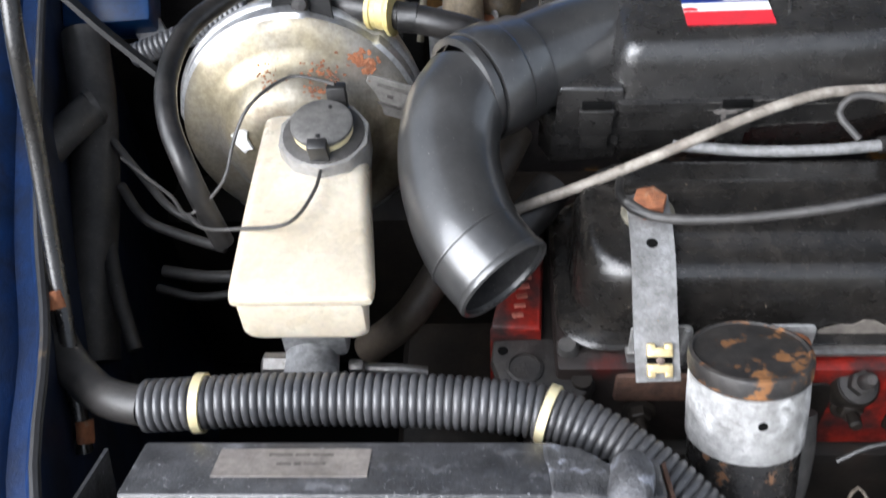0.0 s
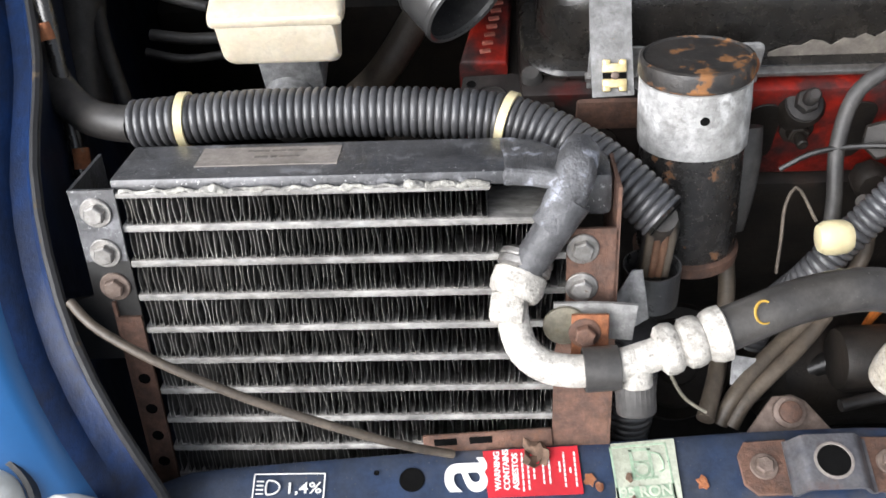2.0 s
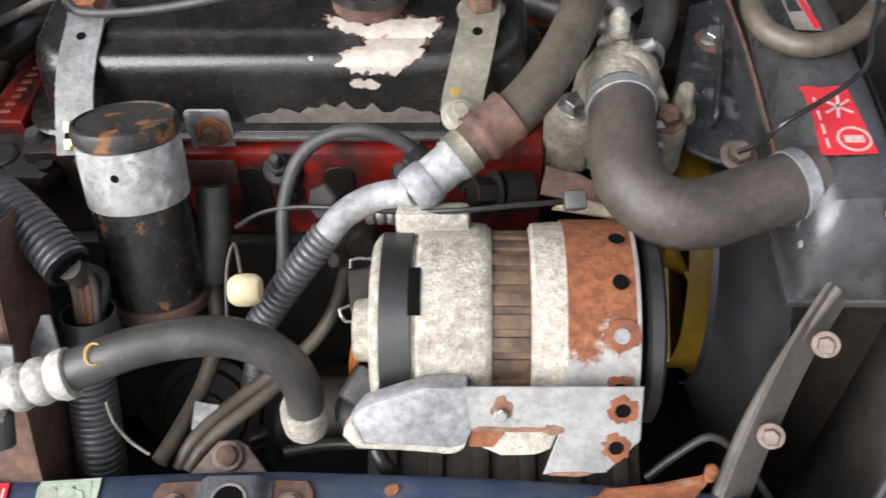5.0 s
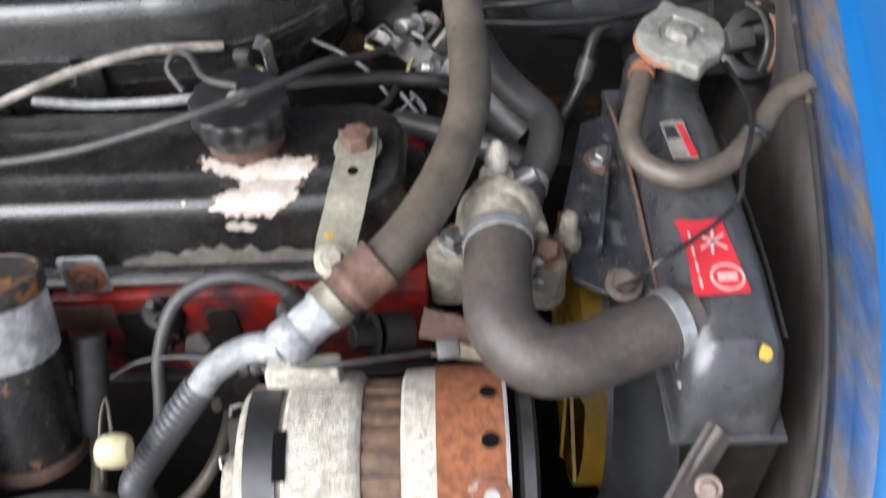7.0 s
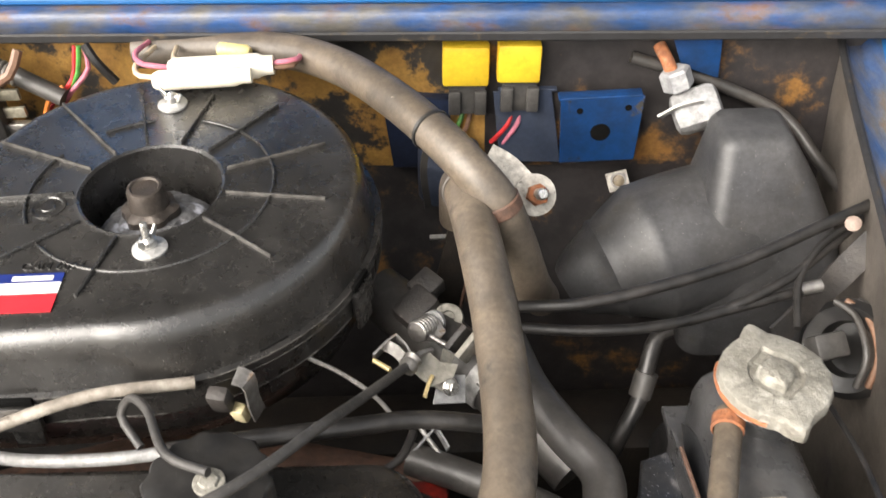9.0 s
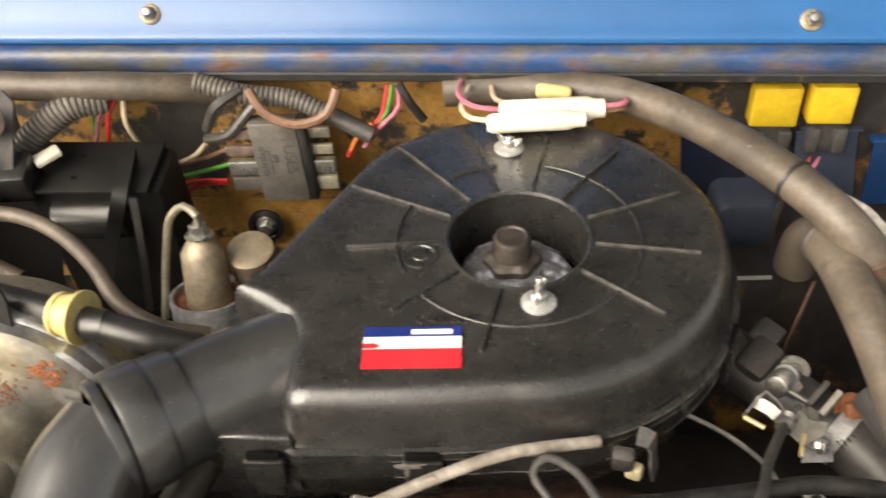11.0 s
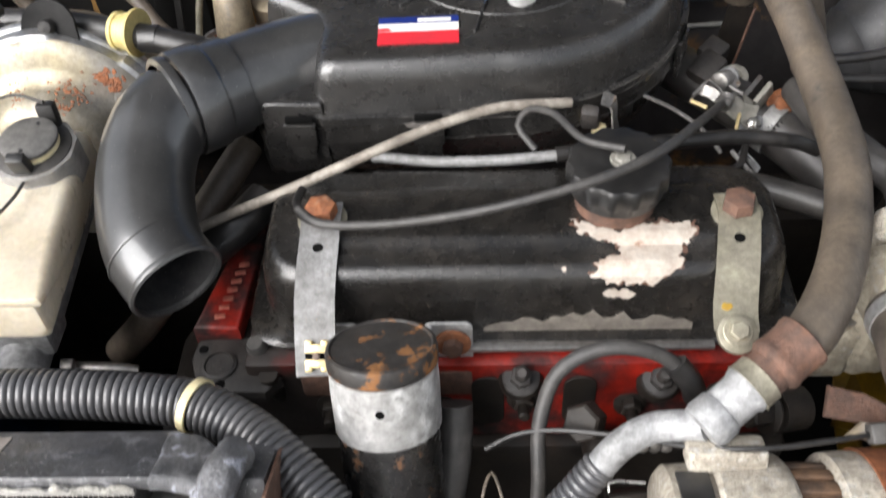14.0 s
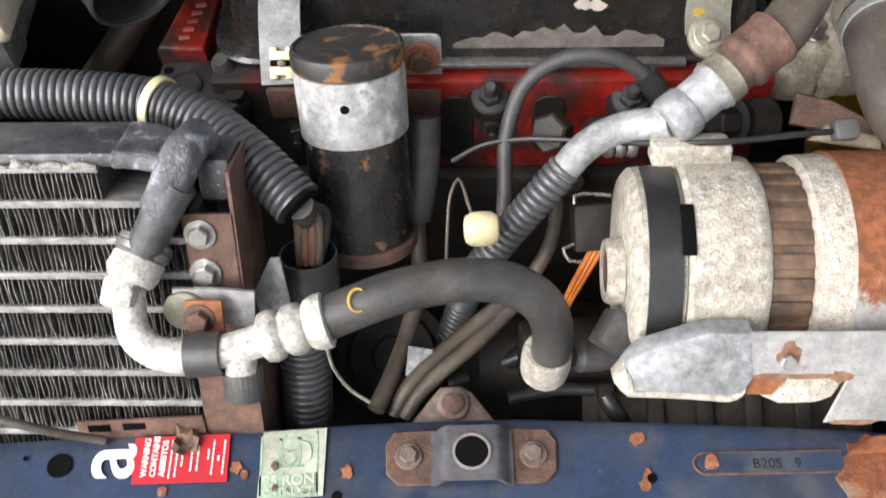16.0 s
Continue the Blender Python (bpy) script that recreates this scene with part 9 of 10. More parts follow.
part("pipe", tube([(0.055, 0.49, 0.79), (0.039, 0.456, 0.78), (0.02, 0.419, 0.765), (0.015, 0.437, 0.74), (-0.025, 0.391, 0.7), (-0.059, 0.39, 0.66)], 0.0125, 16), RUBBER, sm3)
dsk = thing("dark_hose", (0.052, 0.435, 0.77), "black rubber hose beside the rocker cover", "hose")
part("hose", tube([(0.04, 0.394, 0.775), (0.06, 0.407, 0.785), (0.078, 0.431, 0.79)], 0.014, 16), CABLE, dsk)

# ---- ignition leads and small things before the engine ----
leads = thing("ignition_lead", (0.216, 0.272, 0.66), "grey-brown ignition lead with a moulded boot beside the coil", "ignition lead", "ignition leads")
part("boot", tube([(0.217, 0.274, 0.755), (0.217, 0.263, 0.742), (0.215, 0.25, 0.722), (0.21, 0.236, 0.7)], 0.0115, 18), DARK_GREY, leads, "moulded boot")
part("lead", tube([(0.211, 0.237, 0.702), (0.212, 0.228, 0.68), (0.212, 0.206, 0.665), (0.206, 0.177, 0.655), (0.198, 0.147, 0.655), (0.187, 0.117, 0.655)], 0.0058, 14), RUBBER, leads)
for a, z0 in ((0, 0.66), (1, 0.66)):
    l2 = thing("ignition_lead", (0.198, 0.134, 0.64), "grey-brown ignition lead running down behind the front panel", "ignition lead", "ignition leads")
    if a == 0:
        pts = [(0.298, 0.245, 0.71), (0.305, 0.251, 0.7), (0.3, 0.221, 0.69), (0.284, 0.2, 0.675), (0.257, 0.18, 0.665), (0.224, 0.151, 0.66), (0.206, 0.131, 0.655), (0.198, 0.118, 0.645)]
    else:
        pts = [(0.274, 0.186, 0.665), (0.253, 0.164, 0.662), (0.228, 0.142, 0.658), (0.212, 0.127, 0.652), (0.205, 0.116, 0.645)]
    part("lead", tube(pts, 0.0051, 14), RUBBER, l2)
l3 = thing("plug_lead", (0.273, 0.293, 0.7), "dark plug lead arching over the cylinder head", "ignition lead", "ignition leads")
part("lead", tube([(0.267, 0.207, 0.71), (0.269, 0.229, 0.735), (0.27, 0.255, 0.76), (0.282, 0.278, 0.782), (0.307, 0.286, 0.795), (0.332, 0.286, 0.795), (0.352, 0.284, 0.785), (0.366, 0.277, 0.77)], 0.0049, 14), WING_HOSE, l3)
part("boot", tube([(0.355, 0.283, 0.783), (0.366, 0.277, 0.77), (0.37, 0.278, 0.755)], 0.0078, 16), BLACK, l3, "black rubber boot")
tc = thing("thin_capillary", (0.293, 0.25, 0.76), "thin black capillary wire across the alternator", "wire")
part("wire", tube([(0.236, 0.246, 0.745), (0.254, 0.25, 0.755), (0.278, 0.249, 0.762), (0.321, 0.236, 0.775), (0.358, 0.215, 0.797), (0.394, 0.21, 0.805), (0.425, 0.214, 0.805), (0.453, 0.221, 0.8)], 0.0018, 8), CABLE, tc)
part("clip", box((0.014, 0.012, 0.010), basis((0.458, 0.222, 0.8), (1, 0.1, 0), (0, -0.5, 0.8)), 0.002), DARK_GREY, tc)
ab = thing("adjuster_bracket", (0.453, 0.285, 0.75), "rusty adjuster bracket above the alternator", "bracket")
part("arm", prism([(-0.012, -0.008), (0.034, -0.012), (0.040, -0.004), (0.012, 0.008), (-0.010, 0.011)], -0.003, 0.003, basis((0.452, 0.255, 0.778), (1, -0.1, -0.05), (0, -0.5, 0.86)), 0.001, 1), RUST, ab)
part("lower_arm", prism([(-0.006, -0.006), (0.036, -0.008), (0.036, 0.000), (0.004, 0.004)], -0.002, 0.002, basis((0.452, 0.237, 0.782), (1, -0.1, -0.05), (0, -0.5, 0.86)), 0.001, 1), TAN_ALLOY, ab)
part("bolt", join(hexhead((0.41, 0.26, 0.765), (-0.9, -0.3, 0.3), 0.010, 0.016), lathe([(0.014, -0.02), (0.014, 0.0)], along((0.414, 0.26, 0.765), (-0.9, -0.3, 0.3)), 20)), OILY, ab)
strb = thing("strap_lug", (0.387, 0.289, 0.8), "round zinc lug with a bolt at the foot of the strap", "bracket")
part("lug", lathe([(0.0125, 0), (0.0125, 0.003), (0.0115, 0.0035)], along((0.3878, 0.2841, 0.8110), (0.1, -0.45, 0.89)), 28), STRAP, strb)
part("bolt", hexhead((0.3878, 0.2838, 0.8142), (0.1, -0.45, 0.89), 0.0062, 0.006), STRAP, strb)
stub = thing("oil_pressure_stub", (0.075, 0.345, 0.72), "dark grey rubber stub on the cylinder head flange", "stub")
part("stub", lathe([(0.011, -0.02), (0.011, -0.008), (0.0072, -0.004), (0.0072, 0.018), (0.0055, 0.021)], along((0.085, 0.319, 0.745), (-0.15, -0.1, 1)), 20), DARK_GREY, stub)
drm = thing("horn_drum", (0.188, 0.206, 0.53), "grimy dark round horn low behind the front panel", "horn")
hm_ = along((0.188, 0.200, 0.575), (0.1, -0.6, 0.8))
part("drum", lathe([(0.042, -0.03), (0.045, 0.0), (0.042, 0.008), (0.034, 0.009)], hm_, 36), OILY, drm)
part("face", lathe([(0.034, 0.009), (0.031, 0.013), (0.016, 0.0135), (0.014, 0.016), (0.001, 0.016)], hm_, 36), OILY, drm, "ridged grimy face")
low = thing("starter_motor", (0.33, 0.20, 0.48), "oily dark starter motor deep before the engine", "starter motor")
part("body", lathe([(0.03, -0.10), (0.042, -0.09), (0.042, 0.09), (0.03, 0.10)], along((0.34, 0.19, 0.585), (1, 0.05, -0.05)), 32), OILY, low)
part("solenoid", lathe([(0.02, -0.05), (0.022, -0.045), (0.022, 0.05)], along((0.33, 0.165, 0.645), (1, 0.05, -0.05)), 24), OILY, low)
tag = thing("paper_tag", (0.212, 0.152, 0.65), "small pale paper tag on a thin wire", "tag")
part("tag", prism([(-0.008, -0.008), (0.006, -0.011), (0.010, 0.008), (-0.006, 0.011)], 0, 0.0006, along((0.213, 0.147, 0.662), (0.2, -0.6, 0.8))), ALU_GREY, tag)
part("wire", tube([(0.185, 0.115, 0.67), (0.173, 0.121, 0.675), (0.163, 0.129, 0.69), (0.16, 0.137, 0.7)], 0.0012, 8), STRAP, tag)
for k, pts in enumerate(([(0.311, 0.177, 0.64), (0.273, 0.17, 0.62), (0.234, 0.162, 0.6)], [(0.325, 0.129, 0.66), (0.3, 0.129, 0.66), (0.271, 0.123, 0.66)], [(0.332, 0.125, 0.66), (0.338, 0.116, 0.655), (0.347, 0.111, 0.64)])):
    c = thing("lower_lead", pts[1], "dark lead deep behind the front panel", "cable", "lower leads")
    part("sheath", tube(pts, (0.008, 0.004, 0.006)[k], 12), CABLE, c)
sens = thing("grey_sensor", (0.322, 0.145, 0.68), "grey rubber-capped sensor beside the alternator", "sensor")
part("cap", lathe([(0.009, -0.012), (0.0105, -0.004), (0.0105, 0.010), (0.007, 0.014)], along((0.322, 0.138, 0.69), (-0.9, -0.2, 0.3)), 24), DARK_GREY, sens)

vln = thing("front_valance", (0.41, 0.13, 0.61), "dirty brown ribbed valance low behind the front panel", "valance", kind="structure")
vm = basis((0.412, 0.128, 0.618), (1, 0, 0.02), (0, -0.35, 0.94))
part("sheet", moved(span(-0.090, 0.100, -0.040, 0.032, -0.004, 0.0, 0.002), vm), VALANCE, vln)
for k in range(6):
    part("rib", moved(span(-0.080 + 0.032 * k, -0.068 + 0.032 * k, -0.038, 0.030, 0.0, 0.007, 0.003), vm), VALANCE, vln)

# ---- bonnet catch and things on the front panel ----
catch = thing("bonnet_catch", (0.248, 0.078, ZS), "rusty pressed-steel bonnet catch bolted to the front panel", "bonnet catch")
kb = [Vector((0.211, 0.075, 0.684)), Vector((0.248, 0.074, 0.69)), Vector((0.284, 0.077, 0.684))]
kx = kb[2] - kb[0]
for q, s in ((kb[0], -1), (kb[2], 1)):
    m = basis(Vector((q.x, q.y, ZS + 0.0012)), kx, (0, 0, 1))
    part("foot", prism([(s * -0.016, -0.017), (s * 0.006, -0.017), (s * 0.013, -0.010), (s * 0.014, 0.008), (s * 0.009, 0.016), (s * -0.016, 0.017)][::s], 0.0, 0.0026, m, 0.0006, 1), RUST, catch, "rusted foot")
    part("bolt", hexhead(m @ V(0, 0, 0.0026), (0, 0, 1), 0.0054, 0.005), RUST_STEEL, catch, "dull rusty bolt")
km = basis(Vector((kb[1].x, kb[1].y, ZS + 0.014)), kx, (0, 0, 1))
part("bridge", strip([km @ V(*q) for q in ((-0.0240, 0, -0.0095), (-0.0215, 0, -0.0090), (-0.0180, 0, -0.0040), (-0.0150, 0, -0.0006), (-0.0120, 0, 0.0), (0.0, 0, 0.0), (0.0120, 0, 0.0), (0.0150, 0, -0.0006), (0.0180, 0, -0.0040), (0.0215, 0, -0.0090), (0.0240, 0, -0.0095))], 0.033, 0.0022, (0, 1, 0), 0.002), CATCH_STEEL, catch, "pressed bridge of slate and rust")
km = km @ Matrix.Translation((0, 0, 0.0008))
part("ring_edge", lathe([(0.0112, 0.0006), (0.0112, 0.0014), (0.0098, 0.0016), (0.0094, 0.0006)], km, 32, False), PLATE, catch, "worn ring edge")
part("dark_well", lathe([(0.0098, 0.0006), (0.0096, 0.0010), (0.0002, 0.0010)], km, 28), HOLE, catch)
tri = thing("catch_stay", (0.235, 0.122, 0.65), "grimy rust-brown cast stay with a rusty bolt behind the catch", "bracket")
part("stay", prism([(-0.028, -0.012), (0.030, -0.012), (0.012, 0.010), (0.004, 0.014), (-0.008, 0.013), (-0.014, 0.006)], -0.004, 0.0, basis((0.236, 0.114, 0.664), (1, 0, 0), (0, -0.35, 0.93)), 0.002, 2), RUST_STEEL, tri)
part("washer", lathe([(0.0098, 0), (0.0098, 0.003), (0.007, 0.004)], along((0.236, 0.116, 0.666), (0, -0.35, 0.93)), 24), RUST_STEEL, tri)
part("bolt", lathe([(0.0068, 0.003), (0.0068, 0.007), (0.005, 0.008)], along((0.236, 0.116, 0.666), (0, -0.35, 0.93)), 20), RUST, tri, "rusty bolt head")


def decal(name, corners, label, mt):
    """A thin sticker on the front panel from its four corners, and its pose with sizes."""
    c = [Vector((p[0], p[1], ZS + 0.0016)) for p in corners]
    t = thing(name, sum(c, Vector()) / 4, label, "sticker")
    m = basis(c[3], c[2] - c[3], (0, 0, 1))
    inv = m.inverted()
    part("sheet", prism([(inv @ p).to_2d()[:] for p in c], 0.0, 0.0005, m), mt, t)
    return t, m, (c[2] - c[3]).length, (c[0] - c[3]).length


st, m, w, h = decal("warning_sticker", [(0.046, 0.087, 0.678), (0.103, 0.09, 0.678), (0.105, 0.06, 0.678), (0.049, 0.058, 0.678)], "red warning sticker with white print on the front panel", RED_PRINT)
turn = pose(0, 0, 0, 0, 0, 90)
for k, txt in enumerate(("WARNING", "CONTAINS", "ASBESTOS")):
    lettering(txt, 0.0050, m @ Matrix.Translation((0.0078 + 0.0054 * k, 0.0042, 0.0006)) @ turn, WHITE, st, bold=0.00016)
pr = random.Random(61)
for u, v0, v1 in ((0.37, 0.10, 0.92), (0.43, 0.13, 0.92), (0.49, 0.35, 0.66), (0.59, 0.24, 0.90), (0.655, 0.24, 0.80), (0.765, 0.48, 0.72), (0.815, 0.16, 0.90), (0.875, 0.45, 0.56), (0.93, 0.16, 0.90)):
    words, v = [], v0
    while v < v1:
        n = pr.uniform(0.06, 0.14)
        words.append(moved(span(w * u, w * u + 0.0011, h * v, h * min(v + n, v1), 0.0005, 0.0008), m))
        v += n + 0.025
    part("small_print", join(*words), WHITE, st)
la = thing("letter_sticker", (0.031, 0.072, 0.679), "white letter a printed on the front panel", "sticker")
lettering("a", 0.0525, basis(Vector((0.048, 0.061, 0.679)), (1, 0.03, 0), (0, 0, 1)) @ turn, WHITE, la, bold=0.0006)
fs, m, w, h = decal("fuel_sticker", [(0.123, 0.091, 0.678), (0.161, 0.094, 0.678), (0.162, 0.052, 0.678), (0.124, 0.049, 0.678)], "faded pale green fuel sticker with a pump symbol", PALE_PRINT)
part("border", join(*[moved(span(*q, 0.0005, 0.0008), m) for q in ((0.001, 0.0022, 0.002, h - 0.002), (w - 0.004, w - 0.0028, 0.002, h - 0.002), (0.001, w - 0.003, h - 0.0032, h - 0.002))]), GREEN_PRINT, fs)
part("pump_symbol", join(*[moved(span(*q, 0.0005, 0.0008), m) for q in ((0.012, 0.014, h * 0.46, h * 0.88), (0.023, 0.025, h * 0.46, h * 0.88), (0.012, 0.025, h * 0.85, h * 0.89), (0.010, 0.027, h * 0.43, h * 0.47), (0.014, 0.023, h * 0.68, h * 0.71))]), GREEN_PRINT, fs)
part("pump_ring", moved(lathe([(0.0048, 0.0005), (0.0048, 0.0008), (0.0033, 0.0008), (0.0033, 0.0005)], Matrix.Translation((0.0185, h * 0.58, 0)), 24, False), m), GREEN_PRINT, fs)
part("pump_hose", moved(tube([(0.025, h * 0.82, 0.0006), (0.030, h * 0.78, 0.0006), (0.031, h * 0.55, 0.0006), (0.028, h * 0.52, 0.0006)], 0.0006, 6), m), GREEN_PRINT, fs)
part("print_panel", moved(span(0.001, w - 0.003, 0.0, h * 0.34, 0.0005, 0.0008), m), GREEN_PRINT, fs)
lettering("95 RON", 0.0088, m @ Matrix.Translation((0.0030, h * 0.185, 0.0009)), PALE_PRINT, fs, bold=0.0002)
lettering("CATALYST", 0.0063, m @ Matrix.Translation((0.0030, h * 0.045, 0.0009)), PALE_PRINT, fs, bold=0.0002)
hs = thing("headlamp_aim_sticker", (-0.07, 0.066, 0.679), "white outlined headlamp aim mark with 1,4 % on the front panel", "sticker")
m = basis(V(-0.0922, 0.0560, ZS + 0.0016), (1, 0.005, 0), (0, 0, 1)) @ Matrix.Diagonal((1, 0.80, 1, 1))
w, h = 0.0437, 0.0225
part("outline", join(*[moved(span(*q, 0.0, 0.0003), m) for q in ((0, w, 0, 0.0009), (0, w, h - 0.0009, h), (0, 0.0009, 0, h), (w - 0.0009, w, 0, h))]), WHITE, hs)
lettering("1,4%", 0.0118, m @ Matrix.Translation((0.0195, 0.007, 0)), WHITE, hs, bold=0.0001)
part("lamp_symbol", moved(skin([V(0.0095 + 0.0058 * math.cos(radians(a)) * (1.2 if math.cos(radians(a)) > 0 else 0.25), 0.0115 + 0.0056 * math.sin(radians(a)), 0.0002) for a in range(0, 361, 20)], 0.0006, 6), m), WHITE, hs)
part("ray_lines", join(*[moved(span(0.002, 0.0065, 0.0062 + 0.0032 * k, 0.0072 + 0.0032 * k, 0.0, 0.0003), m) for k in range(4)]), WHITE, hs)
lf = thing("dead_leaf", (0.078, 0.087, 0.679), "curled brown dead leaf lying on the front panel", "leaf", "fallen leaves")
lo = V(0.0785, 0.086, ZS + 0.002)
part("leaf", section([[lo + V(0.0036 * k - 0.009 + 0.002 * math.sin(q), 0.0042 * q - 0.0095 + 0.0022 * math.cos(k * 1.9), 0.0025 + 0.0030 * math.sin(k * 1.3 + q * 1.7)) for q in range(6)] for k in range(5)], 0.0006), LEAF, lf)
for x, y, r in ((0.1320, 0.0695, 0.0024), (0.1335, 0.0560, 0.0016)):
    f2 = thing("leaf_scrap", (x, y, ZS), "brown scrap of dead leaf on the sticker", "leaf", "fallen leaves")
    part("scrap", fan_patch(ragged(9, r, r * 1.25, 0.35, pr), Matrix.Translation((x, y, ZS + 0.0028)), 0.0012), LEAF, f2)
sb = thing("stamped_slot", (0.40, 0.075, ZS), "pressed slot with stamped letters in the front panel", "pressing")
rim = [V(0.384 + 0.0065 * math.cos(radians(a)), 0.0733 + 0.0065 * math.sin(radians(a)), ZS + 0.0006) for a in range(90, 271, 15)] + [V(0.464, 0.0668 + 0.002, ZS + 0.0006)]
part("slot_rim", skin([V(0.464, 0.0818, ZS + 0.0006)] + rim, 0.0008, 6), RUST, sb, "rusty slot edge")
part("slot_floor", prism([(0.3795, 0.0735), (0.384, 0.0675), (0.464, 0.0690), (0.464, 0.0810), (0.384, 0.0793)], ZS + 0.0008, ZS + 0.0013), BLUE_DARK, sb, "pressed floor of the slot")
lettering("B20S   9", 0.0085, basis((0.411, 0.0702, ZS + 0.0014), (1, 0.02, 0), (0, 0, 1)), OILY, sb)
part("slot_rust", fan_patch(ragged(14, 0.0040, 0.0048, 0.2, gr), Matrix.Translation((0.3875, 0.0735, ZS + 0.0016)), 0.0006), RUST_BRIGHT, sb, "rusted hole")
rp = thing("rust_flakes", (0.47, 0.068, ZS), "heavily rusted flaking patch on the front panel", "rust patch")
part("crust", fan_patch(ragged(44, 0.030, 0.032, 0.10, gr), Matrix.Translation((0.489, 0.060, ZS + 0.001)), 0.0012), RUST_ALT, rp)
for x, y, r in ((0.3445, 0.0885, 0.0035), (0.350, 0.066, 0.0028), (0.175, 0.067, 0.0034), (0.109, 0.069, 0.0032), (0.115, 0.065, 0.0024), (0.348, 0.089, 0.003), (0.348, 0.060, 0.003), (0.068, 0.054, 0.0026)):
    part("rust_spot", fan_patch(ragged(11, r, r * 1.2, 0.3, gr), Matrix.Translation((x, y, ZS + 0.001)), 0.0008), RUST_BRIGHT, rp)
rb = thing("rusty_bracket", (0.506, 0.084, 0.69), "rusty folded bracket standing behind the front panel", "bracket")
part("plate", section([[(0.467, 0.077, 0.683), (0.478, 0.082, 0.694)], [(0.506, 0.079, 0.684), (0.507, 0.083, 0.7)], [(0.53, 0.081, 0.684), (0.54, 0.088, 0.705)]], 0.002), RUST_ALT, rb)
part("lug", lathe([(0.004, -0.004), (0.004, 0.006), (0.002, 0.008)], along((0.538, 0.089, 0.705), (0, 0, 1)), 12), RUST_ALT, rb)
bc = thing("bonnet_pull_cable", (0.558, 0.136, 0.66), "thin grey cable arching behind the front panel", "cable")
part("sheath", tube([(0.508, 0.107, 0.66), (0.526, 0.116, 0.675), (0.547, 0.124, 0.685), (0.559, 0.12, 0.68), (0.576, 0.106, 0.665), (0.589, 0.094, 0.65)], 0.0028, 10), RUBBER_DARK, bc)

# ---- left side of the bay ----
prop = thing("bonnet_stay", (-0.215, 0.30, 0.74), "black bonnet stay rod with rusty wear marks", "bonnet stay")
part("rod", tube([(-0.22, 0.407, 0.995), (-0.219, 0.381, 0.96), (-0.224, 0.363, 0.9), (-0.224, 0.33, 0.84), (-0.219, 0.293, 0.795), (-0.212, 0.249, 0.75)], 0.0052, 14), SATIN, prop)
for p, q in (((-0.225, 0.315, 0.824), (-0.223, 0.308, 0.816)), ((-0.211, 0.262, 0.765), (-0.21, 0.252, 0.756))):
    part("rust_wear", tube([p, q], 0.0055, 12), RUST_BRIGHT, prop, "orange rust wear mark")
rod = thing("thin_stay_wire", (-0.08, 0.10, 0.70), "thin grey wire slanting across the condenser", "wire")
part("wire", tube([(-0.177, 0.13, 0.79), (-0.164, 0.118, 0.786), (-0.137, 0.105, 0.775), (-0.095, 0.094, 0.752), (-0.048, 0.087, 0.725), (0.002, 0.082, 0.7), (0.028, 0.085, 0.68)], 0.0027, 12), RUBBER, rod)
lh = thing("wing_hose", (-0.20, 0.40, 0.70), "thick dull black hose down the inner wing", "hose")
part("hose", tube([(-0.294, 0.606, 0.8), (-0.283, 0.556, 0.77), (-0.274, 0.496, 0.74), (-0.269, 0.434, 0.71), (-0.263, 0.372, 0.67)], 0.0185, 20), WING_HOSE, lh)
lp = thing("stub_pipe", (-0.298, 0.54, 0.76), "dusty grey pipe stub by the inner wing", "pipe")
part("pipe", tube([(-0.297, 0.485, 0.78), (-0.284, 0.505, 0.785), (-0.271, 0.531, 0.785)], 0.0135, 16), WING_HOSE, lp)
part("rim", lathe([(0.0135, -0.003), (0.0148, -0.002), (0.0148, 0.003), (0.012, 0.004)], along((-0.272, 0.53, 0.785), (0.7, 0.6, 0)), 24), WING_HOSE, lp)
lb = thing("black_bay_strut", (-0.18, 0.52, 0.80), "black steel strut slanting behind the servo", "strut")
part("bar", strip([(-0.289, 0.579, 0.86), (-0.248, 0.549, 0.84), (-0.204, 0.52, 0.82)], 0.010, 0.004, (0.7, 0.2, -0.6)), DULL_BLACK, lb)
lq = thing("clutch_hose", (-0.15, 0.48, 0.80), "glossy black hose looping round the servo", "hose")
part("hose", tube([(-0.133, 0.558, 0.875), (-0.151, 0.526, 0.88), (-0.168, 0.494, 0.88), (-0.173, 0.449, 0.875), (-0.167, 0.416, 0.865), (-0.157, 0.396, 0.85), (-0.151, 0.388, 0.83), (-0.142, 0.383, 0.79)], 0.0072, 16), CABLE, lq)
lcn = thing("left_conduit", (-0.14, 0.58, 0.80), "grey corrugated conduit behind the servo", "conduit")
part("sleeve", ribbed([(-0.24, 0.561, 0.81), (-0.21, 0.565, 0.82), (-0.178, 0.571, 0.83), (-0.147, 0.578, 0.84)], 0.0095, 0.0016, 0.0045, 16), CONDUIT, lcn)
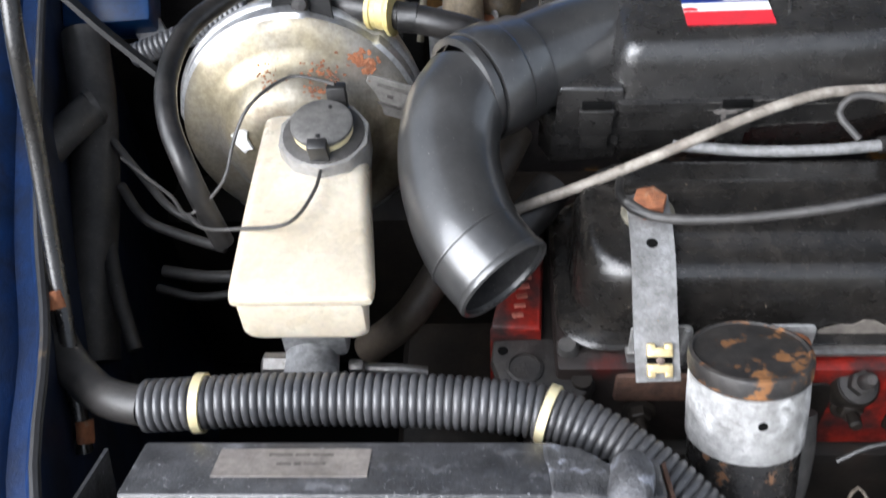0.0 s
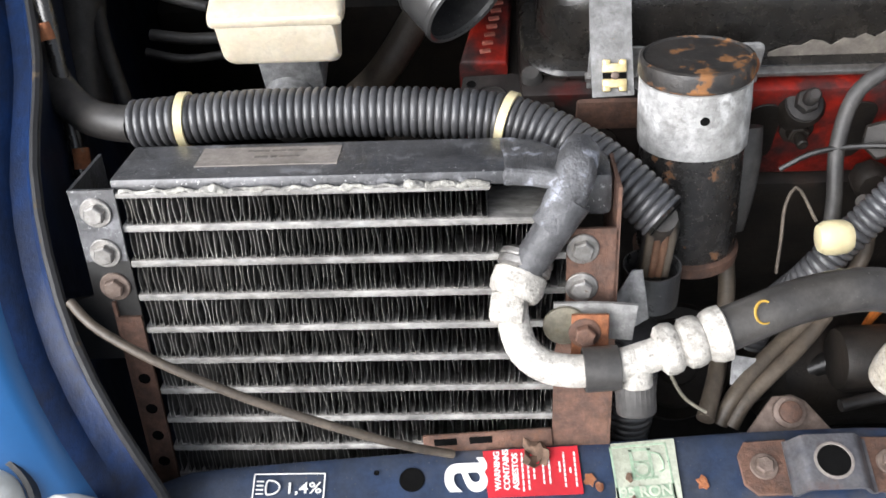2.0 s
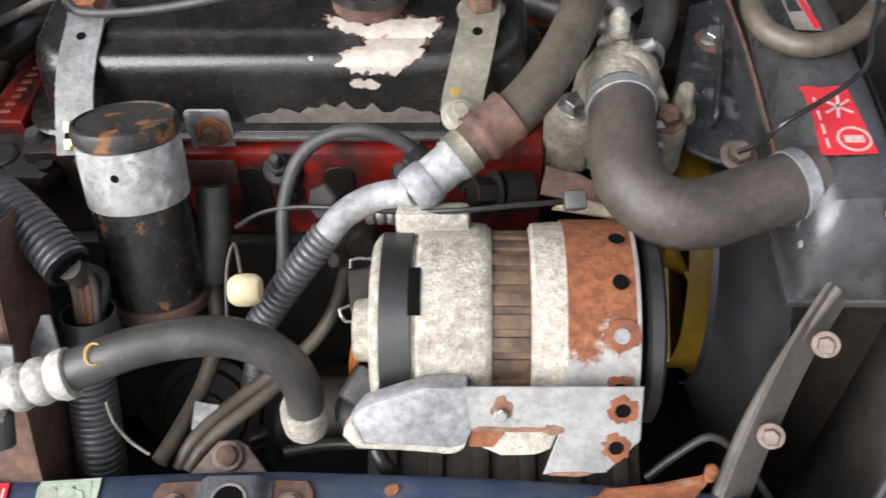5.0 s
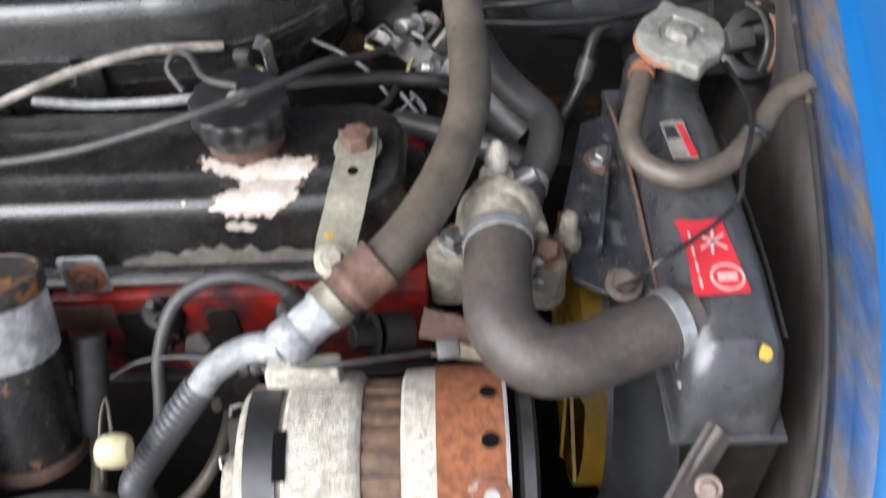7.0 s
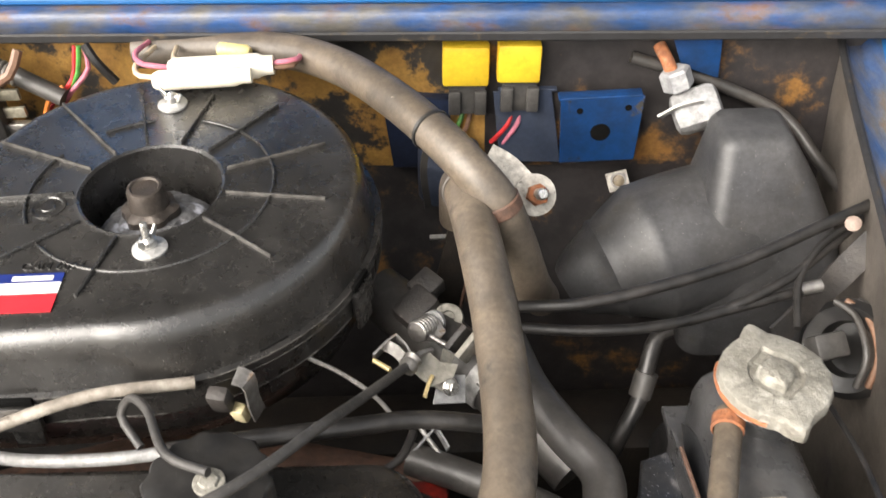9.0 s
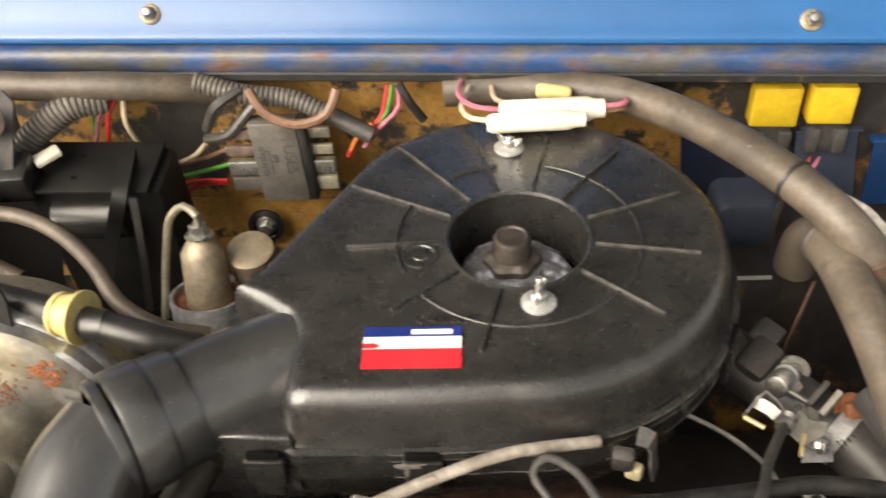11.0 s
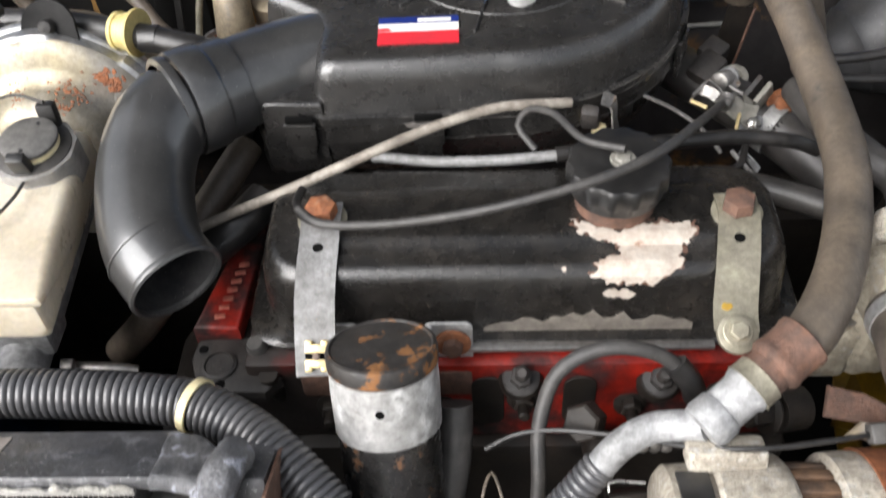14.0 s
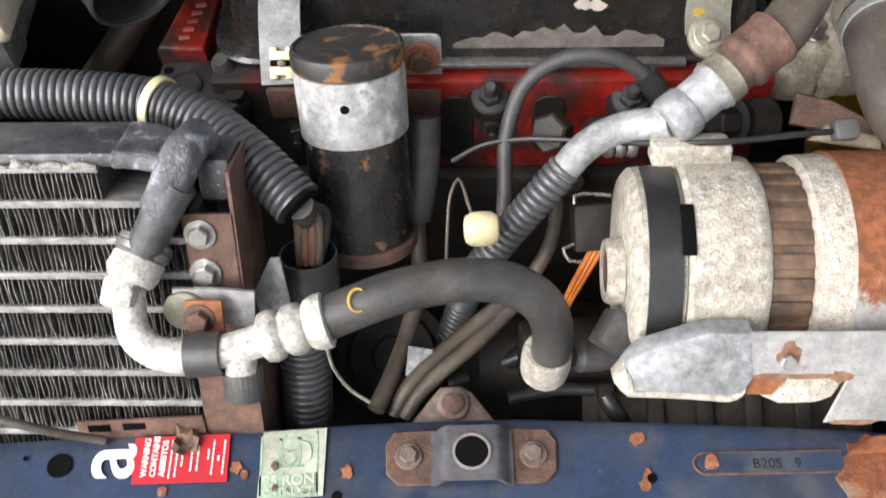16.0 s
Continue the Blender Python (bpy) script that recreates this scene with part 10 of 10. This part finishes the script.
for k, pts in enumerate(([(-0.26, 0.519, 0.76), (-0.234, 0.491, 0.75), (-0.199, 0.451, 0.75), (-0.179, 0.446, 0.74)], [(-0.252, 0.489, 0.74), (-0.226, 0.457, 0.735), (-0.194, 0.444, 0.73), (-0.162, 0.432, 0.73)], [(-0.217, 0.436, 0.7), (-0.185, 0.43, 0.7), (-0.154, 0.43, 0.7)], [(-0.26, 0.454, 0.72), (-0.242, 0.405, 0.71), (-0.226, 0.368, 0.69)], [(-0.222, 0.427, 0.69), (-0.19, 0.418, 0.69), (-0.159, 0.421, 0.69)])):
    c = thing("bay_wire", pts[1], "dark wire hanging in the shade beside the servo", "wire", "left bay wires")
    part("sheath", tube(pts, (0.0032, 0.004, 0.0048, 0.006, 0.0035)[k], 10), WING_HOSE, c)
bx = thing("dark_blue_box", (-0.283, 0.66, 0.787), "dark blue-green box in the rear corner with pale plugs", "box")
part("box", box((0.075, 0.05, 0.04), basis((-0.292, 0.67, 0.784), (1, 0.1, 0), (0, -0.5, 0.8)), 0.004), BLUE_BRACKET, bx)
part("pale_plug", box((0.026, 0.02, 0.012), basis((-0.261, 0.66, 0.761), (0.8, 0.4, 0.2), (0, -0.5, 0.8)), 0.003), ALU_GREY, bx)
sbk = thing("servo_bracket", (-0.103, 0.565, 0.80), "black steel bracket with a bolt behind the servo", "bracket")
sbm = basis((-0.1030, 0.5640, 0.8520), (1, 0, 0), (0, -0.85, 0.52))
part("plate", prism([(0.022 * math.cos(radians(a)), 0.022 * math.sin(radians(a))) for a in range(0, 181, 15)] + [(-0.025, -0.05), (0.030, -0.05)], -0.0015, 0.0015, sbm, 0.0005, 1), DULL_BLACK, sbk)
part("bolt", lathe([(0.0066, 0.001), (0.0066, 0.006), (0.0050, 0.009), (0.001, 0.010)], sbm, 18), CASTING, sbk, "dull rounded bolt head")
tee = thing("vacuum_tee", (-0.170, 0.69, 0.83), "dark vacuum tee with pale corroded plugs beside the heater box", "hose fitting")
part("body", tube([(-0.158, 0.690, 0.843), (-0.166, 0.690, 0.847), (-0.178, 0.690, 0.846)], 0.0072, 14), CASTING, tee)
part("spout", tube([(-0.168, 0.690, 0.846), (-0.169, 0.694, 0.860)], 0.0042, 12), ALU_GREY, tee)
part("clip_tab", box((0.016, 0.010, 0.003), basis((-0.153, 0.685, 0.834), (1, 0.1, 0.1), (0, -0.6, 0.8)), 0.0008), CASTING, tee)
part("rust_clip", box((0.012, 0.008, 0.008), basis((-0.186, 0.688, 0.848), (0.7, 0.1, -0.5), (0, -0.6, 0.8)), 0.002), RUST_BRIGHT, tee)
th4 = thing("lower_vacuum_hose", (-0.185, 0.69, 0.78), "tan rubber vacuum hose curving down behind the servo", "hose")
part("hose", tube([(-0.177, 0.690, 0.846), (-0.1855, 0.690, 0.836), (-0.1885, 0.690, 0.808), (-0.180, 0.688, 0.792), (-0.166, 0.684, 0.783), (-0.145, 0.680, 0.772)], 0.0068, 14), RUBBER, th4)
plg = thing("pale_plug_block", (-0.185, 0.71, 0.85), "pale grey plug block with corroded white metal behind it", "connector")
part("plug", box((0.028, 0.022, 0.026), basis((-0.1690, 0.704, 0.8590), (1, 0.15, 0), (0, -0.5, 0.85)), 0.002), PLUG_GREY, plg)
for k in range(4):
    part("socket", box((0.0042, 0.0030, 0.0042), basis((-0.1785 + 0.0064 * k, 0.6905 + 0.001 * k, 0.8485), (1, 0.15, 0), (0, -0.5, 0.85)), 0.0004), HOLE, plg)
part("corroded_block", craggy(finer(box((0.050, 0.030, 0.040), basis((-0.203, 0.716, 0.852), (1, 0.1, 0), (0, -0.4, 0.9)), 0.006), 2), 0.002, 0.010), WHITE_PIPE, plg, "white corroded metal block")
part("red_edge", box((0.040, 0.003, 0.004), basis((-0.198, 0.712, 0.8770), (1, 0.1, 0), (0, -0.4, 0.9)), 0.001), RUST_BRIGHT, plg)
mnt = thing("corner_bracket", (-0.145, 0.74, 0.87), "grimy dark cast bracket with a large bolt beside the conduit", "bracket")
part("plate", prism([(-0.016, -0.030), (0.012, -0.034), (0.018, 0.020), (0.010, 0.030), (-0.014, 0.028)], -0.0015, 0.0015, basis((-0.1500, 0.735, 0.880), (1, 0.1, 0), (0.1, -0.8, 0.6)), 0.0006, 1), CASTING, mnt)
part("washer", lathe([(0.0120, 0), (0.0120, 0.002), (0.009, 0.003)], along((-0.1475, 0.728, 0.890), (0.1, -0.8, 0.6)), 24), RUST_STEEL, mnt)
part("bolt", hexhead((-0.1475, 0.7265, 0.8915), (0.1, -0.8, 0.6), 0.0072, 0.007), RUST_STEEL, mnt)
part("ribbed_box", join(*[box((0.030, 0.005, 0.024), basis((-0.190, 0.728 - 0.006 * k, 0.892 - 0.004 * k), (1, 0.1, 0), (0, -0.5, 0.85)), 0.0008) for k in range(4)]), BLACK, mnt, "ribbed black box")
gl = thing("hose_bracket", (-0.053, 0.332, 0.72), "dull steel pipe and clip below the master cylinder", "bracket")
part("pipe", tube([(-0.051, 0.32, 0.735), (-0.028, 0.319, 0.735), (-0.008, 0.32, 0.73)], 0.0042, 12), STEEL, gl)
part("clip", box((0.010, 0.008, 0.016), basis((-0.053, 0.317, 0.74), (1, 0, 0), (0, -0.3, 1)), 0.002), STEEL, gl)
